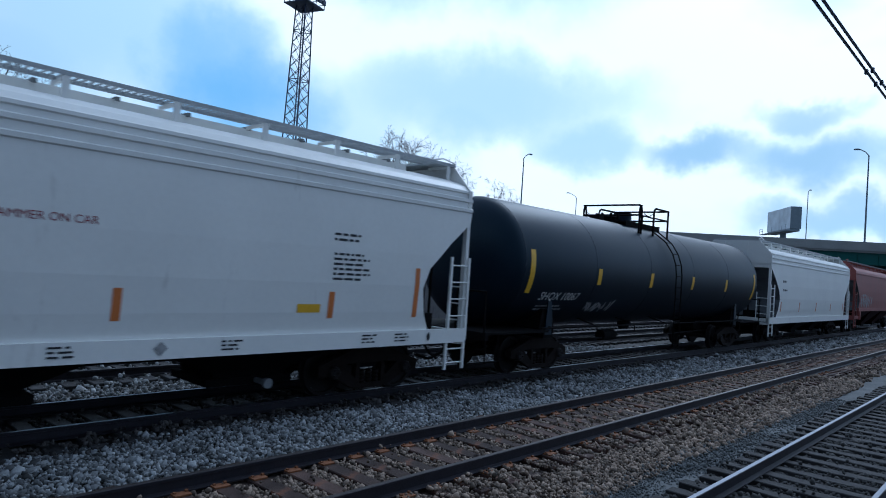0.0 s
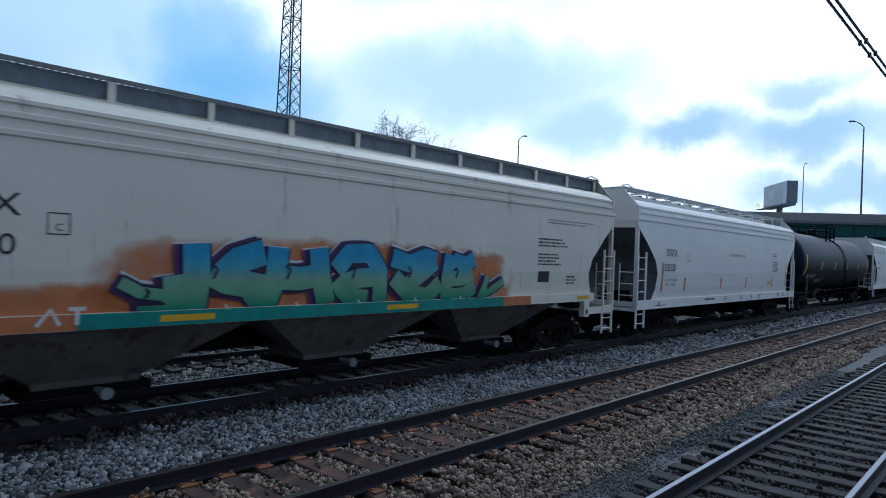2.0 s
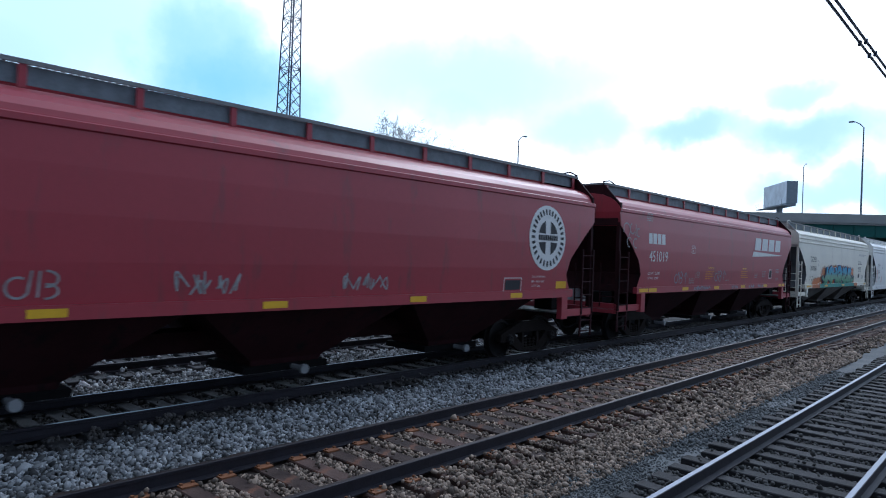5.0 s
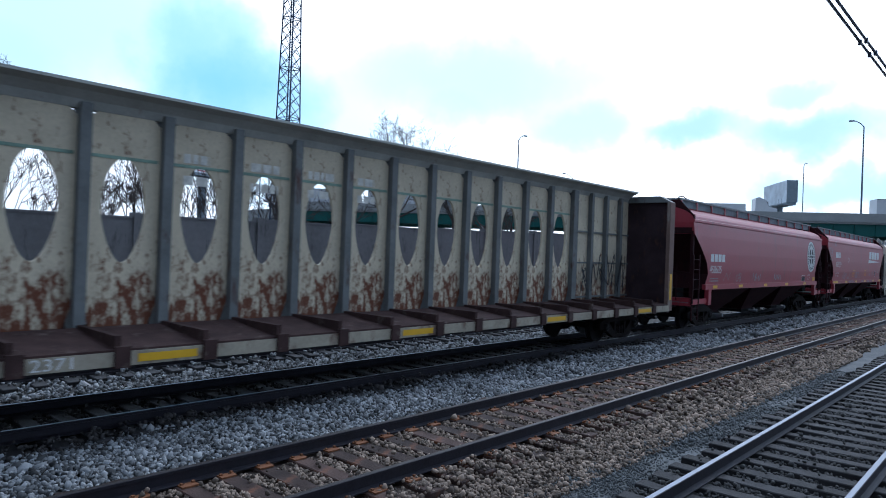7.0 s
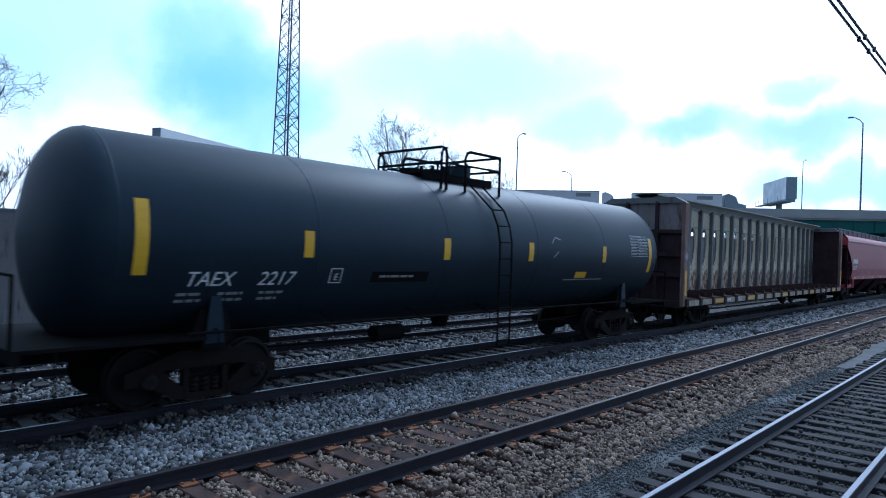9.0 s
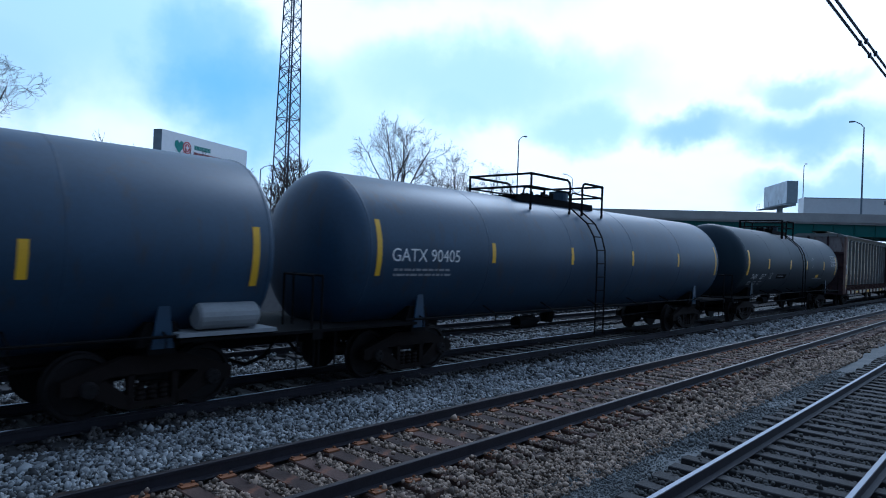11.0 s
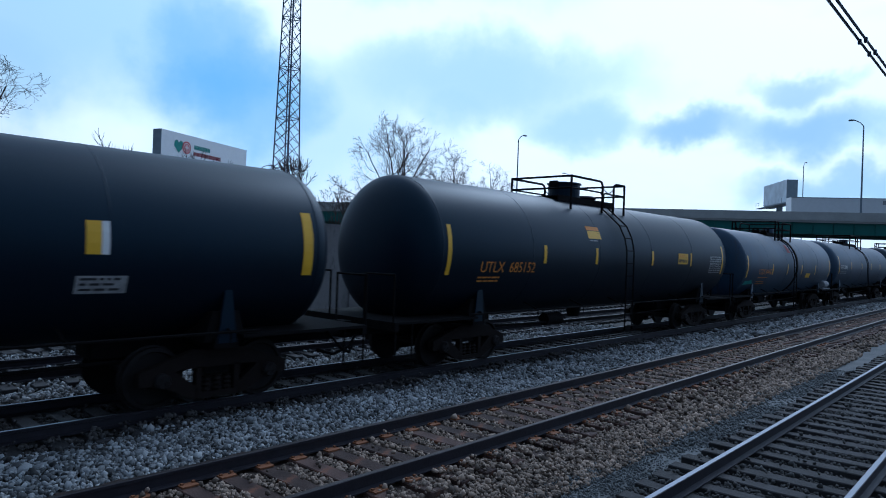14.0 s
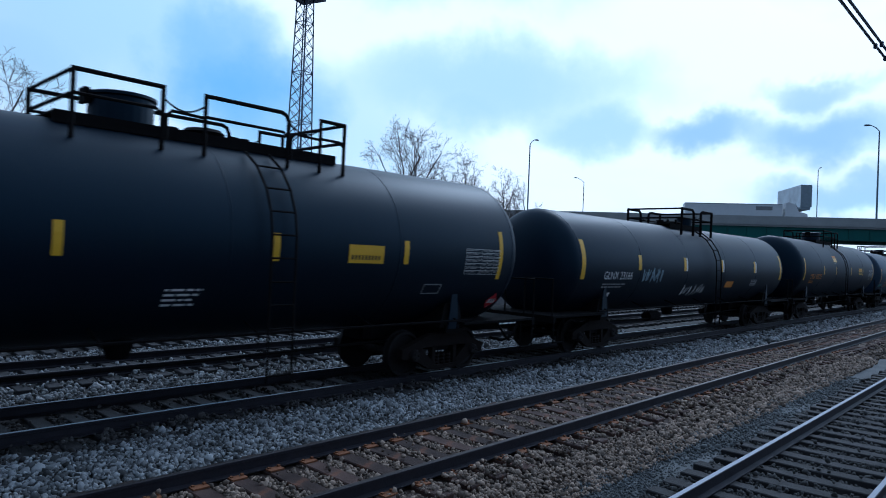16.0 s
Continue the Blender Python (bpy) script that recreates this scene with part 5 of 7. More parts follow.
    for dx in (-0.35, 0.75, 0.95):
        part("valve", lathe(((top - 0.1, 0.07), (top + 0.16, 0.07), (top + 0.18, 0.11), (top + 0.22, 0.11), (top + 0.24, 0.0)), "z", 10, at=(rail_x + dx, 0.25, 0)), M["dark"], car)
    # ladder up the side
    steps = new("ladder")
    steps.parent = car
    lx = rail_x + ladder_x
    zs = [0.55 + 0.36 * k for k in range(int((top - 0.6) / 0.36))]
    off = lambda z: surf(z) - 0.16 if z > zc else -r - 0.16
    for x in (lx - 0.22, lx + 0.22):
        part("stile", pipe([(x, off(z), z) for z in [0.45] + zs + [top - 0.15]], 0.022, 5), M["dark"], steps)
    for z in zs:
        part("rung", bar(bmesh.new(), (lx - 0.22, off(z), z), (lx + 0.22, off(z), z), 0.016, 5), M["dark"], steps)
    for x, z0, z1, w in strips:
        patch([(x - w / 2, x + w / 2, z0, z1)], car, strip_mat or M["yellow"], surf, "reflector_strip", "yellow reflector strip")
    sets = truck(car, -xt) + truck(car, xt)
    ROLLING.append((car, x0, sets))
    return car, surf


def strip_row(xs, tall=(2.02, 3.06), short=(2.30, 2.74), w=0.19):
    return [(x, *(tall if i in (0, len(xs) - 1) else short), w) for i, x in enumerate(xs)]


# ---- centre-beam lumber wagon ----
def centerbeam(x0, length):
    car = thing("centerbeam_wagon", "empty rusty centre-beam lumber wagon with oval openings", "freight wagon", "wagons of the freight train")
    h = length / 2
    top = 4.55
    part("center_sill", boxes((-h + 0.2, h - 0.2, -0.35, 0.35, 0.62, 1.02)), M["dark"], car)
    # deck: tilted cross boards on brackets, stepped along the side
    n = 19
    w = (length - 0.5) / n
    for k in range(n):
        x = -h + 0.25 + w * k
        for s in (-1, 1):
            deck = bmesh.new()
            pts = [(x + 0.02, s * 0.2, 1.20), (x + w - 0.02, s * 0.2, 1.20), (x + w - 0.02, s * 1.58, 1.06), (x + 0.02, s * 1.58, 1.06)]
            lowv = [deck.verts.new((a, b, c - 0.06)) for a, b, c in pts]
            upv = [deck.verts.new(p) for p in pts]
            deck.faces.new(upv if s > 0 else upv[::-1])
            deck.faces.new(lowv[::-1] if s > 0 else lowv)
            for i in range(4):
                deck.faces.new((lowv[i], lowv[(i + 1) % 4], upv[(i + 1) % 4], upv[i]))
            bmesh.ops.recalc_face_normals(deck, faces=deck.faces)
            part("deck_board", deck, M["beam_deck"], car)
            part("deck_cleat", boxes((x - 0.05, x + 0.03, min(s * 0.2, s * 1.58), max(s * 0.2, s * 1.58), 1.06, 1.24)), M["beam_deck"], car)
    for s in (-1, 1):
        for k in range(n):
            x = -h + 0.25 + w * k
            y0, y1 = (1.50, 1.60) if s > 0 else (-1.60, -1.50)
            part("side_sill", boxes((x + 0.16, x + w - 0.03, y0, y1, 0.84, 1.03)), M["beam_sill"], car)
            part("stake_pocket", boxes((x - 0.06, x + 0.14, min(s * 1.5, s * 1.65), max(s * 1.5, s * 1.65), 0.82, 1.10)), M["beam_deck"], car)
    surf = lambda z: -1.606
    for k in (2, 5, 9, 13, 17):
        x = -h + 0.25 + w * k
        patch([(x + 0.25, x + w - 0.15, 0.88, 0.99)], car, M["yellow"], surf, "reflector_strip", "yellow reflector strip")
    # bulkheads at both ends
    for s in (-1, 1):
        e = s * (h - 0.02)
        i0, i1 = min(e, e - s * 0.12), max(e, e - s * 0.12)
        bm = bmesh.new()
        box(bm, min(e - s * 0.12, e - s * 0.2), max(e - s * 0.12, e - s * 0.2), -1.5, 1.5, 1.0, 4.40)
        part("bulkhead", bm, M["beam_dark"], car)
        part("bulkhead_top_panel", boxes((min(e - s * 0.09, e - s * 0.12), max(e - s * 0.09, e - s * 0.12), -1.5, 1.5, 3.404, 4.38)), M["beam_cap"], car)
        for y in (-1.52, 1.52):
            part("bulkhead_post", boxes((min(e, e - s * 0.34), max(e, e - s * 0.34), y - 0.06, y + 0.06, 0.85, 4.38)), M["beam_end"], car)
        for y in (-0.55, 0.55):
            part("bulkhead_rib", boxes((min(e, e - s * 0.1), max(e, e - s * 0.1), y - 0.06, y + 0.06, 1.0, 4.45)), M["beam_dark"], car)
        for z in (1.9, 2.6, 3.4):
            part("bulkhead_rib", boxes((min(e, e - s * 0.09), max(e, e - s * 0.09), -1.46, 1.46, z - 0.06, z + 0.06)), M["beam_dark"], car)
        bm = bmesh.new()
        q = e - s * 0.17
        v = [bm.verts.new(c) for c in ((q - 0.17, -1.58, 4.38), (q + 0.17, -1.58, 4.38), (q + 0.17, 1.58, 4.38), (q - 0.17, 1.58, 4.38), (q - 0.17, -1.2, 4.58), (q + 0.17, -1.2, 4.58), (q + 0.17, 1.2, 4.58), (q - 0.17, 1.2, 4.58))]
        for f in ((3, 2, 1, 0), (4, 5, 6, 7), (0, 1, 5, 4), (2, 3, 7, 6), (1, 2, 6, 5), (3, 0, 4, 7)):
            bm.faces.new([v[i] for i in f])
        part("bulkhead_cap", bm, M["beam_post"], car)
        patch([(e - s * 0.17 - 0.08, e - s * 0.17 + 0.08, 1.2, 2.05)], car, M["yellow"], lambda z: -1.582, "reflector_strip", "yellow reflector strip")
        coupler(car, e, s)
        part("end_sill", boxes((min(e, e - s * 0.2), max(e, e - s * 0.2), -1.5, 1.5, 0.78, 1.02)), M["beam_dark"], car)
    # top chord
    bm = bmesh.new()
    half = ((0.07, 4.40), (0.14, 4.52), (0.28, 4.63), (0.44, 4.69), (0.44, 4.735), (0.22, 4.76))
    pts = [(-y, z) for y, z in half] + [(y, z) for y, z in half[::-1]]
    rings = [[bm.verts.new((x, y, z)) for y, z in pts] for x in (-h + 0.36, h - 0.36)]
    for k in range(len(pts)):
        bm.faces.new((rings[0][k], rings[0][(k + 1) % len(pts)], rings[1][(k + 1) % len(pts)], rings[1][k]))
    bmesh.ops.recalc_face_normals(bm, faces=bm.faces)
    part("top_chord", bm, M["beam_chord"], car)
    # the beam: panels with oval openings between upright posts, solid panels near the ends
    solid = 3.92
    m = 13
    pw = (length - 2 * solid) / m
    panel = bmesh.new()
    cx, cz, rx, rz, z0, z1 = pw / 2, 2.95, pw * 0.275, 0.80, 1.15, 4.46
    N_ = 28
    rings = []
    for y in (-0.06, 0.0):
        oval, rim = [], []
        for k in range(N_):
            a = 2 * math.pi * k / N_
            u, v = math.cos(a), math.sin(a)
            oval.append(panel.verts.new((cx + rx * u * (1.0 if v > 0 else 1 + 0.22 * v), y, cz + rz * v)))
            t = min((pw / 2) / max(abs(u), 1e-6), ((z1 - cz) if v > 0 else (cz - z0)) / max(abs(v), 1e-6))
            rim.append(panel.verts.new((cx + u * t, y, cz + v * t)))
        for k in range(N_):
            k2 = (k + 1) % N_
            panel.faces.new((oval[k], rim[k], rim[k2], oval[k2]))
        rings.append(oval)
    for k in range(N_):
        k2 = (k + 1) % N_
        panel.faces.new((rings[0][k], rings[0][k2], rings[1][k2], rings[1][k]))
    me = bpy.data.meshes.new("beam_panel")
    bmesh.ops.recalc_face_normals(panel, faces=panel.faces)
    panel.to_mesh(me)
    panel.free()
    me.materials.append(M["beam_body"])
    for k in range(m):
        o = new("beam_panel", me)
        o.parent, o.location = car, (-h + solid + pw * k, 0, 0)
    for k in range(m + 1):
        x = -h + solid + pw * k
        part("beam_post", boxes((x - 0.08, x + 0.08, -0.20, 0.14, 1.1, 4.48)), M["beam_post"], car)
    for s in (-1, 1):
        a, b = sorted((s * (h - 0.3), s * (h - solid)))
        part("end_panel", boxes((a, b, -0.06, 0.0, 1.15, 4.46)), M["beam_body"], car)
        for x in np.linspace(a + 0.1, b - 0.7, 4):
            part("beam_post", boxes((x - 0.07, x + 0.07, -0.20, -0.06, 1.1, 4.48)), M["beam_post"], car)
        for z in (1.25, 2.3, 3.25):
            part("panel_rib", boxes((a, b, -0.105, -0.06, z, z + 0.05)), M["beam_post"], car)
    sets = truck(car, -h + 2.6) + truck(car, h - 2.6)
    ROLLING.append((car, x0, sets))
    return car, h, w


# ---- the wagons, from the head of the train to its tail ----
HALF = 17.2 / 2
red0 = hopper("faded red covered hopper wagon", 48.7 + HALF, 17.2, M["faded_red_car"], "bnsf", M["dark_red"], walk_mat=M["grate"], sill=(1.48, 1.67))
white1 = hopper("white covered hopper wagon with shaded grey ends", 39.1, 15.9, M["white_car"], "round", walk_mat=M["pale_walk"])
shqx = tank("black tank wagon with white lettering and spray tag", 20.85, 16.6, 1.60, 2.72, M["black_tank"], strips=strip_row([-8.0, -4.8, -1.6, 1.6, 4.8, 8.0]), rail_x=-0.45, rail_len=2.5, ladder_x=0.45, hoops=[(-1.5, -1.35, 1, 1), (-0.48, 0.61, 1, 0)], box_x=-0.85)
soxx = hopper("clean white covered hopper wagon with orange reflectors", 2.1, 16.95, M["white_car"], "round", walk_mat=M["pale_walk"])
tcmx = hopper("cream covered hopper wagon with a teal and blue spray painting", -16.85, 18.1, M["cream_car"], "round", bays=3, cut=1.45, mesh_rail=True, sill=(1.34, 1.55), lower=M["dirty_cream"], end_mat=M["sooty_shaded_end"])
bnsf = hopper("dark red covered hopper wagon with white lettering", -36.0, 17.5, M["red_car"], "bnsf", M["dark_red"], mesh_rail=True, cut_mat=M["dirty_shaded_red"], ladder_mat=M["dirty_shaded_red"], sill=(1.48, 1.67), lower=M["dirty_shaded_red"])
fe = hopper("dark red covered hopper wagon with a round white emblem", -55.15, 18.0, M["red_car"], "bnsf", M["dark_red"], mesh_rail=True, cut_mat=M["dirty_shaded_red"], ladder_mat=M["dirty_shaded_red"], sill=(1.48, 1.67), lower=M["dirty_shaded_red"])
beam = centerbeam(-77.72, 23.9)
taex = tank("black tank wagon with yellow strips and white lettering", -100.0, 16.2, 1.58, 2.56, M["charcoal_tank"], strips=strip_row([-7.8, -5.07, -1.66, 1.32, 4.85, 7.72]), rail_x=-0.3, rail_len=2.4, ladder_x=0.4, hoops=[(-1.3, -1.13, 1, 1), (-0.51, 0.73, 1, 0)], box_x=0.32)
tank_b = tank("dark grey tank wagon with dull lettering", -119.9, 17.2, 1.55, 2.45, M["grey_tank"], strips=strip_row([-8.4, -5.0, -1.7, 1.7, 5.0, 8.4], w=0.12), rail_x=-1.1, rail_len=3.8)
tank_a = tank("grey-blue tank wagon with orange lettering and a dark band", -137.9, 14.6, 1.55, 2.40, M["grey_tank"], head=0.34, strips=strip_row([-7.1, -3.63, -1.3, 1.19, 3.91, 7.05], (1.86, 2.78), (1.98, 2.47), 0.12), band=0.27, rail_x=-0.3, rail_len=2.8, ladder_x=-0.3, hoops=[(-1.61, -1.08, 0, 1), (-0.47, 1.0, 1, 0)], box_x=0.38)
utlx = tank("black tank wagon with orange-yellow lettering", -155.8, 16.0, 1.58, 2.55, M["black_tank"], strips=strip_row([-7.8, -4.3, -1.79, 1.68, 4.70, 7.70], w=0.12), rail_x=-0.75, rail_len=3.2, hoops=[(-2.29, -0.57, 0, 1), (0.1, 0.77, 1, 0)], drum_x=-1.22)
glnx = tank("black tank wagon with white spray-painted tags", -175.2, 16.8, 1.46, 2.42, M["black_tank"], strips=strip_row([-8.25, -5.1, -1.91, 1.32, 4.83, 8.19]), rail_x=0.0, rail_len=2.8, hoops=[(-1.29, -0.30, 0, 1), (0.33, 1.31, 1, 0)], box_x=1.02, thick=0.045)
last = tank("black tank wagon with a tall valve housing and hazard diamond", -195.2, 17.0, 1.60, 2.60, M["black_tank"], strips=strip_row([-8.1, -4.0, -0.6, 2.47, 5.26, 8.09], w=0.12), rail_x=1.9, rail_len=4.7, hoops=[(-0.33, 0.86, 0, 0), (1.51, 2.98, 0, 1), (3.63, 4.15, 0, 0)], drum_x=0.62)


# ---- lettering, emblems and spray paint on the wagons ----
def decal(outlines, parent, material, surf, name, label="", lift=0.008):
    """Flat painted shapes: closed outlines of (x, z), cut in height so that they follow the side."""
    bm = bmesh.new()
    for pts in outlines:
        bm.faces.new([bm.verts.new((x, 0, z)) for x, z in pts])
    lo, hi = min(v.co.z for v in bm.verts), max(v.co.z for v in bm.verts)
    z = math.ceil(lo / 0.15) * 0.15
    while z < hi:
        bmesh.ops.bisect_plane(bm, geom=bm.verts[:] + bm.edges[:] + bm.faces[:], plane_co=(0, 0, z), plane_no=(0, 0, 1))
        z += 0.15
    for v in bm.verts:
        v.co.y = surf(v.co.z) - lift
    bmesh.ops.recalc_face_normals(bm, faces=bm.faces)
    return part(name, bm, material, parent, label)


def disc(x, z, r, n=40, r2=None):
    return [(x + r * math.cos(2 * math.pi * k / n), z + (r2 or r) * math.sin(2 * math.pi * k / n)) for k in range(n)]


def blocks(x, z, w, h, count, lean=0.0):
    """Plain slanted blocks in place of a painted trade name."""
    u = w / count
    return [[(x + u * k, z), (x + u * (k + 0.84), z), (x + u * (k + 0.80) + lean * h, z + h), (x + u * k + lean * h, z + h)] for k in range(count)]


def tag_strokes(x, z, w, h, seed, count=5):
    """Strokes of a hasty unreadable tag inside a box."""
    rnd = random.Random(seed)
    out = []
    for k in range(count):
        u = x + w * (k + 0.15) / count
        q = w / count
        pts = [(u + q * rnd.uniform(0, 0.3), z + h * rnd.uniform(0.0, 0.3))]
        for i in range(rnd.choice((3, 4, 5))):
            pts.append((u + q * rnd.uniform(-0.1, 1.1), z + h * (rnd.uniform(0.6, 1.0) if i % 2 == 0 else rnd.uniform(0.0, 0.35))))
        fine = []
        for i in range(len(pts) - 1):
            p0, p1, p2, p3 = pts[max(0, i - 1)], pts[i], pts[i + 1], pts[min(len(pts) - 1, i + 2)]
            for j in range(6):
                t = j / 6
                fine.append(tuple(0.5 * (2 * p1[c] + (p2[c] - p0[c]) * t + (2 * p0[c] - 5 * p1[c] + 4 * p2[c] - p3[c]) * t * t + (3 * p1[c] - p0[c] - 3 * p2[c] + p3[c]) * t ** 3) for c in (0, 1)))
        out.append(fine + [pts[-1]])
    return out


# white hopper with orange reflectors
car, surf, h = soxx
lettering("SOXX", -6.49, 2.63, 0.24, car, M["black_ink"], surf, wide=0.95)
lettering("520230", -6.62, 2.15, 0.24, car, M["black_ink"], surf, wide=0.86)
lettering("LD LMT  222900", -6.47, 1.82, 0.085, car, M["black_ink"], surf)
lettering("LT WT   63100", -6.47, 1.67, 0.085, car, M["black_ink"], surf)
outline_box(-4.84, 2.48, 0.27, 0.27, 0.015, car, M["black_ink"], surf)
lettering("C", -4.75, 2.53, 0.09, car, M["black_ink"], surf)
lettering("DO NOT HAMMER ON CAR", -0.8, 2.74, 0.105, car, M["red_ink"], surf)
for x, z0, z1 in ((-6.72, 1.50, 2.42), (-4.90, 1.50, 1.94), (-1.48, 1.50, 1.94), (1.38, 1.50, 1.94), (4.88, 1.50, 1.95), (6.90, 1.50, 2.44)):
    patch([(x - 0.06, x + 0.06, z0, z1)], car, M["orange"], surf, "reflector_strip", "orange reflector strip")
bar_lines(4.85, 2.96, 0.75, 2, car, M["black_ink"], surf, 3, 0.09)
bar_lines(4.86, 2.62, 0.85, 6, car, M["black_ink"], surf, 4, 0.085)
patch([(4.2, 4.66, 1.60, 1.74)], car, M["yellow"], surf, "warning_plate", "small yellow plate")
sill = lambda z: -1.604
bar_lines(-3.1, 1.18, 1.05, 1, car, M["black_ink"], sill, 5, 0.13, "maker_name")
bar_lines(-7.2, 1.08, 0.8, 1, car, M["black_ink"], sill, 6, 0.06)
for k, x in enumerate((-1.2, 0.6, 2.9, 5.6, 6.4)):
    bar_lines(x, 1.20, 0.35, 3, car, M["black_ink"], sill, 20 + k, 0.06)
decal([disc(-6.95, 1.12, 0.045, 16, 0.08)], car, M["black_ink"], sill, "lift_hole")
decal([disc(7.3, 1.12, 0.045, 16, 0.08)], car, M["black_ink"], sill, "lift_hole")
decal([[(1.9, 1.12), (2.0, 1.22), (2.1, 1.12), (2.0, 1.02)]], car, M["dim_ink"], sill, "sill_mark")

# the white hopper ahead of the black tank
car, surf, h = white1
bar_lines(-6.2, 2.95, 0.75, 1, car, M["black_ink"], surf, 8, 0.2)
bar_lines(-6.2, 2.55, 0.9, 1, car, M["black_ink"], surf, 9, 0.2)
for x in (-6.3, -3.2, 0.0, 3.2, 6.2):
    patch([(x - 0.06, x + 0.06, 1.5, 1.95)], car, M["orange"], surf, "reflector_strip", "orange reflector strip")

# cream hopper with the spray painting
car, surf, h = tcmx
sillc = lambda z: -1.634
lettering("TCMX", -6.86, 2.74, 0.27, car, M["black_ink"], surf, wide=1.18)
lettering("350350", -6.86, 2.28, 0.25, car, M["black_ink"], surf, wide=1.16)
lettering("LD LMT  221300", -7.0, 1.92, 0.075, car, M["black_ink"], surf)
lettering("LT WT   64700", -7.0, 1.76, 0.075, car, M["black_ink"], surf)
outline_box(-5.31, 2.53, 0.26, 0.27, 0.014, car, M["black_ink"], surf)
lettering("C", -5.22, 2.58, 0.09, car, M["black_ink"], surf)
patch([(-7.6, -6.65, 1.40, 1.49)], car, M["yellow"], sillc, "reflector_strip", "yellow reflector strip")
patch([(7.0, 7.6, 1.40, 1.49)], car, M["yellow"], sillc, "reflector_strip", "yellow reflector strip")
patch([(-3.9, -3.1, 1.40, 1.49)], car, M["yellow"], sillc, "reflector_strip", "yellow reflector strip", 0.02)
patch([(0.3, 1.1, 1.40, 1.49)], car, M["yellow"], sillc, "reflector_strip", "yellow reflector strip", 0.02)
bar_lines(5.2, 2.92, 1.3, 3, car, M["black_ink"], surf, 11, 0.08)
bar_lines(5.2, 2.55, 1.05, 4, car, M["black_ink"], surf, 12, 0.08)
patch([(5.22, 5.70, 1.86, 2.12)], car, M["black_ink"], surf, "data_plate", "small black plate")
bar_lines(6.5, 2.0, 0.5, 3, car, M["black_ink"], surf, 13, 0.08)
bar_lines(-7.65, 1.80, 0.3, 2, car, M["black_ink"], surf, 14, 0.06)
bar_lines(5.6, 3.4, 2.3, 2, car, M["dim_ink"], surf, 15, 0.07)
for x in (-7.48, 7.48):
    decal([disc(x, 1.06, 0.05, 16, 0.08)], car, M["black_ink"], lambda z: -1.650, "lift_hole")

patch([(-6.9, -2.6, 1.36, 2.3)], car, M["spray_haze_low"], surf, "orange_overspray", "", 0.009)
patch([(-5.9, 4.95, 1.36, 2.95)], car, M["spray_haze"], surf, "orange_overspray", "soft orange overspray round the painted letters", 0.012)
# letters as broad bent strokes (x, height) in a box one letter wide and high
STROKES = (
    (-4.45, 0.95, 0.62, 0.16, [[(0.0, 0.85), (0.28, 0.62), (0.62, 0.55), (1.0, 0.15)], [(0.25, 0.2), (0.75, 0.2)]]),
    (-3.70, 1.50, 1.13, 0.40, [[(0.18, 0.12), (0.20, 0.5), (0.18, 0.94)], [(0.92, 0.86), (0.62, 0.74), (0.42, 0.5), (0.74, 0.42), (0.98, 0.36), (0.80, 0.1)], [(0.0, 0.55), (0.05, 0.12)]]),
    (-2.40, 1.38, 1.12, 0.38, [[(0.10, 0.12), (0.22, 0.55), (0.24, 0.94)], [(0.24, 0.52), (0.55, 0.50), (0.84, 0.55)], [(0.80, 0.94), (0.84, 0.55), (0.95, 0.12)]]),
    (-0.98, 1.15, 1.12, 0.34, [[(0.05, 0.62), (0.28, 0.88), (0.70, 0.90), (0.92, 0.62), (0.95, 0.12)], [(0.90, 0.52), (0.45, 0.50), (0.12, 0.38), (0.40, 0.20), (0.68, 0.16)]]),
    (0.28, 1.45, 1.12, 0.34, [[(0.06, 0.84), (0.38, 0.74), (0.68, 0.86), (0.88, 0.80)], [(0.86, 0.78), (0.55, 0.52), (0.22, 0.28)], [(0.10, 0.52), (0.40, 0.22), (0.75, 0.18), (0.98, 0.42)]]),
    (1.75, 1.15, 1.12, 0.32, [[(0.14, 0.10), (0.12, 0.5), (0.20, 0.92)], [(0.28, 0.82), (0.62, 0.74), (0.86, 0.86)], [(0.2, 0.48), (0.55, 0.50), (0.82, 0.58)], [(0.2, 0.16), (0.6, 0.18), (0.9, 0.34)]]),
    (2.95, 0.85, 0.62, 0.17, [[(0.0, 0.1), (0.22, 0.65), (0.30, 0.95)], [(0.15, 0.3), (0.55, 0.5), (0.98, 0.78)]]),
)


def bent(pts, x, w, h):
    """Points of a stroke, closely spaced and placed on the side."""
    out = []
    for (ax, az), (bx, bz) in zip(pts, pts[1:]):
        for k in range(5):
            out.append((x + w * (ax + (bx - ax) * k / 5), 1.42 + h * (az + (bz - az) * k / 5)))
    return out + [(x + w * pts[-1][0], 1.42 + h * pts[-1][1])]


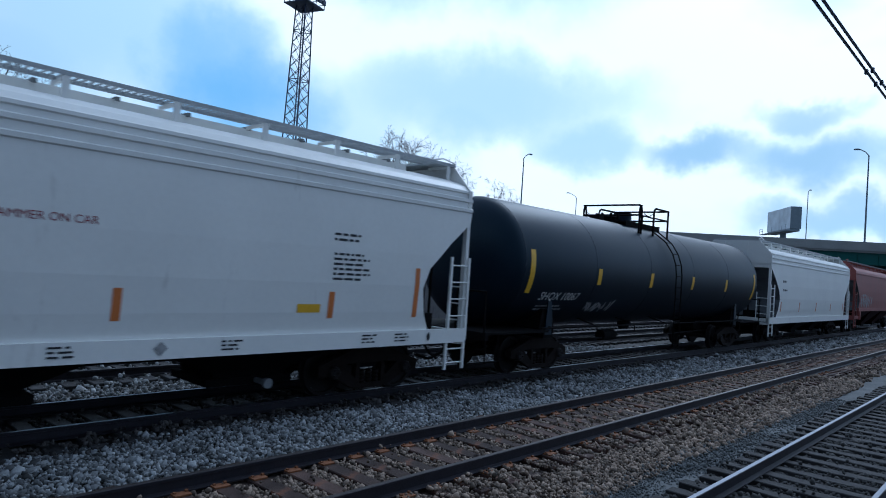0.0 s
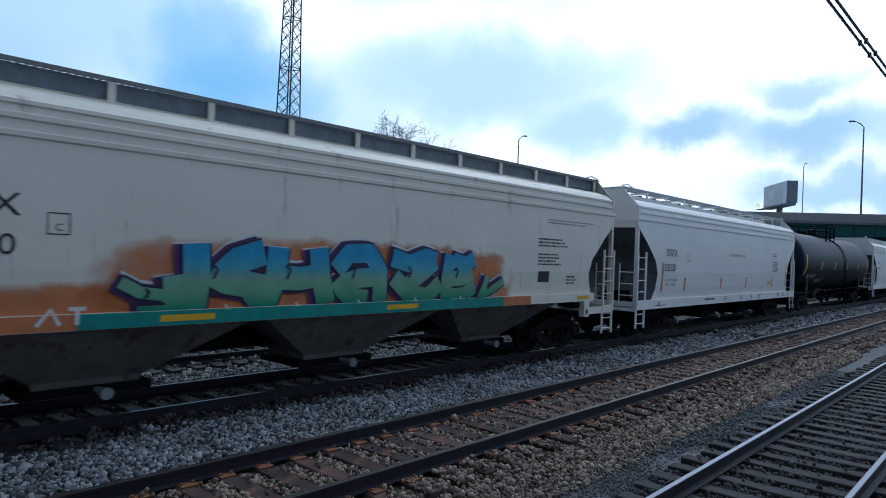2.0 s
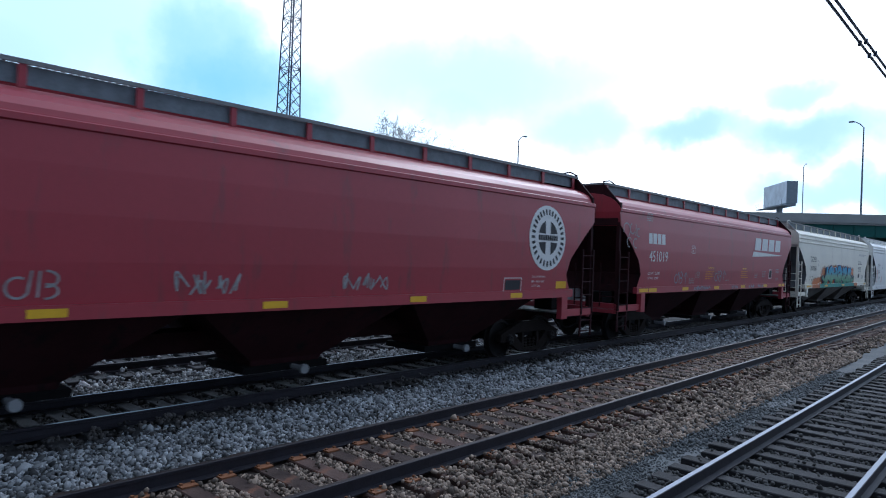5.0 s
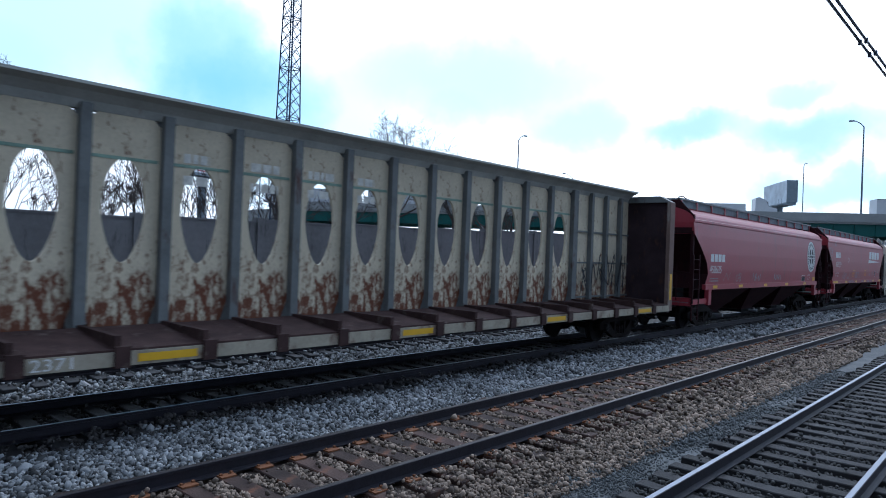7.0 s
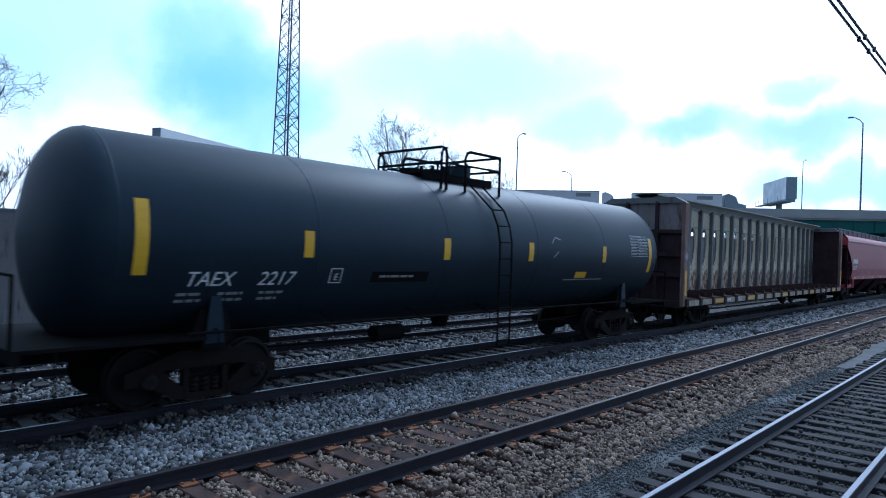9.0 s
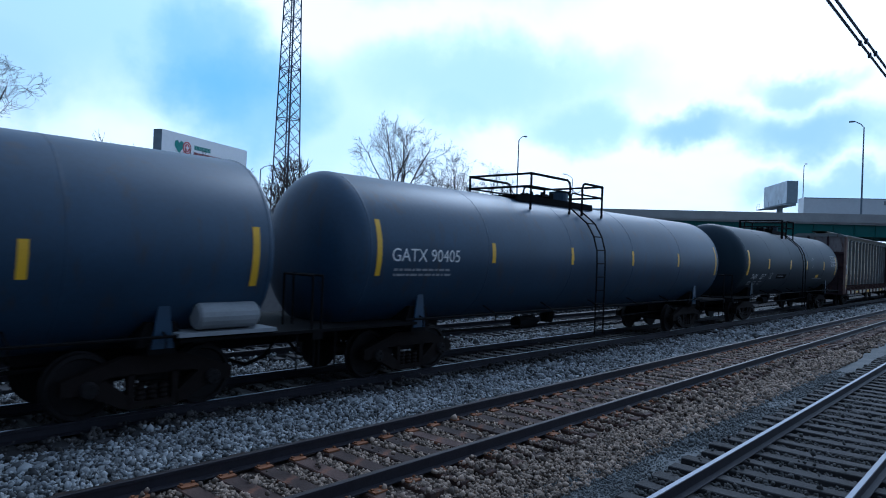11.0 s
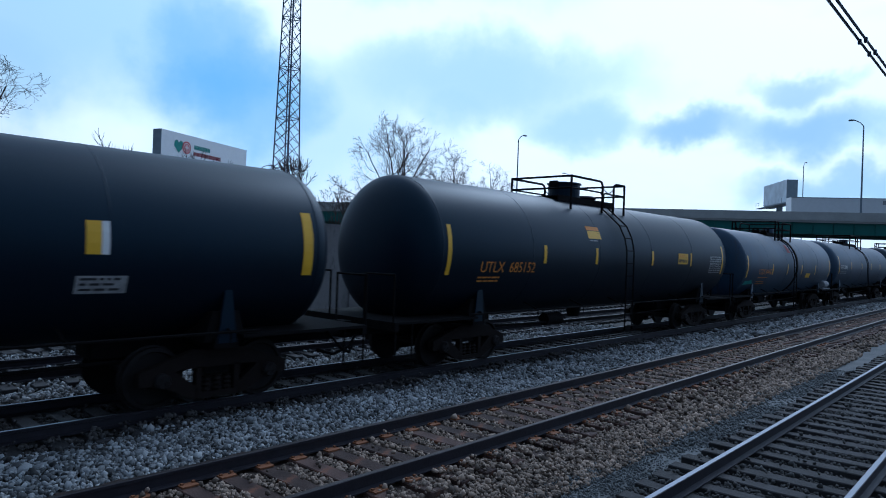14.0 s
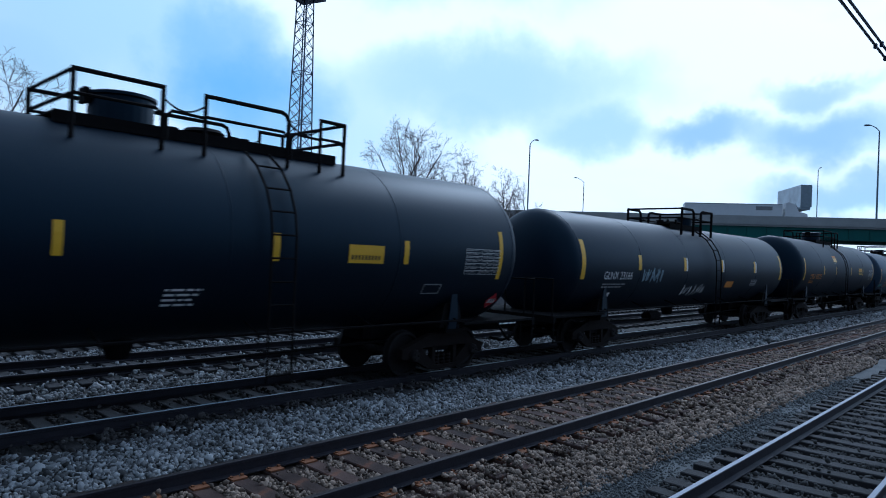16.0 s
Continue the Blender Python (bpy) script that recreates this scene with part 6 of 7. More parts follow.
n = 0
for x, w, h, wide, lines in STROKES:
    for line in lines:
        pts = bent(line, x, w, h)
        for kind, grow, dx, dz, lift in (("letter_rim", 0.15, -0.05, 0.02, 0.016), ("letter_shade", 0.11, -0.07, 0.0, 0.028), ("letter_outline", 0.075, 0.0, 0.0, 0.040), ("letter_fill", 0.0, 0.0, 0.0, 0.052)):
            m = {"letter_rim": "white_ink", "letter_shade": "letter_shade", "letter_outline": "purple_spray", "letter_fill": "spray_fade"}[kind]
            up = lift + 0.0005 * n
            scrawl([[(a + dx, b + dz) for a, b in pts]], car, M[m], lambda z: surf(z) - up, wide + grow, kind)
        n += 1
    scrawl([bent([(0.5, 0.16), (0.56, 0.08), (0.5, 0.0)], x, w, h)], car, M["white_ink"], lambda z: surf(z) - 0.075, 0.03, "spray_highlight")
    scrawl([bent([(0.34, 0.70), (0.40, 0.62), (0.36, 0.50)], x, w, h)], car, M["purple_spray"], lambda z: surf(z) - 0.075, 0.035, "letter_line")
patch([(-4.95, 3.85, 1.345, 1.545)], car, M["teal"], sillc, "spray_base", "green sprayed base on the side sill", 0.012)
patch([(-6.5, -4.95, 1.35, 1.545), (3.85, 4.9, 1.35, 1.545)], car, M["orange_spray"], sillc, "spray_base", "", 0.011)
scrawl([[(-5.4, 1.42), (-5.25, 1.62), (-5.15, 1.42)], [(-5.05, 1.62), (-4.85, 1.62)], [(-4.95, 1.60), (-4.95, 1.42)]], car, M["white_ink"], lambda z: -1.65, 0.05, "spray_tag", "small white spray tag")

# dark red hopper with the slanted trade mark
car, surf, h = bnsf
for one in blocks(-6.9, 3.0, 1.25, 0.33, 4):
    decal([one], car, M["white_ink"], surf, "reporting_mark")
lettering("451019", -6.85, 2.46, 0.33, car, M["white_ink"], surf, wide=0.97)
lettering("LD LMT  222900", -6.88, 2.05, 0.085, car, M["white_ink"], surf)
lettering("LT WT   63500", -6.88, 1.90, 0.085, car, M["white_ink"], surf)
bar_lines(-7.0, 3.92, 0.5, 4, car, M["dim_ink"], surf, 21, 0.065)
outline_box(-3.55, 2.78, 0.30, 0.27, 0.018, car, M["white_ink"], surf)
lettering("PLATE", -3.50, 2.94, 0.05, car, M["white_ink"], surf)
lettering("C", -3.45, 2.82, 0.09, car, M["white_ink"], surf)
for one in blocks(3.15, 3.08, 3.75, 0.52, 4, 0.35):
    decal([one], car, M["white_ink"], surf, "trade_mark", "slanted white block of a trade mark")
decal([[(2.85, 2.80), (6.95, 2.91), (6.98, 2.935), (3.0, 3.02)]], car, M["white_ink"], surf, "trade_mark_wedge", "white wedge")
lettering("WARNING", -1.98, 2.25, 0.085, car, M["yellow"], surf)
bar_lines(-2.2, 2.18, 0.85, 4, car, M["orange_ink"], surf, 22, 0.085)
bar_lines(1.75, 2.32, 0.45, 1, car, M["yellow"], surf, 23, 0.12)
bar_lines(1.6, 2.2, 0.85, 4, car, M["orange_ink"], surf, 24, 0.08)
for k, (x, z, w, n) in enumerate(((-3.65, 1.92, 0.55, 3), (3.3, 2.1, 0.5, 3), (4.3, 2.2, 0.6, 4), (6.2, 2.3, 0.6, 3), (6.3, 1.9, 0.5, 2), (-0.1, 1.85, 0.4, 1))):
    bar_lines(x, z, w, n, car, M["dim_ink"], surf, 30 + k, 0.07)
outline_box(5.25, 1.88, 0.42, 0.40, 0.03, car, M["white_ink"], surf)
patch([(5.30, 5.62, 1.93, 2.23)], car, M["black_ink"], surf, "data_plate")
sillr = lambda z: -1.634
for x, w in ((-7.5, 0.6), (-6.85, 0.55), (-4.3, 0.5), (-1.4, 0.5), (1.5, 0.5), (4.4, 0.5), (6.6, 0.4), (7.1, 0.4)):
    patch([(x, x + w, 1.52, 1.63)], car, M["yellow"], sillr, "reflector_strip", "yellow reflector strip")
arc = lambda x, z, r, a0, a1, q=1.0: [(x + q * r * math.cos(radians(a0 + (a1 - a0) * k / 10)), z + r * math.sin(radians(a0 + (a1 - a0) * k / 10))) for k in range(11)]
jbp = lambda x, z, s: [arc(x + 0.12 * s, z + 0.15 * s, 0.14 * s, 60, 330), [(x + 0.24 * s, z + 0.08 * s), (x + 0.28 * s, z + 0.38 * s)], [(x + 0.36 * s, z + 0.02 * s), (x + 0.38 * s, z + 0.38 * s)],
                       arc(x + 0.45 * s, z + 0.27 * s, 0.11 * s, 90, -90, 1.4), arc(x + 0.45 * s, z + 0.1 * s, 0.1 * s, 90, -90, 1.6)]
scrawl(jbp(-4.85, 1.76, 1.0), car, M["grey_spray"], surf, 0.035, label="pale grey-blue spray tag")
scrawl([[(-3.96, 1.74), (-3.96, 2.12)], [(-4.12, 1.98), (-3.96, 2.12), (-3.80, 1.97)]], car, M["grey_spray"], surf, 0.03)
scrawl(jbp(-3.1, 1.94, 0.55), car, M["dim_ink"], surf, 0.02)
scrawl(jbp(-1.25, 1.80, 1.05) + [[(-0.35, 1.85), (-0.3, 2.2)], [(-0.45, 2.05), (-0.3, 2.2), (-0.15, 2.05)]], car, M["grey_spray"], surf, 0.035)
scrawl([arc(-8.35, 3.35, 0.2, 200, -60), arc(-8.0, 3.4, 0.15, 100, 330), [(-7.8, 3.2), (-7.75, 3.55)], arc(-7.6, 3.3, 0.12, 60, 300), arc(-8.2, 3.0, 0.14, 30, 280), arc(-7.8, 2.98, 0.14, 60, 300)], car, M["dim_ink"], surf, 0.035)
for k, x in enumerate((-3.4, -2.6, 0.4, 2.4, 3.6)):
    scrawl(tag_strokes(x, 1.51, 0.75, 0.14, 50 + k, 5), car, M["grey_spray"], sillr, 0.022)

# dark red hopper with the round emblem
car, surf, h = fe
ex, ez, er = 6.68, 2.94, 0.79
decal([disc(ex, ez, er)], car, M["white_ink"], surf, "emblem", "round white emblem")
quads = []
for q in range(4):
    a0 = 90 * q + 16
    quads.append([(ex + 0.10 * math.copysign(1, math.cos(radians(a0 + 29))), ez + 0.10 * math.copysign(1, math.sin(radians(a0 + 29))))] + [(ex + 0.42 * math.cos(radians(a0 + 58 * k / 8)), ez + 0.42 * math.sin(radians(a0 + 58 * k / 8))) for k in range(9)])
for one in quads:
    decal([one], car, M["black_ink"], surf, "emblem_quarter", lift=0.014)
bars_ = []
for k in range(22):
    a = radians(-70 + 320 * k / 21 + 0) - radians(90) + radians(180)
    a = radians(215 - 250 * k / 21)
    c, s_ = math.cos(a), math.sin(a)
    bars_.append([(ex + 0.56 * c - 0.03 * s_, ez + 0.56 * s_ + 0.03 * c), (ex + 0.70 * c - 0.035 * s_, ez + 0.70 * s_ + 0.035 * c), (ex + 0.70 * c + 0.035 * s_, ez + 0.70 * s_ - 0.035 * c), (ex + 0.56 * c + 0.03 * s_, ez + 0.56 * s_ - 0.03 * c)])
for k in range(7):
    a = radians(230 + 80 * k / 6)
    c, s_ = math.cos(a), math.sin(a)
    bars_.append([(ex + 0.56 * c - 0.03 * s_, ez + 0.56 * s_ + 0.03 * c), (ex + 0.70 * c - 0.035 * s_, ez + 0.70 * s_ + 0.035 * c), (ex + 0.70 * c + 0.035 * s_, ez + 0.70 * s_ - 0.035 * c), (ex + 0.56 * c + 0.03 * s_, ez + 0.56 * s_ - 0.03 * c)])
for one in bars_:
    decal([one], car, M["black_ink"], surf, "emblem_ring_bar", lift=0.014)
decal([[(ex - 0.42 + 0.095 * k, ez - 0.06), (ex - 0.35 + 0.095 * k, ez - 0.06), (ex - 0.35 + 0.095 * k, ez + 0.07), (ex - 0.42 + 0.095 * k, ez + 0.07)] for k in range(9)], car, M["black_ink"], surf, "emblem_word_bars", lift=0.020)
for one in blocks(-7.42, 2.5, 1.5, 0.28, 4):
    decal([one], car, M["white_ink"], surf, "reporting_mark")
lettering("450635", -7.48, 2.08, 0.28, car, M["white_ink"], surf)
bar_lines(-7.4, 1.9, 1.0, 2, car, M["dim_ink"], surf, 41, 0.09)
lettering("EXW 10-8 H 9-6", 6.08, 1.97, 0.055, car, M["white_ink"], surf)
lettering("EW   8-6 H 15-0", 6.08, 1.86, 0.055, car, M["white_ink"], surf)
lettering("CU FT 5161", 6.08, 1.75, 0.055, car, M["white_ink"], surf)
outline_box(5.0, 1.62, 0.68, 0.36, 0.02, car, M["white_ink"], surf)
patch([(5.05, 5.63, 1.70, 1.92)], car, M["black_ink"], surf, "data_plate")
patch([(7.15, 7.62, 1.70, 1.88)], car, M["yellow"], surf, "reflector_strip", "yellow reflector strip")
scrawl(jbp(-4.6, 1.75, 0.9) + tag_strokes(-2.6, 1.75, 1.0, 0.35, 60) + tag_strokes(0.4, 1.75, 1.0, 0.35, 61) + [[(-6.0, 1.8), (-5.7, 2.1), (-5.5, 1.8), (-5.3, 2.1)]], car, M["dim_ink"], surf, 0.03, label="dull white spray tags")
for x in (-7.2, -4.4, -1.2, 2.0, 5.2):
    patch([(x, x + 0.45, 1.52, 1.63)], car, M["yellow"], sillr, "reflector_strip", "yellow reflector strip")

car, surf, h = red0
bar_lines(-6.4, 2.6, 1.3, 1, car, M["dim_ink"], surf, 45, 0.3)
scrawl(tag_strokes(-7.0, 1.7, 4.0, 0.9, 14, 6), car, M["dim_ink"], surf, 0.10, label="white spray tags")

# lumber wagon
car, h, w = beam
face = lambda z: -1.610
lettering("2371", -6.58, 0.87, 0.15, car, M["white_ink"], face, wide=1.25)
bar_lines(-7.85, 1.00, 0.6, 1, car, M["white_ink"], face, 51, 0.2)
PW = (2 * h - 2 * 3.92) / 13
for k in range(13):
    x = -h + 3.92 + PW * k
    patch([(x + 0.12, x + PW - 0.12, 3.72, 3.77)], car, M["faded_green"], lambda z: -0.065, "green_stripe", "faded green painted stripe")
    if 3 <= k <= 6:
        for r in range(2):
            bar_lines(x + 0.3, 3.95 - 0.36 * r, PW - 0.6, 1, car, M["worn_name"], lambda z: -0.068, 60 + 2 * k + r, 0.34, "faded_name")
scrawl(tag_strokes(8.3, 1.35, 2.9, 1.3, 63, 5), car, M["black_ink"], lambda z: -0.205, 0.05, label="black spray tag")
decal([disc(-11.75, 2.55, 0.13, 20)], car, M["dim_ink"], lambda z: -1.586, "wheel_mark")

# tank wagons
car, surf = taex
lettering("TAEX", -7.14, 1.85, 0.22, car, M["white_ink"], surf, lean=0.25, wide=0.98)
lettering("2217", -5.95, 1.85, 0.22, car, M["white_ink"], surf, lean=0.25, wide=1.05)
for x, n in ((-7.2, 2), (-6.55, 2), (-5.85, 2)):
    bar_lines(x, 1.75, 0.5, n, car, M["dim_ink"], surf, int(x * -10), 0.10)
outline_box(-4.55, 1.86, 0.26, 0.26, 0.016, car, M["white_ink"], surf)
lettering("E", -4.46, 1.91, 0.12, car, M["white_ink"], surf)
patch([(-3.6, -2.1, 1.86, 2.06)], car, M["dark"], surf, "name_plate", "dark plate")
bar_lines(-3.4, 1.99, 1.1, 1, car, M["dim_ink"], surf, 71, 0.09)
patch([(3.5, 4.05, 1.88, 2.04)], car, M["yellow"], surf, "warning_plate", "yellow plate")
outline_box(3.0, 1.82, 2.0, 0.03, 0.015, car, M["dim_ink"], surf)


def data_table(car, surf, x, z, w, h, seed):
    """A stencilled table: a grid of thin white rules with bars for its entries."""
    rows = [(x, x + w, z + h * k / 7 - 0.004, z + h * k / 7 + 0.004) for k in range(8)]
    for c in (0, 0.45, 0.62, 0.82, 1.0):
        rows.append((x + w * c - 0.004, x + w * c + 0.004, z, z + h))
    for one in rows:
        patch([one], car, M["white_ink"], surf, "table_rule")
    for k in range(7):
        for c in (0.03, 0.48, 0.65, 0.85):
            bar_lines(x + w * c, z + h * (k + 0.8) / 7, w * 0.13 if c > 0.1 else w * 0.35, 1, car, M["dim_ink"], surf, seed + k, h * 0.09)


data_table(car, surf, 6.45, 2.5, 1.1, 0.6, 80)
scrawl([[(2.2, 2.75), (2.35, 2.9), (2.6, 2.85)], [(2.3, 2.4), (2.5, 2.55)]], car, M["dim_ink"], surf, 0.03)

car, surf = shqx
lettering("SHQX 10067", -7.4, 1.86, 0.20, car, M["white_ink"], surf, lean=0.2, wide=1.15)
bar_lines(-7.3, 1.72, 1.3, 2, car, M["dim_ink"], surf, 75, 0.09)
scrawl(tag_strokes(-4.98, 1.53, 1.45, 0.34, 12, 5), car, M["dim_ink"], surf, 0.05, label="white spray tag")

car, surf = tank_b
lettering("GATX 90405", -8.1, 2.30, 0.25, car, M["white_ink"], surf, wide=1.0)
bar_lines(-8.0, 2.16, 1.7, 2, car, M["dim_ink"], surf, 77, 0.10)

car, surf = tank_a
lettering("UTLX 644167", -5.55, 2.0, 0.24, car, M["orange_ink"], surf, wide=0.93)
bar_lines(-5.5, 1.88, 1.4, 1, car, M["orange_ink"], surf, 78, 0.08)
bar_lines(-5.5, 1.70, 1.4, 2, car, M["orange_ink"], surf, 79, 0.09)
patch([(2.15, 3.0, 1.82, 2.05)], car, M["yellow"], surf, "warning_plate", "yellow plate")
decal([[(-1.0, 3.05), (-0.5, 3.02), (-0.55, 3.4), (-0.95, 3.42)]], car, M["red_ink"], surf, "faded_mark")
decal([[(-7.1, 1.55), (-5.9, 1.6), (-6.2, 1.75), (-7.0, 1.72)]], car, M["teal"], surf, "paint_patch")
bm = lathe(((-0.5, 0.0), (-0.5, 0.16), (-0.46, 0.2), (0.46, 0.2), (0.5, 0.16), (0.5, 0.0)), "x", 18, at=(6.7, -1.32, 1.42))
part("air_reservoir", bm, M["grey_steel"], car, "grey steel air reservoir")
part("reservoir_shelf", boxes((5.9, 7.5, -1.5, -0.9, 1.14, 1.2)), M["grey_steel"], car)

car, surf = utlx
lettering("UTLX", -6.75, 2.08, 0.24, car, M["orange_ink"], surf, wide=1.0)
lettering("685152", -5.7, 2.08, 0.24, car, M["orange_ink"], surf, wide=1.0)
bar_lines(-6.75, 1.98, 0.9, 2, car, M["orange_ink"], surf, 81, 0.08)
patch([(3.62, 4.42, 2.36, 2.72)], car, M["yellow"], surf, "warning_plate", "yellow plate with black print")
patch([(3.67 + 0.078 * k, 3.67 + 0.078 * k + 0.05, 2.42, 2.52) for k in range(9)], car, M["black_ink"], surf, "plate_print", lift=0.010)
bar_lines(3.68, 2.68, 0.65, 2, car, M["orange_ink"], lambda z: surf(z) - 0.005, 82, 0.06)
data_table(car, surf, 6.45, 2.08, 1.1, 0.58, 90)
patch([(-2.17, -1.49, 2.99, 3.20)], car, M["yellow"], surf, "warning_plate", "yellow plate")
patch([(-2.18, -1.50, 3.215, 3.32)], car, M["orange_ink"], surf, "warning_plate", "dull orange plate above the yellow one")
bar_lines(-2.12, 2.95, 0.6, 1, car, M["dim_ink"], surf, 89, 0.06)

car, surf = glnx
lettering("GLNX 23166", -7.15, 2.02, 0.22, car, M["white_ink"], surf, wide=0.95)
bar_lines(-7.1, 1.9, 1.5, 2, car, M["dim_ink"], surf, 83, 0.08)
scrawl(tag_strokes(-1.65, 1.45, 1.85, 0.42, 7, 7), car, M["white_ink"], surf, 0.035, label="white spray tag")
scrawl(tag_strokes(-4.9, 1.90, 1.45, 0.48, 9, 6), car, M["grey_spray"], surf, 0.045, label="grey spray tag")
patch([(2.0, 2.75, 1.72, 1.95)], car, M["orange_ink"], surf, "warning_plate", "dull yellow plate")
patch([(4.65, 5.3, 1.78, 2.02)], car, M["dim_ink"], surf, "data_plate")
bar_lines(4.7, 1.99, 0.55, 3, car, M["black_ink"], lambda z: surf(z) - 0.004, 84, 0.07)
patch([(x + 0.1, x + 0.2, 2.30, 2.74) for x in (-1.91, 1.32, 4.83)], car, M["white_ink"], surf, "white_strip")
patch([(-6.6, -6.45, 1.5, 1.64)], car, M["white_ink"], surf, "white_patch")

car, surf = last
patch([(3.9, 4.7, 2.30, 2.62)], car, M["yellow"], surf, "warning_plate", "yellow plate")
patch([(3.96 + 0.075 * k, 4.0 + 0.075 * k, 2.36, 2.44) for k in range(9)], car, M["black_ink"], surf, "plate_print", lift=0.010)
data_table(car, surf, 6.95, 2.13, 1.1, 0.52, 100)
bar_lines(0.82, 1.87, 0.6, 4, car, M["white_ink"], surf, 86, 0.075)
px, pz, ps = 8.28, 1.52, 0.19
ends = lambda z: surf(z) - 0.02
decal([[(px - ps, pz), (px, pz - ps), (px + ps, pz), (px, pz + ps)]], car, M["placard_red"], ends, "hazard_placard", "red hazard diamond")
patch([(px - 0.12, px + 0.12, pz - 0.05, pz + 0.05)], car, M["white_ink"], ends, "placard_panel", lift=0.012)
lettering("1307", px - 0.105, pz - 0.035, 0.075, car, M["black_ink"], lambda z: ends(z) - 0.012, wide=0.95)
lettering("3", px - 0.02, pz - 0.15, 0.055, car, M["white_ink"], lambda z: ends(z) - 0.008)
bar_lines(8.3, 1.05, 0.8, 1, car, M["white_ink"], lambda z: -1.46, 87, 0.07)
outline_box(5.9, 1.72, 0.5, 0.2, 0.02, car, M["dim_ink"], surf)

# the clinic billboard: words where they are plain to read, bars for the name
af = lambda z: -0.262
lettering("LET'S GET", -AD_W / 2 + 0.25, 11.15, 0.8, ad, M["black_ink"], af, wide=1.0)
decal([disc(-AD_W / 2 + 4.05, 13.55, 0.72)], ad, M["placard_red"], af, "round_sign", "red disc with a white cross", 0.02)
decal([disc(-AD_W / 2 + 4.05, 13.55, 0.56)], ad, M["sign_white"], af, "round_sign_field", lift=0.03)
decal([disc(-AD_W / 2 + 4.05, 13.55, 0.46)], ad, M["placard_red"], af, "round_sign_core", lift=0.04)
decal([[(-AD_W / 2 + 3.73, 13.45), (-AD_W / 2 + 4.37, 13.45), (-AD_W / 2 + 4.37, 13.65), (-AD_W / 2 + 3.73, 13.65)], [(-AD_W / 2 + 3.95, 13.23), (-AD_W / 2 + 4.15, 13.23), (-AD_W / 2 + 4.15, 13.87), (-AD_W / 2 + 3.95, 13.87)]], ad, M["sign_white"], af, "round_sign_cross", lift=0.05)
hx = -AD_W / 2 + 2.75
decal([[(hx, 12.75), (hx + 0.75, 13.5), (hx + 0.7, 14.05), (hx + 0.3, 14.25), (hx, 13.95), (hx - 0.3, 14.25), (hx - 0.7, 14.05), (hx - 0.75, 13.5)]], ad, M["teal"], af, "heart_shape", "teal heart shape", 0.012)
bar_lines(-AD_W / 2 + 5.3, 14.05, 4.0, 1, ad, M["teal"], af, 91, 1.1, "name_bars")
bar_lines(-AD_W / 2 + 5.3, 13.25, 6.0, 1, ad, M["red_ink"], af, 92, 1.0, "name_bars")
scrawl([arc(-AD_W / 2 + 6.3 + 0.45 * k, 11.5, 0.35, 20 + 40 * k, 300) for k in range(3)], ad, M["placard_red"], af, 0.12, "red_script")
bar_lines(-AD_W / 2 + 8.2, 12.1, 4.0, 2, ad, M["black_ink"], af, 93, 0.7, "name_bars")


# ---- traffic on the overpass ----
def road_pose(s, back):
    """Pose on the road: straight over the bridge, then round a bend and down, away from the tracks."""
    if s >= -60:
        p, head, z = on_bridge(s, back), Vector((0.496, -0.868, 0)), ROAD_Z
    else:
        r, q = 24.0, -60 - s
        th = min(q / r, radians(64))
        d, n = Vector((-0.496, 0.868, 0)), Vector((0.868, 0.496, 0))
        p = on_bridge(-60, back) + (r * math.sin(th)) * d + (r * (1 - math.cos(th))) * n
        out = d * math.cos(th) + n * math.sin(th)
        p += out * max(0.0, q - r * radians(64))
        head, z = -out, max(0.0, ROAD_Z - 0.05 * q)
    return pose(p.x, p.y, z, 0, 0, math.degrees(math.atan2(head.y, head.x)))


rm = bmesh.new()
prev = None
for k in range(60):
    m = road_pose(-61.5 - 6 * k, 0)
    a, b = m @ Vector((0, -1.0, -0.02)), m @ Vector((0, 17.0, -0.02))
    ring = [rm.verts.new(c) for c in (a, b, (b.x, b.y, -0.6), (a.x, a.y, -0.6))]
    if prev:
        for i in range(4):
            rm.faces.new((prev[i], ring[i], ring[(i + 1) % 4], prev[(i + 1) % 4]))
    prev = ring
bmesh.ops.recalc_face_normals(rm, faces=rm.faces)
tagged(mesh_ob("road_embankment", rm, M["concrete"]), "embankment that carries the road down from the overpass", "road", kind="structure")

TRAFFIC = []


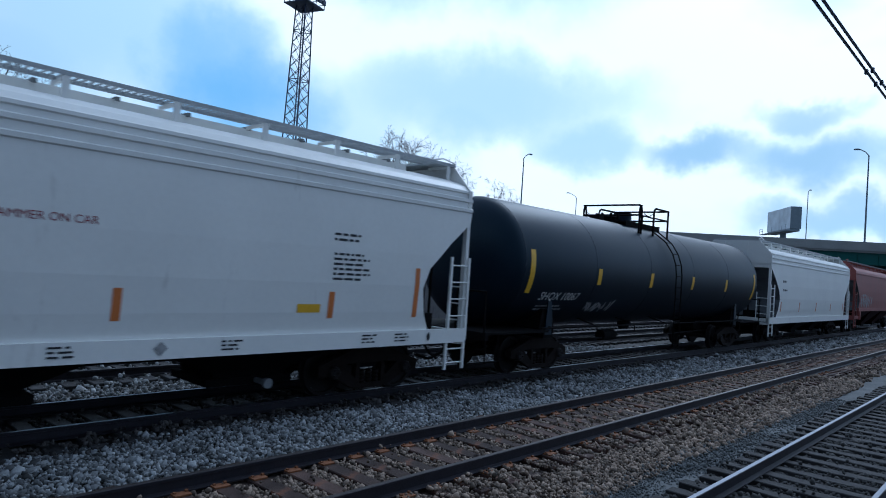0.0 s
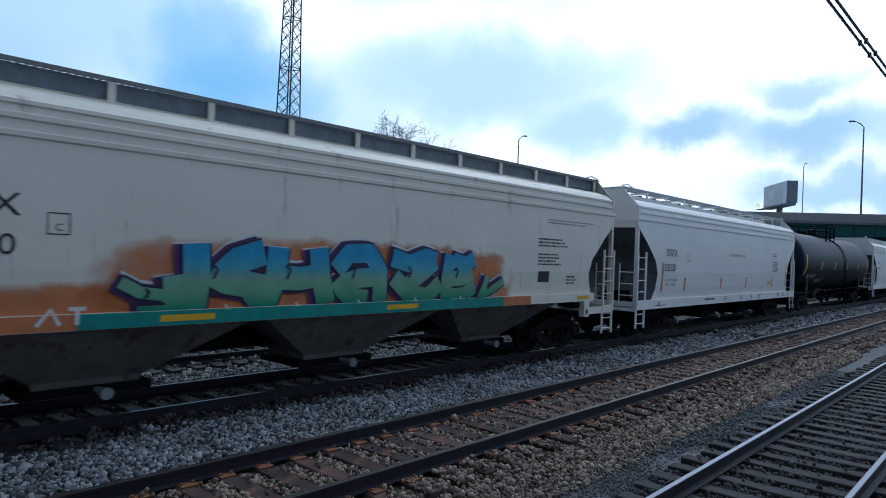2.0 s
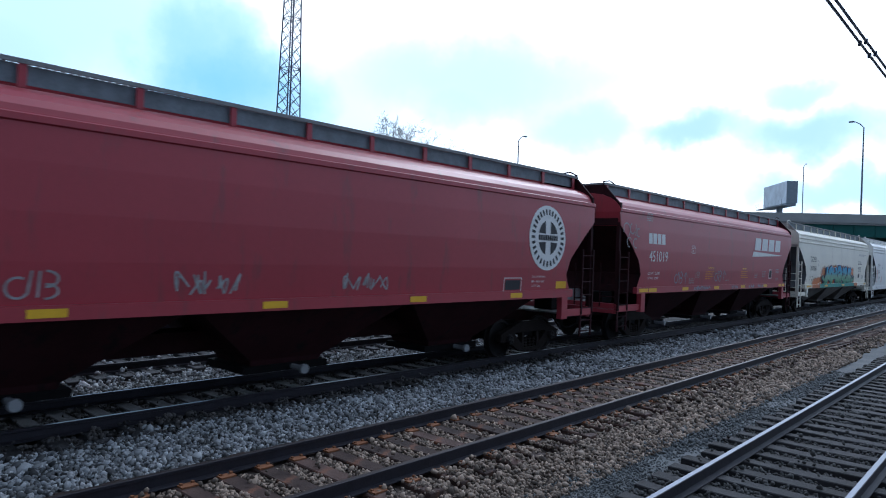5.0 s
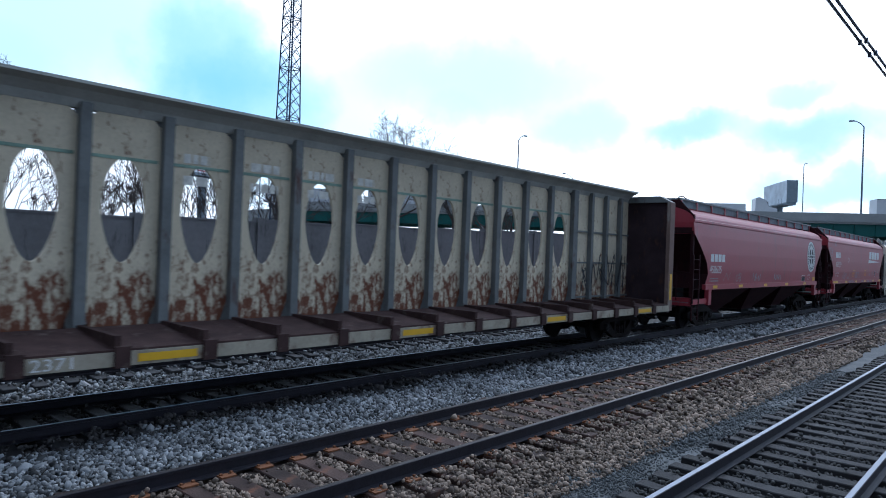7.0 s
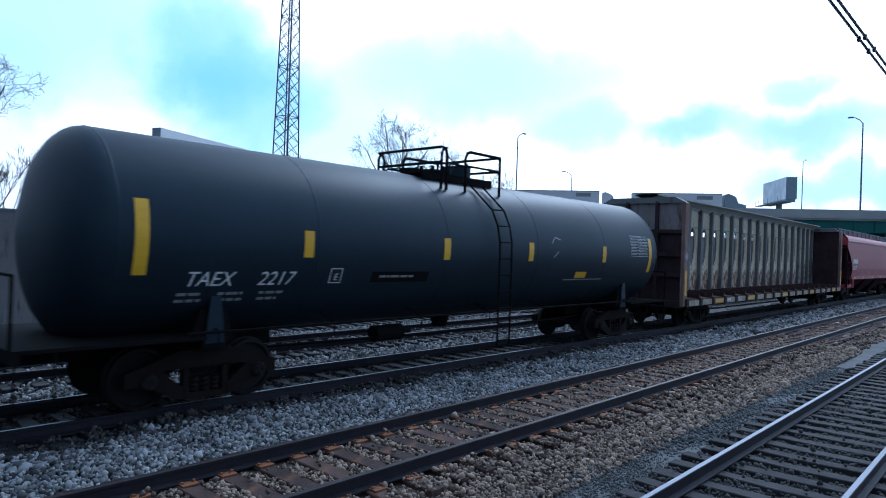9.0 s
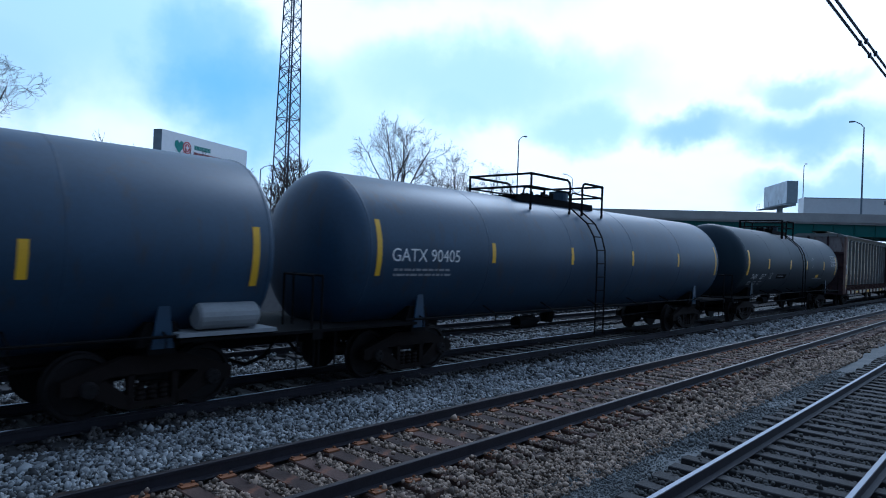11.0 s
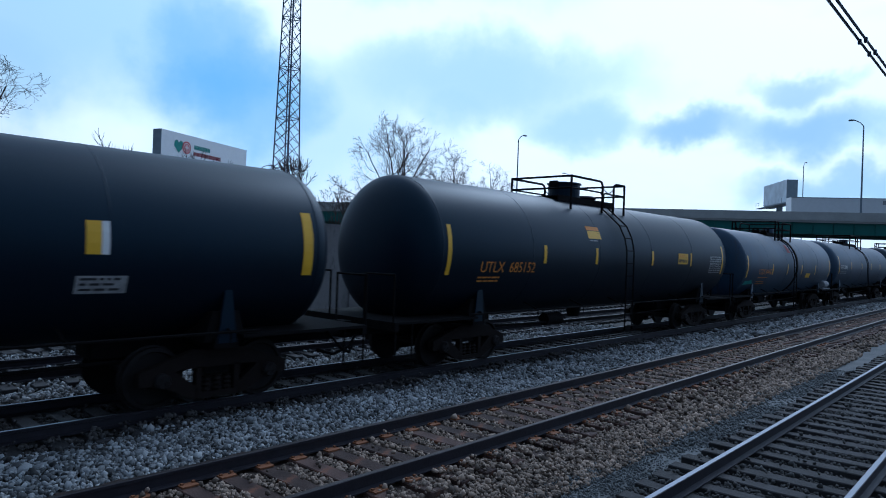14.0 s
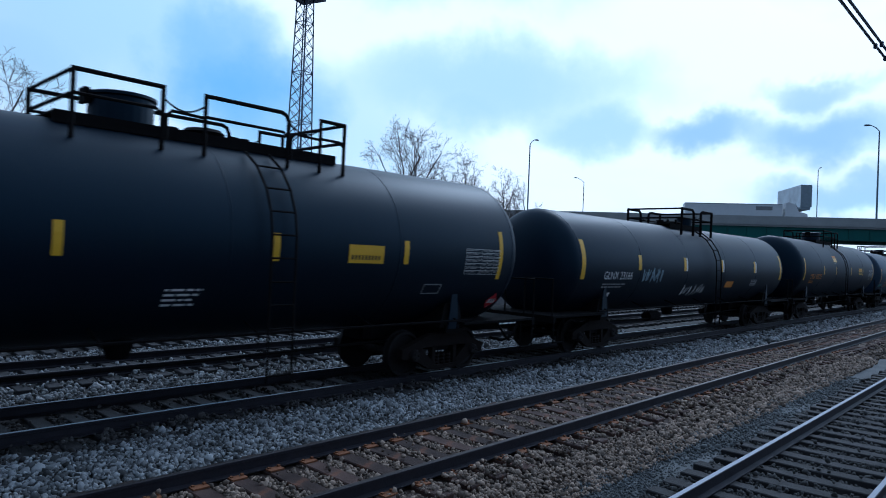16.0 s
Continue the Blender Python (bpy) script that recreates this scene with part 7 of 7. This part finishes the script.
def semi_truck(label, front, t_front, speed, length, top, cab_mat, kind_of="box"):
    """A lorry whose front passes the point front on the bridge at t_front seconds."""
    t = thing("semi_truck", label, "truck", "lorries on the overpass")
    if kind_of == "box":
        part("trailer", boxes((-length, -3.3, -1.28, 1.28, 1.05, top)), M["trailer"], t, "white box trailer")
        part("trailer_trim", boxes((-length - 0.02, -3.28, -1.30, -1.28, 1.0, 1.2), (-length - 0.02, -3.28, -1.30, -1.28, top - 0.1, top + 0.01)), M["grey_steel"], t)
        part("side_panel", boxes((-6.8, -4.6, -1.30, -1.28, top - 0.9, top - 0.35)), M["grey_steel"], t, "grey panel")
    else:
        part("trailer", boxes((-length, -4.0, -1.28, 1.28, 1.05, 1.35), (-length + 0.5, -4.2, -1.2, 1.2, 1.35, top)), M["trailer"], t, "low white load on a flat trailer")
    part("cab", extrude_poly([(-2.9, 0.5), (-2.9, 3.2), (-2.4, 3.35), (-1.5, 2.95), (-1.1, 2.0), (0.0, 1.7), (0.1, 0.5)], -1.2, 1.2), cab_mat, t)
    part("windscreen", extrude_poly([(-1.44, 2.86), (-1.10, 2.02), (-1.04, 2.05), (-1.38, 2.9)], -1.05, 1.05), M["black_ink"], t)
    for x in (-0.6, -2.3, -length + 1.2, -length + 2.4):
        for y in (-1.05, 1.05):
            part("wheel", lathe(((-0.15, 0.0), (-0.15, 0.45), (-0.12, 0.5), (0.12, 0.5), (0.15, 0.45), (0.15, 0.0)), "y", 16, at=(x, y, 0.5)), M["cable"], t)
    TRAFFIC.append((t, front, t_front, speed))
    return t


semi_truck("white box-trailer lorry on the overpass", 26.5, 6.3, 21.5, 17.0, 3.35, M["trailer"])
semi_truck("lorry with a low white flatbed load on the overpass", 18.2, 7.3, 21.5, 14.5, 2.35, M["trailer"], "flat")
semi_truck("dark-cabbed lorry with a white trailer on the overpass", 9.8, 9.1, 21.0, 16.0, 3.3, M["sign_grey"])
semi_truck("white box-trailer lorry on the overpass", 38.5, 11.3, 21.0, 17.0, 3.5, M["trailer"])
semi_truck("dark-cabbed lorry with a long white trailer on the overpass", 0.3, 12.5, 21.2, 18.5, 3.35, M["sign_grey"])
semi_truck("white-cabbed lorry with a white trailer on the overpass", 13.9, 16.0, 21.8, 16.5, 3.0, M["trailer"])


# ---- what moves ----
def motions():
    for car, x0, sets in ROLLING:
        walk(car, [(t, pose(x0 + SPEED * t, TRAIN_Y, 0)) for t in (0.0, 4.0, 8.0, 12.0, 16.0)])
        for o in sets:
            at = o.location.copy()
            turn = math.degrees(SPEED / WHEEL_R)
            walk(o, [(k / FPS, pose(*at, 0, (turn * k / FPS) % 360, 0)) for k in range(16 * FPS + 1)])
    for t, front, t0, v in TRAFFIC:
        walk(t, [(0.5 * k, road_pose(front + v * (0.5 * k - t0), 5.0)) for k in range(33)])


motions()
